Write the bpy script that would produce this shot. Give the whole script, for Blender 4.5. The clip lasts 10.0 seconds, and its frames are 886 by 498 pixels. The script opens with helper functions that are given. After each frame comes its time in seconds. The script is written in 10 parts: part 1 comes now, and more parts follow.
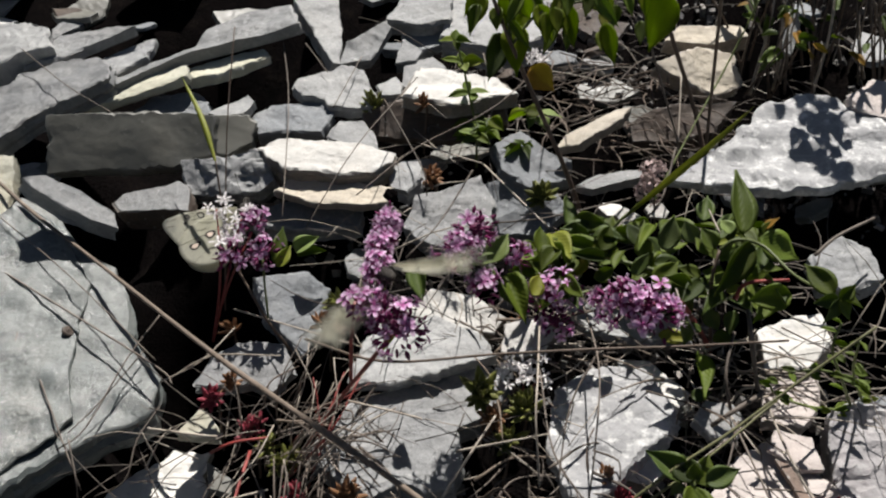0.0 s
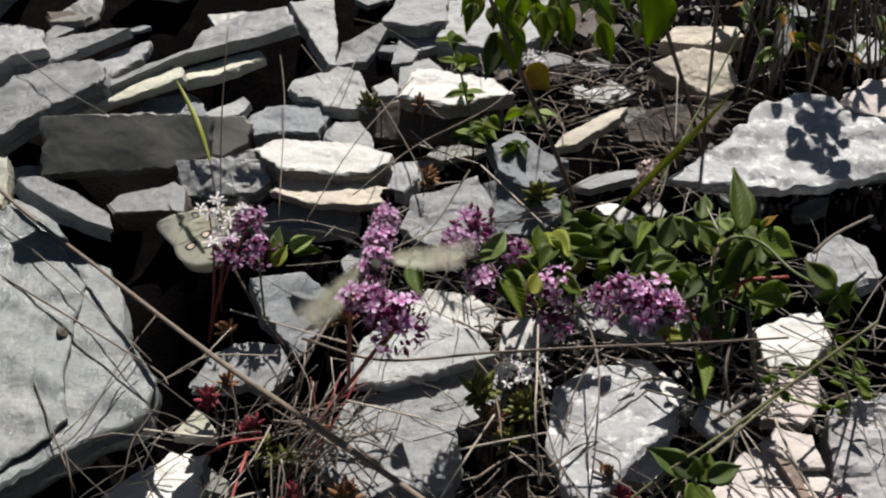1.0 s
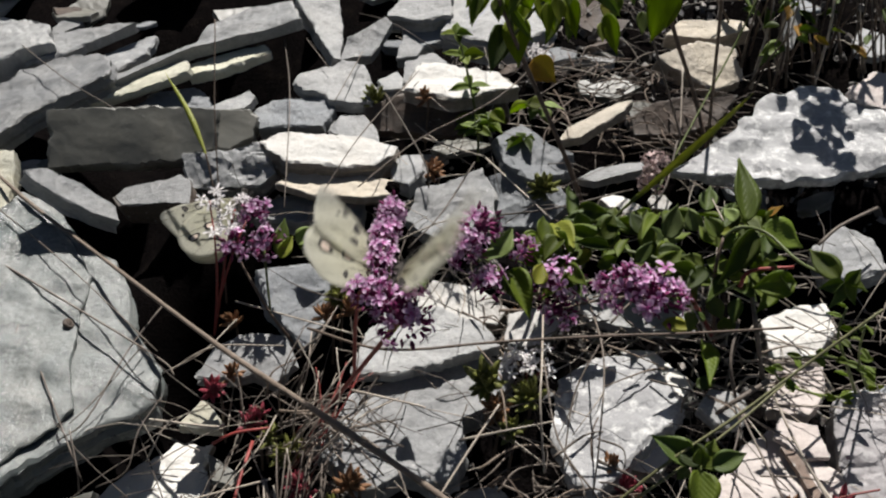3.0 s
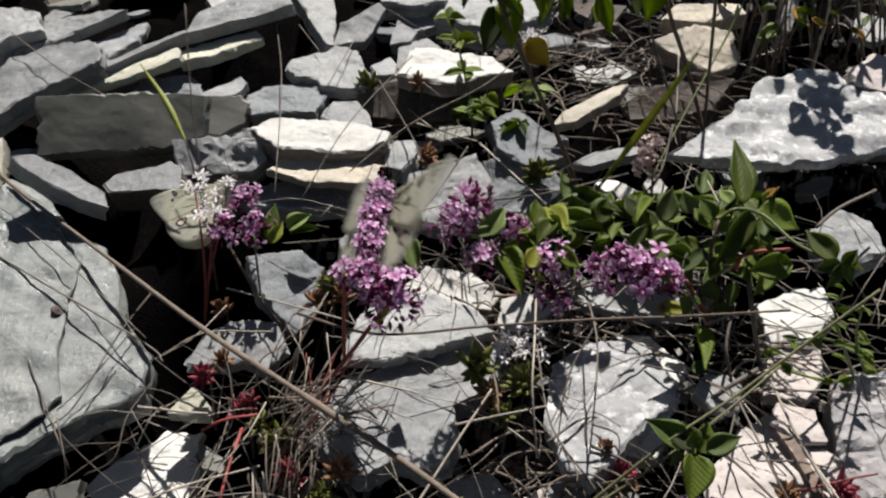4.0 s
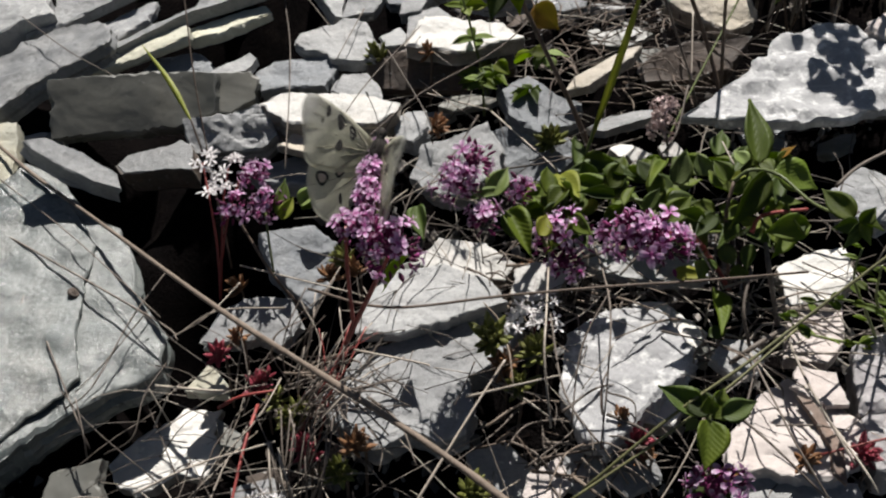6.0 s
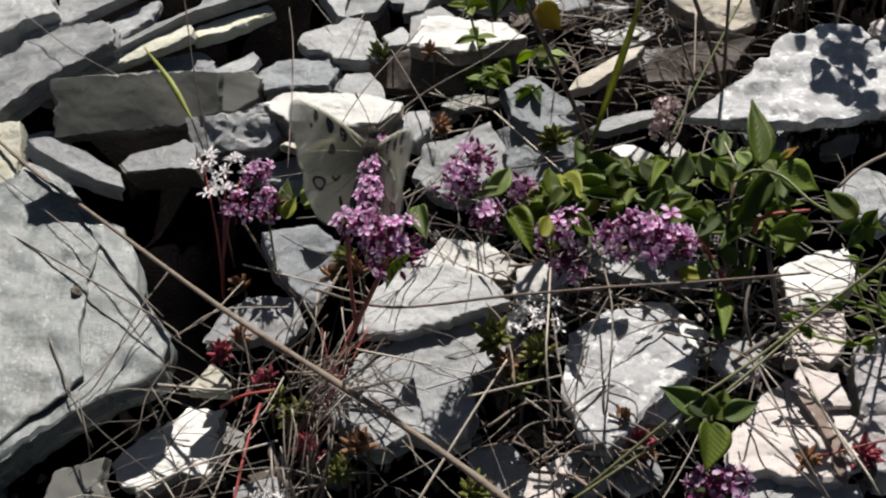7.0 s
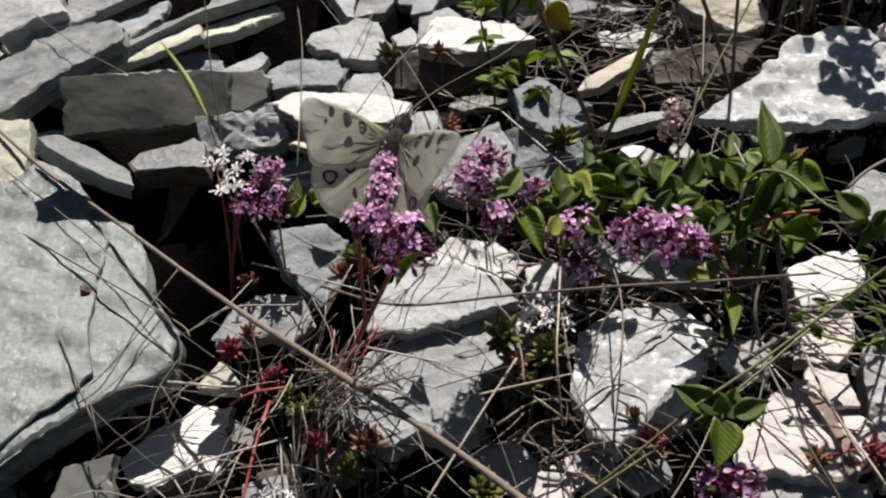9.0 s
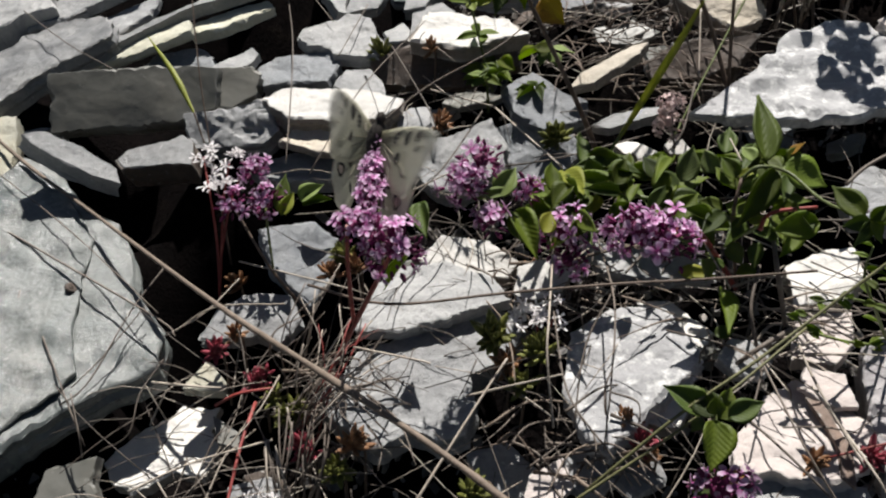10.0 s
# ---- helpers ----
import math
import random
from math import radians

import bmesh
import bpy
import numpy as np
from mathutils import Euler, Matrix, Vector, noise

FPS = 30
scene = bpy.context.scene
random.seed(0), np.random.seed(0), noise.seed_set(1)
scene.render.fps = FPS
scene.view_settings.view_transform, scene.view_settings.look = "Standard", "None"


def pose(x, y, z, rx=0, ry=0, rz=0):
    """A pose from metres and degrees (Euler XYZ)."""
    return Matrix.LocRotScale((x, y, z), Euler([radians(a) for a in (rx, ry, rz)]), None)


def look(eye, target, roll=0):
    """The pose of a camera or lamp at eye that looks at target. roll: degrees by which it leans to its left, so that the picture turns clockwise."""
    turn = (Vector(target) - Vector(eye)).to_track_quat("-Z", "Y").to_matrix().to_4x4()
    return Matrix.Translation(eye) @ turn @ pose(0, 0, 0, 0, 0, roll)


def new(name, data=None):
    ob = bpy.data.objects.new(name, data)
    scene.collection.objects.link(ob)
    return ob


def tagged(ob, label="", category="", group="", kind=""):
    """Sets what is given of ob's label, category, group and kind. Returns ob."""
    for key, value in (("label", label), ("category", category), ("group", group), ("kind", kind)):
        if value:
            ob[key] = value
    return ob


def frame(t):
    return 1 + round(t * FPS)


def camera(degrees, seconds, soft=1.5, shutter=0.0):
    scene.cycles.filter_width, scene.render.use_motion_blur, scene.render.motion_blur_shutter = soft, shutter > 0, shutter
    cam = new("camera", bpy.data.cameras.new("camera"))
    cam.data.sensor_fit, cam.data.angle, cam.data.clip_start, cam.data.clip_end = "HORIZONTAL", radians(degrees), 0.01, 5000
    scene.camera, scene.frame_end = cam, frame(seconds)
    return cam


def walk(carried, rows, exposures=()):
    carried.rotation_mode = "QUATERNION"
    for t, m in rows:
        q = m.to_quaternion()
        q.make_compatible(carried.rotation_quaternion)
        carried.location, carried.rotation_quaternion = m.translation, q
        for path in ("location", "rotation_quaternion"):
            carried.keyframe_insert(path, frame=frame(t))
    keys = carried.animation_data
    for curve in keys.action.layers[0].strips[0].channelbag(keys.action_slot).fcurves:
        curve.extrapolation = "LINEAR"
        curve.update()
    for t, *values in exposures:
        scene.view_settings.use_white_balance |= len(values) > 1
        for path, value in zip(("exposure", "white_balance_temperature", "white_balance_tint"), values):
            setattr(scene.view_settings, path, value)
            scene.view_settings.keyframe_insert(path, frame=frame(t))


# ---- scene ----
cam = camera(53.0, 10.0, soft=2.2, shutter=0.9)
METRES, EYE, TILT, LEAN, TURN = 0.05, 0.34, -38.0, 0.0, 0.0
ROWS = [
    (0.0, 0.0, 0.0, 0.0, 0.0, -0.0, -0.0),
    (0.5, -0.0168, -0.0157, -0.0192, -0.15, 0.22, 0.12),
    (1.0, -0.0295, 0.0338, -0.0723, -0.39, 0.52, 0.19),
    (1.5, -0.0445, 0.02, -0.107, -0.3, 0.52, 0.11),
    (2.0, -0.0032, 0.0319, -0.1469, -0.05, 0.63, 0.22),
    (2.5, -0.0396, 0.0085, -0.1348, -0.1, 0.61, 0.15),
    (4.0, 0.0433, 0.1208, -0.2428, 0.02, 0.32, 0.39),
    (4.5, 0.1229, 0.1723, -0.2607, 0.52, -0.55, 0.91),
    (5.0, 0.1785, 0.1707, -0.2428, 1.38, -1.05, 1.58),
    (5.5, 0.1842, 0.1893, -0.2507, 1.74, -1.3, 2.04),
    (7.0, 0.1862, 0.1755, -0.235, 2.07, -1.59, 1.97),
    (7.5, 0.1683, 0.1516, -0.2288, 2.14, -1.53, 1.8),
    (8.0, 0.1583, 0.1378, -0.2421, 2.16, -1.39, 1.62),
    (8.5, 0.1817, 0.1592, -0.2456, 2.23, -1.33, 1.66),
    (9.0, 0.117, 0.1582, -0.276, 2.12, -1.3, 1.67),
    (9.5, 0.1779, 0.254, -0.3162, 2.22, -1.14, 1.47),
    (10.0, 0.2025, 0.2971, -0.3031, 2.25, -1.25, 1.71),
]
walk(cam, [(t, pose(0, 0, EYE, TILT, LEAN, TURN) @ pose(METRES * x, METRES * y, METRES * z, 90 + pitch, roll, yaw)) for t, x, y, z, yaw, pitch, roll in ROWS],
     exposures=[(0.0, 0.59), (4.5, 0.62), (7.0, 0.68), (10.0, 0.71)])

# ---- daylight ----
SUN_HEIGHT, SUN_SIDE = 57.0, 8.0
world = bpy.data.worlds.new("daylight")
scene.world = world
world.use_nodes = True
sky = world.node_tree.nodes.new("ShaderNodeTexSky")
sky.sky_type, sky.sun_disc = "NISHITA", False
sky.sun_elevation, sky.sun_rotation = radians(SUN_HEIGHT), radians(SUN_SIDE)
world.node_tree.nodes["Background"].inputs["Strength"].default_value = 0.02
world.node_tree.links.new(sky.outputs["Color"], world.node_tree.nodes["Background"].inputs["Color"])
lamp = bpy.data.lights.new("sun", "SUN")
lamp.energy, lamp.angle, lamp.color = 5.0, radians(0.6), (1.0, 0.958, 0.91)
sun = new("sun", lamp)
height, side = radians(SUN_HEIGHT), radians(SUN_SIDE)
sun.matrix_basis = look((math.sin(side) * math.cos(height) * 5, math.cos(side) * math.cos(height) * 5 + 0.3, math.sin(height) * 5), (0, 0.3, 0.1))

# ---- materials ----
MATS = {}


class Nodes:
    """Short hand for a node material."""

    def __init__(self, name):
        self.mat = bpy.data.materials.new(name)
        self.mat.use_nodes = True
        self.tree = self.mat.node_tree
        self.bsdf = self.tree.nodes["Principled BSDF"]
        MATS[name] = self.mat

    def add(self, kind, **values):
        node = self.tree.nodes.new(kind)
        for key, value in values.items():
            socket = node.inputs.get(key)
            if socket is None:
                setattr(node, key, value)
            elif isinstance(value, bpy.types.NodeSocket):
                self.tree.links.new(value, socket)
            else:
                socket.default_value = value
        return node

    def link(self, a, b):
        self.tree.links.new(a, b)

    def coords(self, spread=3.0):
        """Object space, shifted by the object's own random number."""
        where, info = self.add("ShaderNodeTexCoord"), self.add("ShaderNodeObjectInfo")
        shift = self.add("ShaderNodeVectorMath", operation="SCALE")
        shift.inputs[0].default_value = (spread, spread * 1.7, spread * 0.6)
        self.link(info.outputs["Random"], shift.inputs["Scale"])
        plus = self.add("ShaderNodeVectorMath", operation="ADD")
        self.link(where.outputs["Object"], plus.inputs[0])
        self.link(shift.outputs[0], plus.inputs[1])
        return plus.outputs[0], info.outputs["Random"]

    def noise(self, vector, scale, detail=5.0, rough=0.55, stretch=None):
        if stretch:
            m = self.add("ShaderNodeMapping", Vector=vector, Scale=stretch)
            vector = m.outputs[0]
        return self.add("ShaderNodeTexNoise", Vector=vector, Scale=scale, Detail=detail, Roughness=rough).outputs["Fac"]

    def ramp(self, fac, stops):
        node = self.add("ShaderNodeValToRGB", Fac=fac)
        ramp = node.color_ramp
        while len(ramp.elements) < len(stops):
            ramp.elements.new(0.5)
        for element, (place, colour) in zip(ramp.elements, stops):
            element.position = place
            element.color = (*colour, 1) if len(colour) == 3 else colour
        return node.outputs["Color"]

    def mix(self, fac, a, b, how="MIX"):
        node = self.add("ShaderNodeMix", data_type="RGBA", blend_type=how)
        for socket, value in ((node.inputs[0], fac), (node.inputs[6], a), (node.inputs[7], b)):
            if isinstance(value, bpy.types.NodeSocket):
                self.link(value, socket)
            else:
                socket.default_value = value if isinstance(value, float) else (*value, 1)
        return node.outputs[2]

    def math(self, how, a, b):
        node = self.add("ShaderNodeMath", operation=how)
        for socket, value in zip(node.inputs, (a, b)):
            if isinstance(value, bpy.types.NodeSocket):
                self.link(value, socket)
            else:
                socket.default_value = value
        return node.outputs[0]

    def finish(self, colour, rough=0.6, bump=None, strength=0.4, depth=0.001, specular=0.5):
        for socket, value in (("Base Color", colour), ("Roughness", rough)):
            if isinstance(value, bpy.types.NodeSocket):
                self.link(value, self.bsdf.inputs[socket])
            else:
                self.bsdf.inputs[socket].default_value = value if isinstance(value, float) else (*value, 1)
        self.bsdf.inputs["Specular IOR Level"].default_value = specular
        if bump is not None:
            node = self.add("ShaderNodeBump", Height=bump, Strength=strength, Distance=depth)
            self.link(node.outputs[0], self.bsdf.inputs["Normal"])
        return self.mat


def slate_material(name, dark, light, stain, rough=0.47, patchy=0.5, spots=0.0, relief=0.65, fleck=1.0):
    """Slate: cleaved sheets with cloudy tone, fine grain, rusty or pale stains and dark specks."""
    n = Nodes("slate_" + name)
    at, random_number = n.coords()
    cloud = n.noise(at, 55.0, 4.0, 0.6)
    grain = n.noise(at, 520.0, 6.0, 0.7)
    streak = n.noise(at, 90.0, 4.0, 0.6, (0.35, 1.6, 3.0))
    base = n.ramp(n.math("ADD", n.math("MULTIPLY", cloud, 0.65), n.math("MULTIPLY", streak, 0.35)), [(0.3, dark), (0.7, light)])
    stained = n.mix(n.ramp(n.noise(at, 26.0, 3.0, 0.6), [(0.5, (0, 0, 0)), (0.72, (patchy, patchy, patchy))]), base, stain)
    blotch = n.ramp(n.noise(at, 14.0, 3.0, 0.6), [(0.38, (0.45,) * 3), (0.55, (0, 0, 0))])
    stained = n.mix(blotch, stained, dark)
    weather = n.ramp(n.noise(at, 24.0, 6.0, 0.7, (1.0, 0.6, 1.0)), [(0.44, (0, 0, 0)), (0.5, (0.4,) * 3), (0.6, (0.12,) * 3), (0.66, (0.45,) * 3)])
    stained = n.mix(weather, stained, n.mix(0.55, dark, stain))
    speck = n.mix(n.ramp(grain, [(0.36, (0.7 * fleck,) * 3), (0.52, (0, 0, 0))]), stained, dark)
    flecks = n.ramp(n.noise(at, 240.0, 5.0, 0.75), [(0.55, (0, 0, 0)), (0.68, (0.55 * fleck,) * 3)])
    speck = n.mix(flecks, speck, light)
    speck = n.mix(n.ramp(n.noise(at, 330.0, 2.0, 0.5), [(0.70, (0, 0, 0)), (0.74, (0.5 * fleck,) * 3)]), speck, (0.6, 0.6, 0.57))
    if spots:
        pale = n.ramp(n.noise(at, 170.0, 5.0, 0.7), [(0.52, (0, 0, 0)), (0.64, (spots, spots, spots))])
        speck = n.mix(pale, speck, (0.72, 0.72, 0.70))
    patch = n.ramp(n.noise(at, 75.0, 2.0, 0.5, (1.0, 0.45, 1.0)), [(0.42, (0, 0, 0)), (0.46, (0.22,) * 3), (0.6, (0.22,) * 3), (0.63, (0, 0, 0))])
    speck = n.mix(patch, speck, dark)
    scratch = n.ramp(n.noise(at, 210.0, 2.0, 0.5, (0.12, 1.5, 1.0)), [(0.66, (0, 0, 0)), (0.72, (0.35,) * 3)])
    speck = n.mix(scratch, speck, light)
    worn = n.ramp(n.add("ShaderNodeNewGeometry").outputs["Pointiness"], [(0.53, (0, 0, 0)), (0.62, (0.5,) * 3)])
    speck = n.mix(worn, speck, (0.62, 0.61, 0.58) if light[0] > 0.3 else (0.36, 0.36, 0.35))
    tone = n.math("ADD", 0.8, n.math("MULTIPLY", random_number, 0.4))
    shade = n.add("ShaderNodeHueSaturation", Color=speck, Value=tone)
    bump = n.math("ADD", n.math("MULTIPLY", grain, 0.55), n.math("MULTIPLY", n.noise(at, 150.0, 8.0, 0.72), 1.5))
    roughness = n.ramp(cloud, [(0.3, (rough - 0.1,) * 3), (0.7, (rough + 0.15,) * 3)])
    n.finish(shade.outputs[0], roughness, bump, relief, 0.0012, 0.5)


slate_material("grey", (0.16, 0.165, 0.17), (0.335, 0.34, 0.34), (0.38, 0.37, 0.345))
slate_material("blue", (0.12, 0.132, 0.145), (0.215, 0.23, 0.245), (0.27, 0.27, 0.26))
slate_material("dark", (0.10, 0.10, 0.088), (0.138, 0.138, 0.122), (0.16, 0.15, 0.118), 0.47, 0.5, 0.0, 0.12, 0.25)
slate_material("pale", (0.23, 0.235, 0.235), (0.43, 0.43, 0.42), (0.47, 0.455, 0.43))
slate_material("white", (0.52, 0.51, 0.48), (0.70, 0.69, 0.66), (0.55, 0.49, 0.42), 0.6, 0.35)
slate_material("green", (0.088, 0.102, 0.100), (0.195, 0.215, 0.208), (0.30, 0.292, 0.265), 0.27, 0.7, 0.0, 0.45)
slate_material("tan", (0.36, 0.315, 0.25), (0.52, 0.475, 0.40), (0.60, 0.52, 0.38), 0.62)
slate_material("yellow", (0.34, 0.33, 0.26), (0.50, 0.49, 0.41), (0.46, 0.40, 0.26), 0.62)
slate_material("pink", (0.52, 0.46, 0.43), (0.70, 0.64, 0.60), (0.56, 0.46, 0.41), 0.62)
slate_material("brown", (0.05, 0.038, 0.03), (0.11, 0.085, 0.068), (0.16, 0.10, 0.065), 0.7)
slate_material("lichen", (0.27, 0.27, 0.275), (0.50, 0.50, 0.495), (0.26, 0.265, 0.27), 0.62, 0.6, 0.8)
slate_material("rim", (0.15, 0.13, 0.11), (0.33, 0.295, 0.25), (0.40, 0.35, 0.28), 0.65)
slate_material("cream", (0.45, 0.44, 0.34), (0.66, 0.65, 0.54), (0.50, 0.46, 0.33), 0.62, 0.35)
slate_material("rust", (0.10, 0.07, 0.055), (0.22, 0.16, 0.125), (0.28, 0.19, 0.14), 0.6)
slate_material("wood", (0.32, 0.305, 0.31), (0.58, 0.555, 0.555), (0.42, 0.38, 0.38), 0.7, 0.5, 0.4)


def soil_material():
    n = Nodes("soil")
    where = n.add("ShaderNodeTexCoord").outputs["Object"]
    a, b = n.noise(where, 70.0, 6.0, 0.65), n.noise(where, 600.0, 4.0, 0.7)
    # near black: deep shade between the stones is put into this colour
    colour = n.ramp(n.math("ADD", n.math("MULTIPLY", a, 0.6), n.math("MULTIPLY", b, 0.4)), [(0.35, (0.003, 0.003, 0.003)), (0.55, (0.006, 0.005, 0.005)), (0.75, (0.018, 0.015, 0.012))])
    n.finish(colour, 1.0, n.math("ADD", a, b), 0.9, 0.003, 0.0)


soil_material()


from mathutils.geometry import delaunay_2d_cdt

# ---- building helpers ----
def part(name, bm, material, parent=None, label=""):
    """Link a bmesh as one mesh object, under a thing where one is given."""
    data = bpy.data.meshes.new(name)
    bm.to_mesh(data)
    bm.free()
    for m in material if isinstance(material, (list, tuple)) else [material]:
        data.materials.append(MATS[m])
    ob = new(name, data)
    if parent is not None:
        ob.parent = parent
    if label:
        ob["label"] = label
    return ob


def lie(x, y):
    """The mean height of the scree slope."""
    return 0.080 + 0.16 * (y - 0.24) + 0.05 * x


# hollows between the stones: x, y, reach, depth
HOLLOWS = [(-0.118, 0.312, 0.06, 0.11), (-0.085, 0.285, 0.045, 0.08), (0.205, 0.315, 0.05, 0.07), (0.165, 0.325, 0.035, 0.05), (0.085, 0.385, 0.045, 0.09),
           (-0.15, 0.50, 0.07, 0.07), (-0.06, 0.455, 0.04, 0.06), (0.0, 0.375, 0.03, 0.05), (-0.14, 0.205, 0.06, 0.03), (0.19, 0.50, 0.06, 0.06),
           (0.0, 0.185, 0.03, 0.05), (0.035, 0.215, 0.025, 0.04), (-0.19, 0.395, 0.04, 0.05), (0.06, 0.46, 0.03, 0.05), (0.03, 0.26, 0.03, 0.035)]


def bed(x, y):
    """The soil's height under the scree."""
    deep = sum(d * math.exp(-((x - hx) ** 2 + (y - hy) ** 2) / (r * r) * 1.4) for hx, hy, r, d in HOLLOWS)
    return lie(x, y) - 0.040 - min(deep, 0.12)


# ---- ground ----
def ground():
    """One sheet of dark soil, blackened for the shade in the gaps: fine under the scree, and on to the horizon."""
    steps = [-60, -20, -6, -2, -1] + [-0.6 + 0.0125 * i for i in range(97)] + [1, 2, 6, 20, 60]
    bm = bmesh.new()
    rows = []
    for sy in steps:
        row = []
        for sx in steps:
            x, y = sx, sy + 0.3
            near = max(0.0, 1 - max(abs(sx), abs(sy)) / 0.7)
            z = bed(x, y) + 0.010 * near * noise.noise((x * 14, y * 14, 3.0)) + 0.004 * near * noise.noise((x * 60, y * 60, 7.0))
            row.append(bm.verts.new((x, y, z)))
        rows.append(row)
    for j in range(len(steps) - 1):
        for i in range(len(steps) - 1):
            face = bm.faces.new((rows[j][i], rows[j][i + 1], rows[j + 1][i + 1], rows[j + 1][i]))
            face.smooth = True
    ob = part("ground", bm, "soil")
    tagged(ob, "dark soil under the slate scree, blackened for shade in the gaps", "ground", kind="structure")


ground()


# ---- slates ----
def smooth_by_angle(bm, degrees=28):
    limit = radians(degrees)
    for f in bm.faces:
        f.smooth = True
    for e in bm.edges:
        if len(e.link_faces) == 2:
            e.smooth = e.calc_face_angle(3.2) < limit


def slate_mesh(corners, thick, seed, around=120, flake=0.9):
    """A cleaved slab in millimetres: a broken outline, sides in sheets, and a top that has flaked in shallow steps."""
    rng = random.Random(seed)
    off = Vector((rng.uniform(0, 90), rng.uniform(0, 90), rng.uniform(0, 90)))
    pts = [Vector((u, v)) for u, v in corners]
    lengths = [(pts[(i + 1) % len(pts)] - p).length for i, p in enumerate(pts)]
    whole = sum(lengths)
    ring = []
    for i, p in enumerate(pts):
        q, count = pts[(i + 1) % len(pts)], max(2, round(around * lengths[i] / whole))
        for k in range(count):
            s = k / count
            ring.append(p.lerp(q, s))
    size = math.sqrt(sum((ring[i].x * ring[(i + 1) % len(ring)].y - ring[(i + 1) % len(ring)].x * ring[i].y) for i in range(len(ring))) / 2)
    fine = min(1.0, size / 40)
    jag = []
    for i, p in enumerate(ring):
        n = noise.noise(Vector((p.x * 0.09, p.y * 0.09, 0)) + off) * 1.9 * fine + noise.noise(Vector((p.x * 0.30, p.y * 0.30, 5)) + off) * 1.3 * fine + noise.noise(Vector((p.x * 0.8, p.y * 0.8, 9)) + off) * 0.6 * fine
        jag.append(p * (1 + n / max(6.0, p.length)))
    layers = [(0.0, 0.0)]
    depth, count = 0.0, max(3, min(9, int(thick / 1.6)))
    for k in range(count):
        layers.append((thick * (k + 0.6) / count, rng.uniform(-0.9, 1.2) * min(1.0, thick / 8)))
    layers.append((thick, 2.5))
    bm = bmesh.new()

    def top_height(x, y):
        a = noise.noise(Vector((x * 0.035, y * 0.035, 11)) + off) * 1.4
        b = noise.noise(Vector((x * 0.06, y * 0.11, 23)) + off)
        level = b * 3.2
        step = (math.floor(level) + min(1.0, (level - math.floor(level)) * 6)) * 0.55 * flake
        c = noise.noise(Vector((x * 0.3, y * 0.3, 31)) + off) * (0.34 if flake > 0.3 else 0.06) - abs(noise.noise(Vector((x * 0.14, y * 0.2, 41)) + off)) * 0.5 * flake
        return (a + step + c) * min(1.0, fine + 0.2)

    n = len(jag)
    chip = [0.5 + 3.2 * max(0.0, noise.noise(Vector((p.x * 0.13, p.y * 0.13, 51)) + off)) for p in jag]
    rim = [bm.verts.new((p.x, p.y, top_height(p.x, p.y) - min(0.45 * thick, 0.7 * c) * fine)) for p, c in zip(jag, chip)]
    shoulder = [p * (1 - c * fine / max(6.0, p.length)) for p, c in zip(jag, chip)]
    low, high = Vector((min(p.x for p in jag), min(p.y for p in jag))), Vector((max(p.x for p in jag), max(p.y for p in jag)))
    gap = max(1.2, size / 38)
    inner = []
    for j in range(int((high.y - low.y) / gap) + 1):
        for i in range(int((high.x - low.x) / gap) + 1):
            inner.append(Vector((low.x + (i + 0.5 * (j % 2) + rng.uniform(-0.2, 0.2)) * gap, low.y + (j + rng.uniform(-0.2, 0.2)) * gap)))
    flat, _, cells, _, _, _ = delaunay_2d_cdt(shoulder + inner, [(i, (i + 1) % n) for i in range(n)], [], 1, 0.02)
    deck = [bm.verts.new((p.x, p.y, top_height(p.x, p.y))) for p in flat]
    for cell in cells:
        bm.faces.new([deck[k] for k in cell])
    for i in range(n):
        bm.faces.new((rim[i], rim[(i + 1) % n], deck[(i + 1) % n], deck[i]))
    loose = [v for v in deck if not v.link_faces]
    for v in loose:
        bm.verts.remove(v)
    rings = [rim]
    last = rings[0]
    for deep, inset in layers[1:]:
        here = []
        for i, p in enumerate(jag):
            w = noise.noise(Vector((p.x * 0.12, p.y * 0.12, deep * 0.8)) + off) * 0.9 * min(1.0, thick / 8) + inset
            here.append(bm.verts.new((p.x * (1 - w / max(8.0, p.length)), p.y * (1 - w / max(8.0, p.length)), -deep + noise.noise(Vector((p.x * 0.2, p.y * 0.2, deep)) + off) * 0.3)))
        for i in range(n):
            bm.faces.new((last[(i + 1) % n], last[i], here[i], here[(i + 1) % n])).material_index = 1
        last = here
    bm.faces.new(list(reversed(last)))
    bmesh.ops.scale(bm, vec=(0.001, 0.001, 0.001), verts=bm.verts)
    bmesh.ops.recalc_face_normals(bm, faces=bm.faces)
    smooth_by_angle(bm)
    return bm


SLATES = 0
RIMS = {"white": "rim", "tan": "rim"}  # bleached slates have brown weathered edges


def slate(name, material, place, thick, corners, label, rim="", flake=None):
    global SLATES
    SLATES += 1
    if flake is None:
        flake = {"lichen": 2.0, "wood": 2.0, "dark": 0.25}.get(material, 0.9)
    ob = part(name, slate_mesh(corners, thick, SLATES, flake=flake), ["slate_" + material, "slate_" + (rim or RIMS.get(material, material))])
    ob.matrix_basis = place
    tagged(ob, label, "stone", "loose slates of the scree")
    return ob


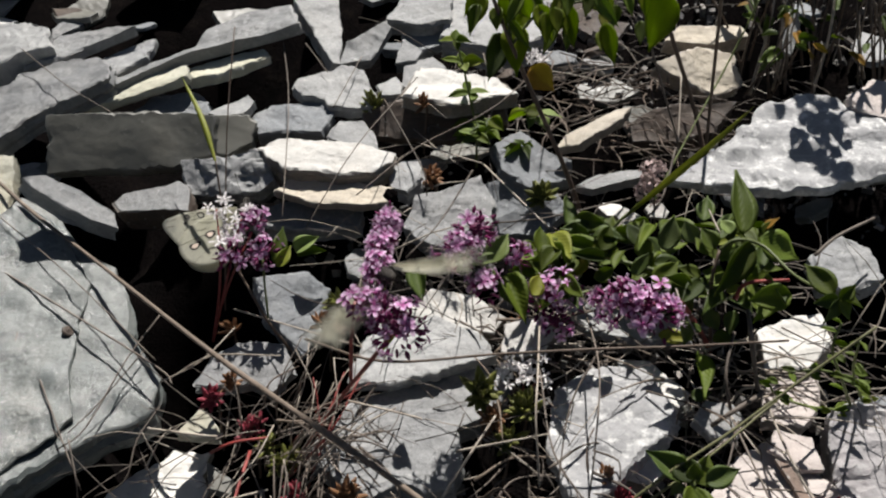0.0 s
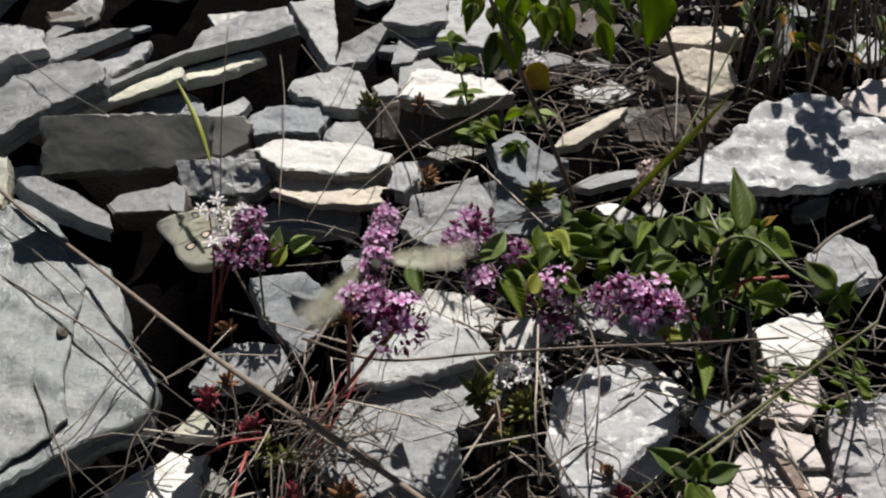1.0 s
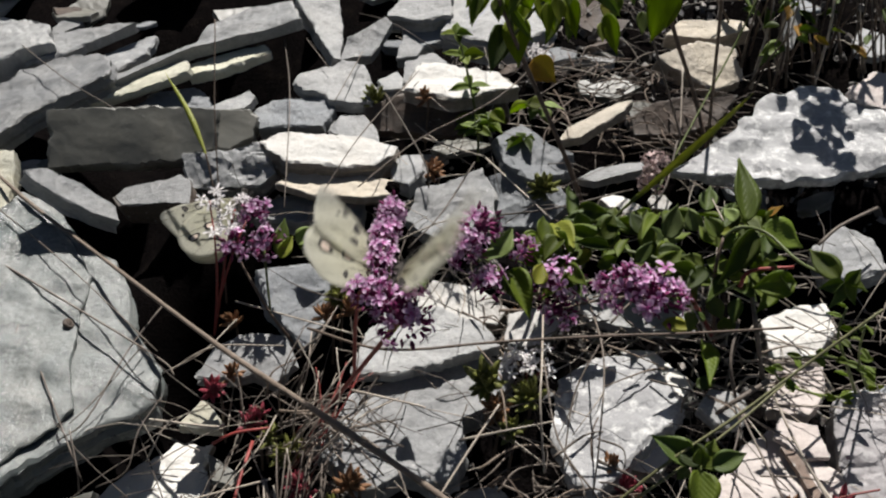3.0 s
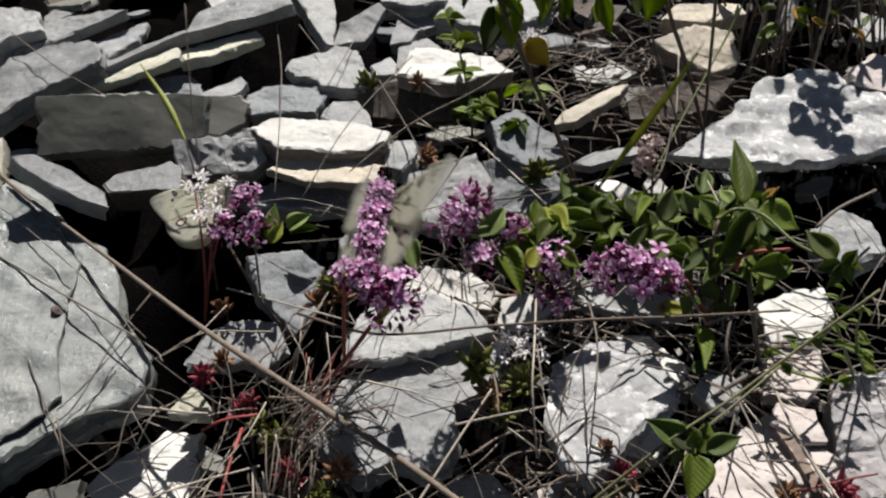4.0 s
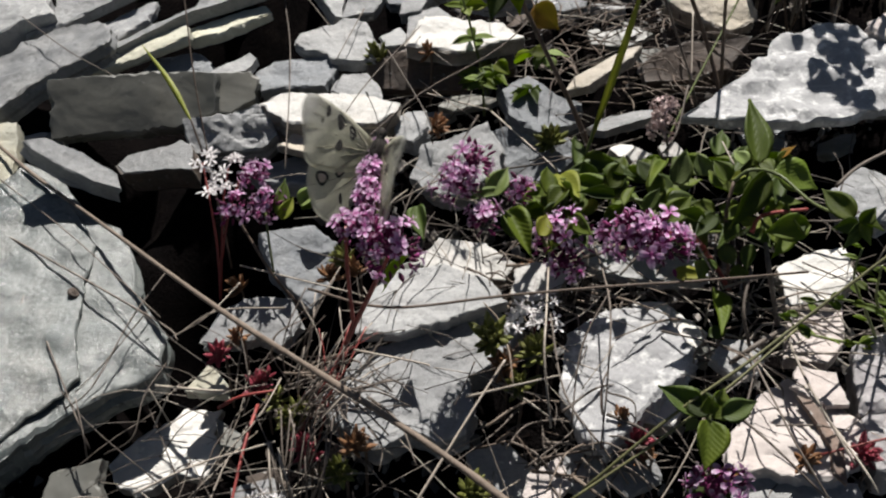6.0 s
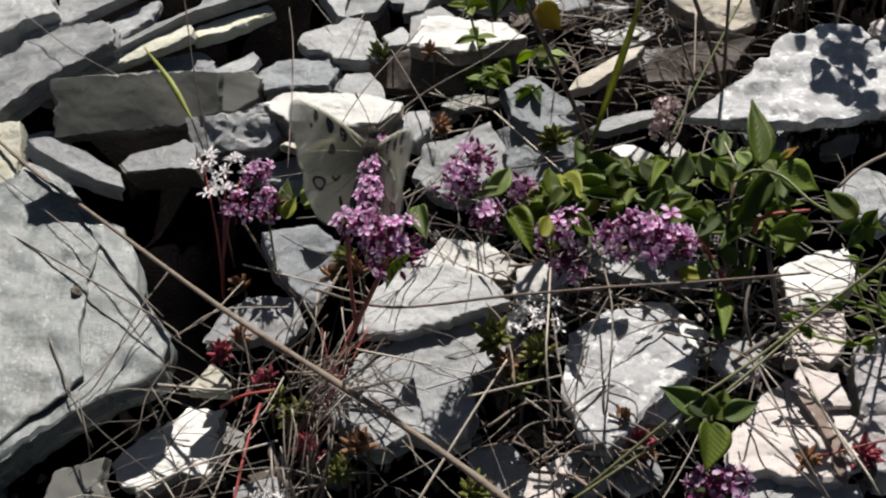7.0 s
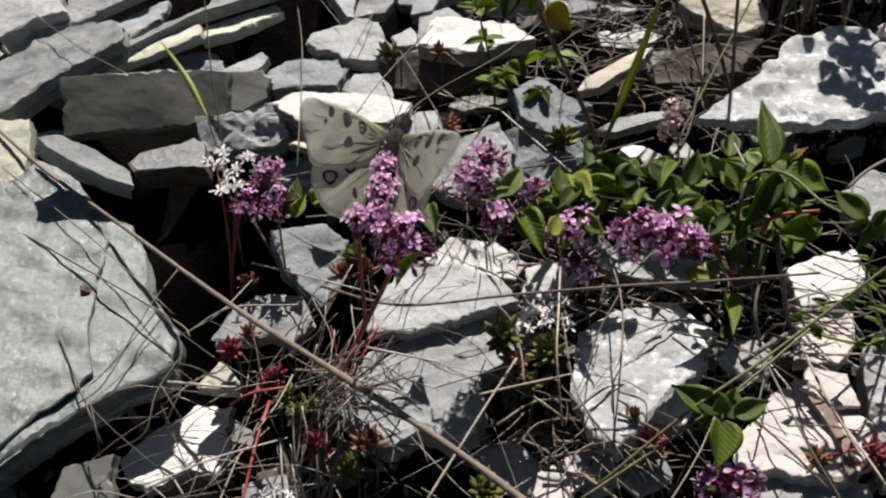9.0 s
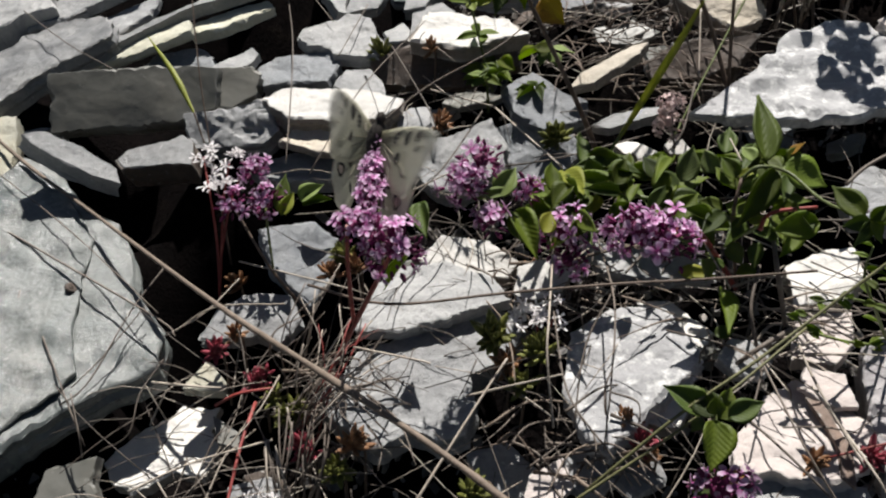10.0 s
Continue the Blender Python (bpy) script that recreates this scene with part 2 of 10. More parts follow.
slate("slate_stone", "pale", pose(-0.2434, 0.4715, 0.1229, 12.2, -6.6, -1.4), 26, [(-10, -26), (7, -16), (24, -9), (17, 7), (4, 17), (-15, 18), (-27, 9)],
      "rounded pale grey slate lump catching sun at the scree edge")
slate("slate_stone", "grey", pose(-0.2151, 0.4717, 0.1183, 8.4, -10.6, -1.6), 7, [(-25, -8), (-20, -16), (-4, -13), (12, -3), (38, 11), (21, 14), (-9, 13), (-13, 2)],
      "thin grey slate sheet wedged between thicker slabs")
slate("slate_stone", "grey", pose(-0.2180, 0.4322, 0.1129, 10.4, -10.5, -1.9), 12, [(-25, -46), (-12, -42), (0, -29), (12, -19), (26, -11), (40, -1), (38, 12), (28, 22), (-3, 21), (-19, 18), (-23, 8), (-41, 0)],
      "thick grey slate slab with a rough broken edge")
slate("slate_stone", "grey", pose(-0.1857, 0.4627, 0.1124, 10.3, -7.6, -1.4), 6, [(-19, -17), (-13, -20), (1, -10), (18, 3), (18, 20), (4, 17), (-9, 8)],
      "flat grey slate flake under a long slab")
slate("slate_stone", "grey", pose(-0.1392, 0.4522, 0.1251, 6.4, -12.7, -1.4), 7, [(-57, -31), (-26, -12), (2, -2), (37, 2), (63, 6), (55, 28), (26, 32), (7, 21), (3, 6), (-42, -15), (-69, -34)],
      "very long narrow dark grey slate slab")
slate("slate_stone", "cream", pose(-0.1692, 0.4347, 0.1107, 9.5, -12.5, -2.1), 5, [(-35, -10), (-18, -11), (-3, -7), (17, -3), (32, 2), (29, 11), (14, 12), (-1, 10), (-17, 0)],
      "yellowish buff slate splinter lit by sun")
slate("slate_stone", "cream", pose(-0.1181, 0.4509, 0.1198, 7.4, -12.6, -1.6), 6, [(-21, -12), (-4, -13), (8, -9), (24, -2), (20, 6), (-8, 3), (-25, -4)],
      "cream slate splinter with a ragged tip")
slate("slate_stone", "blue", pose(-0.1444, 0.4297, 0.1031, 12.2, -4.7, -1.0), 10, [(0, -11), (20, -10), (16, 2), (6, 12), (-16, 9), (-25, -2)],
      "blue-grey slate flake behind a squared block")
slate("slate_stone", "dark", pose(-0.1597, 0.3826, 0.1098, 47.3, -2.8, -3.1), 16, [(-40, -1), (-39, -16), (-5, -15), (27, -14), (46, -7), (47, 12), (24, 14), (-20, 14), (-40, 13)],
      "long squared slate block with a smooth dull front")
slate("slate_stone", "dark", pose(-0.1045, 0.3883, 0.1105, 39.5, 5.0, 4.1), 14, [(-11, -10), (-3, -11), (8, -4), (10, 6), (6, 10), (-11, 9)],
      "short dark slate stub at the end of a long block")
slate("slate_chip", "pale", pose(-0.1094, 0.4117, 0.1120, 10.3, -8.6, -1.6), 5, [(-6, -6), (6, -6), (11, 3), (7, 8), (-5, 3), (-14, -2)],
      "small pale slate chip on dark slate")
slate("slate_stone", "blue", pose(-0.0784, 0.4062, 0.1087, 14.1, -2.7, -0.7), 9, [(-17, -11), (-4, -9), (16, -11), (21, 3), (18, 12), (-12, 11), (-21, 3)],
      "blue-grey slate plate half under its neighbour")
slate("slate_stone", "pale", pose(-0.0586, 0.4240, 0.1165, 14.1, -0.9, -0.2), 8, [(-17, -4), (-4, -8), (-2, -14), (21, -15), (24, -7), (15, 15), (3, 20), (-19, 10), (-22, 3)],
      "pale five-sided slate plate")
slate("slate_chip", "grey", pose(-0.0447, 0.3935, 0.1063, 14.1, 1.0, 0.3), 8, [(-2, -7), (13, -11), (10, 0), (3, 10), (-9, 10), (-15, -2)],
      "small grey slate chip among larger slates")
slate("slate_chip", "pale", pose(-0.0271, 0.4233, 0.1180, 9.1, 1.1, 0.2), 8, [(-5, -7), (5, -6), (6, 2), (2, 9), (-8, 1)],
      "small rounded pale stone between slates")
slate("slate_stone", "grey", pose(-0.0440, 0.4611, 0.1232, 27.2, 3.8, 2.0), 8, [(-6, -11), (4, -9), (15, 14), (11, 18), (-10, 3), (-13, -13)],
      "grey slate plate leaning on its edge")
slate("slate_stone", "pale", pose(-0.0666, 0.4761, 0.1285, 15.6, 17.9, 4.9), 8, [(-5, -8), (6, -28), (10, -27), (10, -7), (5, 30), (-8, 25), (-20, 15)],
      "steeply leaning pale slate slab")
slate("slate_chip", "grey", pose(-0.0188, 0.4626, 0.1187, 14.1, -2.7, -0.7), 8, [(4, -7), (7, 2), (-4, 13), (-8, -8)],
      "small grey slate chip among larger slates")
slate("slate_chip", "grey", pose(-0.0125, 0.4479, 0.1146, 9.3, -8.6, -1.4), 9, [(-1, -10), (15, 0), (7, 13), (-9, 8), (-11, -12)],
      "wedge-shaped grey slate chip")
slate("slate_stone", "grey", pose(-0.0125, 0.4928, 0.1318, 12.1, -2.8, -0.6), 10, [(-3, -13), (17, -11), (18, 16), (-12, 17), (-20, -9)],
      "grey slate slab at the back of the scree")
slate("slate_chip", "blue", pose(-0.0102, 0.4812, 0.1201, 14.1, -2.7, -0.7), 7, [(-13, -4), (-2, -13), (17, -3), (12, 12), (-14, 9)],
      "blue-grey slate chip in shade")
slate("slate_stone", "pale", pose(0.0359, 0.4839, 0.1288, 8.1, -2.8, -0.4), 16, [(-12, -26), (7, -26), (22, -17), (30, 4), (23, 20), (0, 32), (-32, 24), (-37, -11)],
      "broad bleached slate slab behind a leafy shoot")
slate("slate_stone", "white", pose(0.0060, 0.4119, 0.1238, 8.1, 0.1, 0.0), 9, [(-19, -9), (-1, -14), (19, -8), (33, -5), (22, 8), (-10, 17), (-18, 18), (-27, -6)],
      "bleached white slate slab on a dark rock")
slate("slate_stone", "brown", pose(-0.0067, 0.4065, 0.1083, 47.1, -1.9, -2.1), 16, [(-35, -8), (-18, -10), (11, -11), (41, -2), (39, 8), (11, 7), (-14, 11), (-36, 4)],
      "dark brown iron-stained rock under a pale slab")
slate("slate_chip", "grey", pose(-0.0181, 0.3604, 0.1044, 14.1, -2.7, -0.7), 10, [(-7, -7), (1, -11), (8, -3), (7, 8), (-2, 8), (-8, 4)],
      "loose grey slate chip with sharp edges")
slate("slate_stone", "white", pose(-0.0559, 0.3636, 0.1130, 8.1, 1.1, 0.2), 14, [(-27, -3), (-20, -9), (7, -13), (25, -10), (31, -4), (32, 2), (16, 9), (-6, 12), (-25, 11), (-33, 5)],
      "thick sun-bleached white slate block with brown sides")
slate("slate_stone", "tan", pose(-0.0497, 0.3463, 0.1035, 10.1, 0.1, 0.0), 5, [(-9, -7), (12, -9), (25, -5), (26, 3), (0, 9), (-24, 8), (-30, 1)],
      "buff slate sheet under a white block")
slate("slate_stone", "grey", pose(-0.0673, 0.3458, 0.0896, 12.1, -0.9, -0.2), 9, [(-23, -5), (7, -9), (28, -6), (28, 6), (-11, 10), (-29, 3)],
      "grey slate sheet near violet flower heads")
slate("slate_stone", "grey", pose(-0.1003, 0.3581, 0.1059, 39.0, 0.2, 0.2), 16, [(-21, -11), (-3, -10), (12, -10), (19, -4), (17, 7), (10, 13), (-6, 8), (-26, 7)],
      "knobbly grey slate block with a chipped face", flake=2.6)
slate("slate_stone", "grey", pose(0.0035, 0.3351, 0.0994, 18.5, -8.1, -2.7), 14, [(-14, -15), (-2, -20), (18, -11), (20, 3), (14, 21), (1, 15), (-16, 11), (-22, -5)],
      "grey slate wedge half in shade")
slate("slate_stone", "blue", pose(0.0437, 0.3686, 0.1068, 18.3, 6.3, 2.1), 9, [(-15, -8), (-3, -18), (17, -10), (20, 3), (8, 7), (-5, 19), (-20, 8)],
      "grey slate plate among dry stalks")
slate("slate_stone", "blue", pose(0.0393, 0.3473, 0.0952, 27.9, -8.8, -4.6), 9, [(-14, -13), (7, -17), (21, -4), (14, 6), (-10, 16), (-19, 12)],
      "blue-grey slate plate lying in shade")
slate("slate_stone", "tan", pose(0.0739, 0.3764, 0.1205, 8.8, -16.5, -2.5), 5, [(-9, -10), (14, 2), (19, 10), (11, 10), (-15, -2), (-20, -9)],
      "buff slate splinter propped at an angle")
slate("slate_stone", "grey", pose(0.0797, 0.3537, 0.1062, 8.2, -6.7, -1.0), 5, [(-9, -6), (16, -1), (15, 5), (-5, 4), (-17, -2)],
      "thin pale slate splinter")
# very dark brown here stands for the deep shade on a grey block
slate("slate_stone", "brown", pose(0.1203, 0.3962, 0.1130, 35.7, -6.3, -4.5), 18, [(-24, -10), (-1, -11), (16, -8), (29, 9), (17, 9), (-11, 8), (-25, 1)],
      "slate block coloured dark brown for deep shade")
slate("boulder", "lichen", pose(0.1666, 0.3500, 0.1279, 10.1, 1.1, 0.2), 6, [(-50, -29), (-16, -31), (5, -28), (27, -21), (60, -13), (63, 21), (31, 22), (23, 32), (5, 35), (-10, 31), (-22, 16), (-51, -11), (-67, -24)],
      "large pale weathered boulder dappled by leaf shade", flake=1.8)
slate("slate_stone", "pink", pose(0.2138, 0.3765, 0.1366, 18.1, -2.7, -0.9), 14, [(-16, -8), (-2, -14), (24, -7), (20, 14), (-6, 13), (-21, 3)],
      "pinkish grey slab behind the boulder")
slate("slate_stone", "tan", pose(0.1353, 0.4232, 0.1281, 31.1, 0.5, 0.3), 12, [(-16, -3), (5, -15), (19, -9), (18, 9), (-2, 14), (-24, 4)],
      "warm tan stone behind thin stems")
slate("slate_stone", "tan", pose(0.1436, 0.4506, 0.1349, 20.1, 0.9, 0.3), 10, [(-2, -8), (22, -1), (19, 7), (-15, 6), (-24, -4)],
      "flat tan stone among dry stems")
slate("slate_chip", "pale", pose(0.1869, 0.4438, 0.1380, 43.9, 14.8, 13.8), 5, [(-3, -12), (5, 2), (5, 15), (-2, 5), (-5, -10)],
      "upright pale slate shard")
slate("slate_stone", "dark", pose(0.1981, 0.3773, 0.1179, 19.1, -2.7, -0.9), 30, [(-20, -14), (29, -11), (38, 3), (19, 13), (-19, 17), (-48, -8)],
      "dark slate block that carries the pale boulder")
SLAB = slate("slate_stone", "green", pose(-0.1683, 0.2759, 0.0835, 9.1, 4.0, 0.6), 17, [(-25, -96), (-1, -85), (14, -69), (35, -52), (55, -40), (53, -23), (36, -1), (30, 19), (21, 33), (4, 43), (-17, 69), (-34, 76), (-41, 63), (-67, 54), (-63, 7)],
      "huge grey-green slate slab with a snail-sized hole and scratches")
slate("slate_stone", "grey", pose(-0.168, 0.329, 0.1140, 18.9, 27, 4.0), 11, [(-15, -2), (-1, -6), (12, -9), (25, -9), (21, -2), (4, 4), (-12, 6), (-20, 1)],
      "narrow slate bar lying on a larger slab")
slate("slate_stone", "grey", pose(-0.1311, 0.3428, 0.0999, 10.3, -8.6, -1.6), 14, [(-22, -2), (-1, -5), (13, -7), (11, 8), (4, 14), (-22, 9), (-26, 4)],
      "wedge-shaped slate block with a dark knobbly front", rim="brown", flake=0.5)
slate("slate_stone", "yellow", pose(-0.2201, 0.3558, 0.0996, 14.2, 4.8, 1.2), 12, [(-9, -26), (14, -22), (12, 4), (7, 22), (-24, 22)],
      "yellowish weathered slate slab")
slate("slate_chip", "white", pose(-0.1136, 0.2206, 0.0422, 10.1, -2.8, -0.5), 6, [(-21, -12), (-11, -18), (3, -10), (16, -12), (20, -2), (16, 9), (17, 19), (1, 19), (0, 17), (-17, 7), (-26, -4)],
      "bleached slate flake half in shade")
slate("slate_stone", "dark", pose(-0.1404, 0.1956, 0.0539, 18.1, 0.9, 0.3), 8, [(12, -12), (7, 3), (7, 12), (-11, 7), (-15, -10)],
      "dark slate flake in shade")
slate("slate_chip", "dark", pose(-0.0867, 0.2179, 0.0541, 14.3, 6.7, 1.7), 6, [(-4, -3), (4, -5), (6, 0), (-7, 8)],
      "small dark slate chip in a gap")
slate("slate_chip", "yellow", pose(-0.0959, 0.2361, 0.0666, 14.1, -2.7, -0.7), 6, [(7, -6), (5, 1), (-2, 8), (-10, -4)],
      "small buff slate chip beside red shoots")
slate("slate_stone", "grey", pose(-0.0814, 0.2587, 0.0749, 12.1, 3.0, 0.6), 8, [(-8, -9), (3, -6), (13, -11), (19, 1), (14, 13), (-5, 13), (-15, 6), (-20, -8)],
      "grey slate plate under a red rosette plant")
# darker blue tone replaces the leaf shade that dapples this plate
slate("slate_stone", "blue", pose(-0.0631, 0.2888, 0.0827, 19.9, 17.0, 6.1), 8, [(-12, -10), (4, -23), (12, -9), (14, 12), (1, 19), (-19, 11)],
      "grey slate plate toned darker for dappled shade")
slate("slate_stone", "pale", pose(-0.0114, 0.2570, 0.0862, 12.1, -0.9, -0.2), 7, [(-9, -16), (9, -10), (34, -2), (25, 9), (7, 19), (-14, 16), (-24, -2), (-26, -14)],
      "pale slate slab with a split lower edge")
slate("slate_stone", "grey", pose(-0.0139, 0.2258, 0.0731, 13.1, -0.9, -0.2), 15, [(-31, -14), (-22, -22), (-13, -27), (-2, -19), (7, -24), (18, -21), (22, -10), (19, 2), (29, 6), (38, 15), (41, 26), (31, 30), (9, 25), (-10, 19), (-23, 13), (-32, 1), (-38, -7)],
      "broad pale slate slab with knobs of quartz")
slate("slate_stone", "lichen", pose(0.0615, 0.2225, 0.0843, 8.1, -4.8, -0.7), 12, [(-17, -29), (-10, -34), (-1, -28), (6, -19), (20, -8), (27, -1), (23, 14), (17, 24), (4, 27), (-9, 22), (-18, 14), (-22, 1), (-22, -14)],
      "rough whitish stone crossed by stem shadows", flake=0.8)
slate("slate_chip", "white", pose(0.0835, 0.2439, 0.0808, 10.1, -2.8, -0.5), 6, [(-6, -5), (6, -15), (13, -4), (0, 11), (-13, 13)],
      "bleached slate chip beside a rough stone")
slate("slate_chip", "white", pose(0.0770, 0.2110, 0.0732, 10.1, -2.8, -0.5), 8, [(1, -8), (9, 5), (1, 8), (-11, -5)],
      "bleached slate chip beside a rosette")
slate("slate_stone", "pink", pose(0.1156, 0.1922, 0.0801, 2.1, -0.8, -0.0), 6, [(-25, -13), (-7, -17), (11, -19), (23, -8), (24, 4), (9, 20), (4, 23), (-13, 13), (-24, -4)],
      "pinkish buff slate slab with a stepped corner")
slate("slate_stone", "pink", pose(0.1269, 0.2069, 0.0842, 8.0, 1.0, 0.2), 2, [(1, -7), (9, -6), (8, 7), (-4, 11), (-9, 2)],
      "pinkish slate flake lying on a slab")
slate("slate_stone", "pale", pose(0.1082, 0.1713, 0.0738, 12.1, -1.5, -1.0), 10, [(-21, -8), (21, -9), (23, 4), (1, 7), (-16, 11)],
      "pale grey slate slab below a pink one")
slate("boulder", "wood", pose(0.1486, 0.2040, 0.0858, 14.0, -10.0, -8.3), 22, [(-10, -7), (-8, -28), (8, -27), (15, 19), (3, 22), (-8, 19)],
      "grey streaked rock like weathered wood")
slate("slate_stone", "white", pose(0.1429, 0.2602, 0.0904, 10.2, -5.7, -1.0), 9, [(-16, -13), (2, -13), (13, -3), (13, 12), (1, 11), (-14, 6)],
      "bleached slate slab below leafy stems")
slate("slate_stone", "grey", pose(0.1724, 0.2964, 0.0997, 14.6, -10.3, -2.6), 12, [(-12, -8), (-0, -13), (14, -9), (12, 8), (1, 16), (-14, 5)],
      "grey slate slab below the boulder")
slate("slate_stone", "white", pose(0.0078, 0.2839, 0.0834, 12.1, 1.1, 0.2), 7, [(-1, -8), (14, -11), (19, -2), (6, 9), (-13, 13), (-25, -1)],
      "bleached slate plate mottled by leaf shade")
slate("slate_stone", "pale", pose(0.0786, 0.2734, 0.0873, 14.1, 1.0, 0.3), 7, [(-19, -4), (5, -9), (24, -8), (22, 1), (-4, 7), (-27, 13)],
      "grey slate slab shaded by violet flower heads")
slate("slate_chip", "pink", pose(0.1359, 0.2384, 0.0805, 12.2, -6.6, -1.4), 8, [(-13, -10), (1, -14), (10, -5), (13, 10), (-7, 9)],
      "pale pinkish slate chip below a bleached slab")
slate("slate_chip", "grey", pose(0.0164, 0.2011, 0.0526, 16.1, -2.7, -0.8), 8, [(-10, -7), (7, -11), (13, -0), (2, 10), (-13, 7)],
      "grey slate chip sunk among dry stems")
slate("slate_chip", "grey", pose(-0.0713, 0.1883, 0.0562, 14.1, 2.9, 0.7), 7, [(-9, -5), (3, -6), (13, 0), (4, 8), (-10, 4)],
      "loose grey slate chip with sharp edges")
slate("slate_chip", "grey", pose(0.0447, 0.1912, 0.0644, 16.4, -8.2, -2.4), 8, [(-8, -3), (-1, -9), (9, -4), (5, 9), (-5, 7)],
      "loose grey slate chip with sharp edges")
slate("slate_chip", "pink", pose(0.0311, 0.1850, 0.0648, 14.1, 1.0, 0.3), 8, [(-9, -6), (1, -8), (9, -0), (6, 10), (-6, 4)],
      "pinkish slate chip among dry stems")
slate("slate_chip", "grey", pose(0.0623, 0.1898, 0.0651, 16.1, 2.8, 0.8), 8, [(-8, -3), (-3, -9), (9, -3), (7, 7), (-5, 7)],
      "loose grey slate chip with sharp edges")

slate("slate_stone", "rust", pose(0.1240, 0.1930, 0.0835, 6, -2, 0), 2, [(-5, 12), (-2, 1), (0, -10), (-2, -19), (1, -23), (4, -10), (2, -2), (0, 9)],
      "thin rust-brown slate splinter lying on a pink slab")
slate("slate_chip", "white", pose(0.0770, 0.3280, 0.1060, 8, 8, 0), 3, [(6, 0), (4, 4), (-4, 4), (-7, 0), (-3, -4), (4, -4)],
      "small bleached slate chip behind oregano leaves")
slate("slate_chip", "white", pose(0.0844, 0.3205, 0.1060, 21, 20, 0), 3, [(10, 0), (3, 4), (-5, 6), (-9, 0), (-4, -5), (4, -4)],
      "small bleached slate chip behind oregano leaves")
slate("slate_chip", "white", pose(0.0968, 0.3285, 0.1060, 25, 10, 0), 3, [(6, 0), (3, 4), (-3, 3), (-5, 0), (-3, -4), (4, -4)],
      "small bleached slate chip behind oregano leaves")
sheet = part("top_sheet", slate_mesh([(-18, -91), (-8, -85), (1, -76), (10, -65), (20, -54), (24, -44), (18, -27), (16, -3), (14, 22), (3, 38), (-15, 60), (-33, 69), (-41, 59), (-61, 49), (-56, 1)], 1.6, 301, flake=0.7), ["slate_green", "slate_green"], SLAB, "upper cleaved sheet, broken off along one edge")
sheet.location = (0, 0, 0.0021)


# ---- rubble between the large slates ----
slate("slate_stone", "white", pose(0.0335, 0.2590, 0.0945, 14, -3, 8), 9, [(-12, -6), (-4, -10), (6, -8), (12, -2), (10, 6), (1, 8), (-8, 6)],
      "small bleached slate among straw under oregano")
slate("slate_stone", "pale", pose(0.1020, 0.2190, 0.0905, 16, 4, -20), 8, [(-9, -4), (-2, -8), (7, -6), (9, 2), (3, 7), (-6, 5)],
      "small pale slate among dead stalks")


def rubble():
    """Smaller slates that fill the gaps, and more of the same scree round about."""
    rng = random.Random(41)
    shapes = []
    for k in range(14):
        count = rng.randint(5, 7)
        long = rng.uniform(1.0, 2.0)
        corners = []
        for i in range(count):
            a = math.tau * (i + rng.uniform(-0.25, 0.25)) / count
            r = rng.uniform(0.8, 1.15)
            corners.append((12 * long * r * math.cos(a), 12 * r * math.sin(a)))
        bm = slate_mesh(corners, rng.uniform(4, 8), 500 + k, around=30, flake=0.6)
        data = bpy.data.meshes.new("slate_chip")
        bm.to_mesh(data)
        bm.free()
        shapes.append(data)
    tones = ["slate_dark", "slate_blue", "slate_grey", "slate_brown"]
    made = []
    for tone in tones:
        for data in shapes[:7] if tone != "slate_grey" else shapes[7:]:
            copy = data.copy()
            copy.materials.append(MATS[tone])
            made.append((tone, copy))

    def lay(x, y, z, size, spread):
        tone, data = made[rng.randrange(len(made))]
        ob = new("slate_chip", data)
        ob.matrix_basis = pose(x, y, z, 9 + rng.uniform(-spread, spread), rng.uniform(-spread, spread), rng.uniform(0, 360)) @ Matrix.Scale(size, 4)
        words = {"slate_dark": "dark grey", "slate_blue": "blue-grey", "slate_grey": "grey", "slate_brown": "brownish"}[tone]
        tagged(ob, words + " slate chip wedged among larger slates", "stone", "small slates in the gaps")

    for i in range(150):
        x, y = rng.uniform(-0.3, 0.28), rng.uniform(0.15, 0.6)
        if lie(x, y) - bed(x, y) > 0.049:
            continue
        lay(x, y, bed(x, y) + rng.uniform(0.004, 0.012), rng.uniform(0.6, 1.1), 16)
    for i in range(120):
        while True:
            x, y = rng.uniform(-0.62, 0.62), rng.uniform(-0.25, 1.0)
            if not (-0.33 < x < 0.3 and 0.12 < y < 0.6):
                break
        lay(x, y, lie(x, y) - rng.uniform(0.024, 0.034), rng.uniform(1.0, 2.6), 14)


rubble()


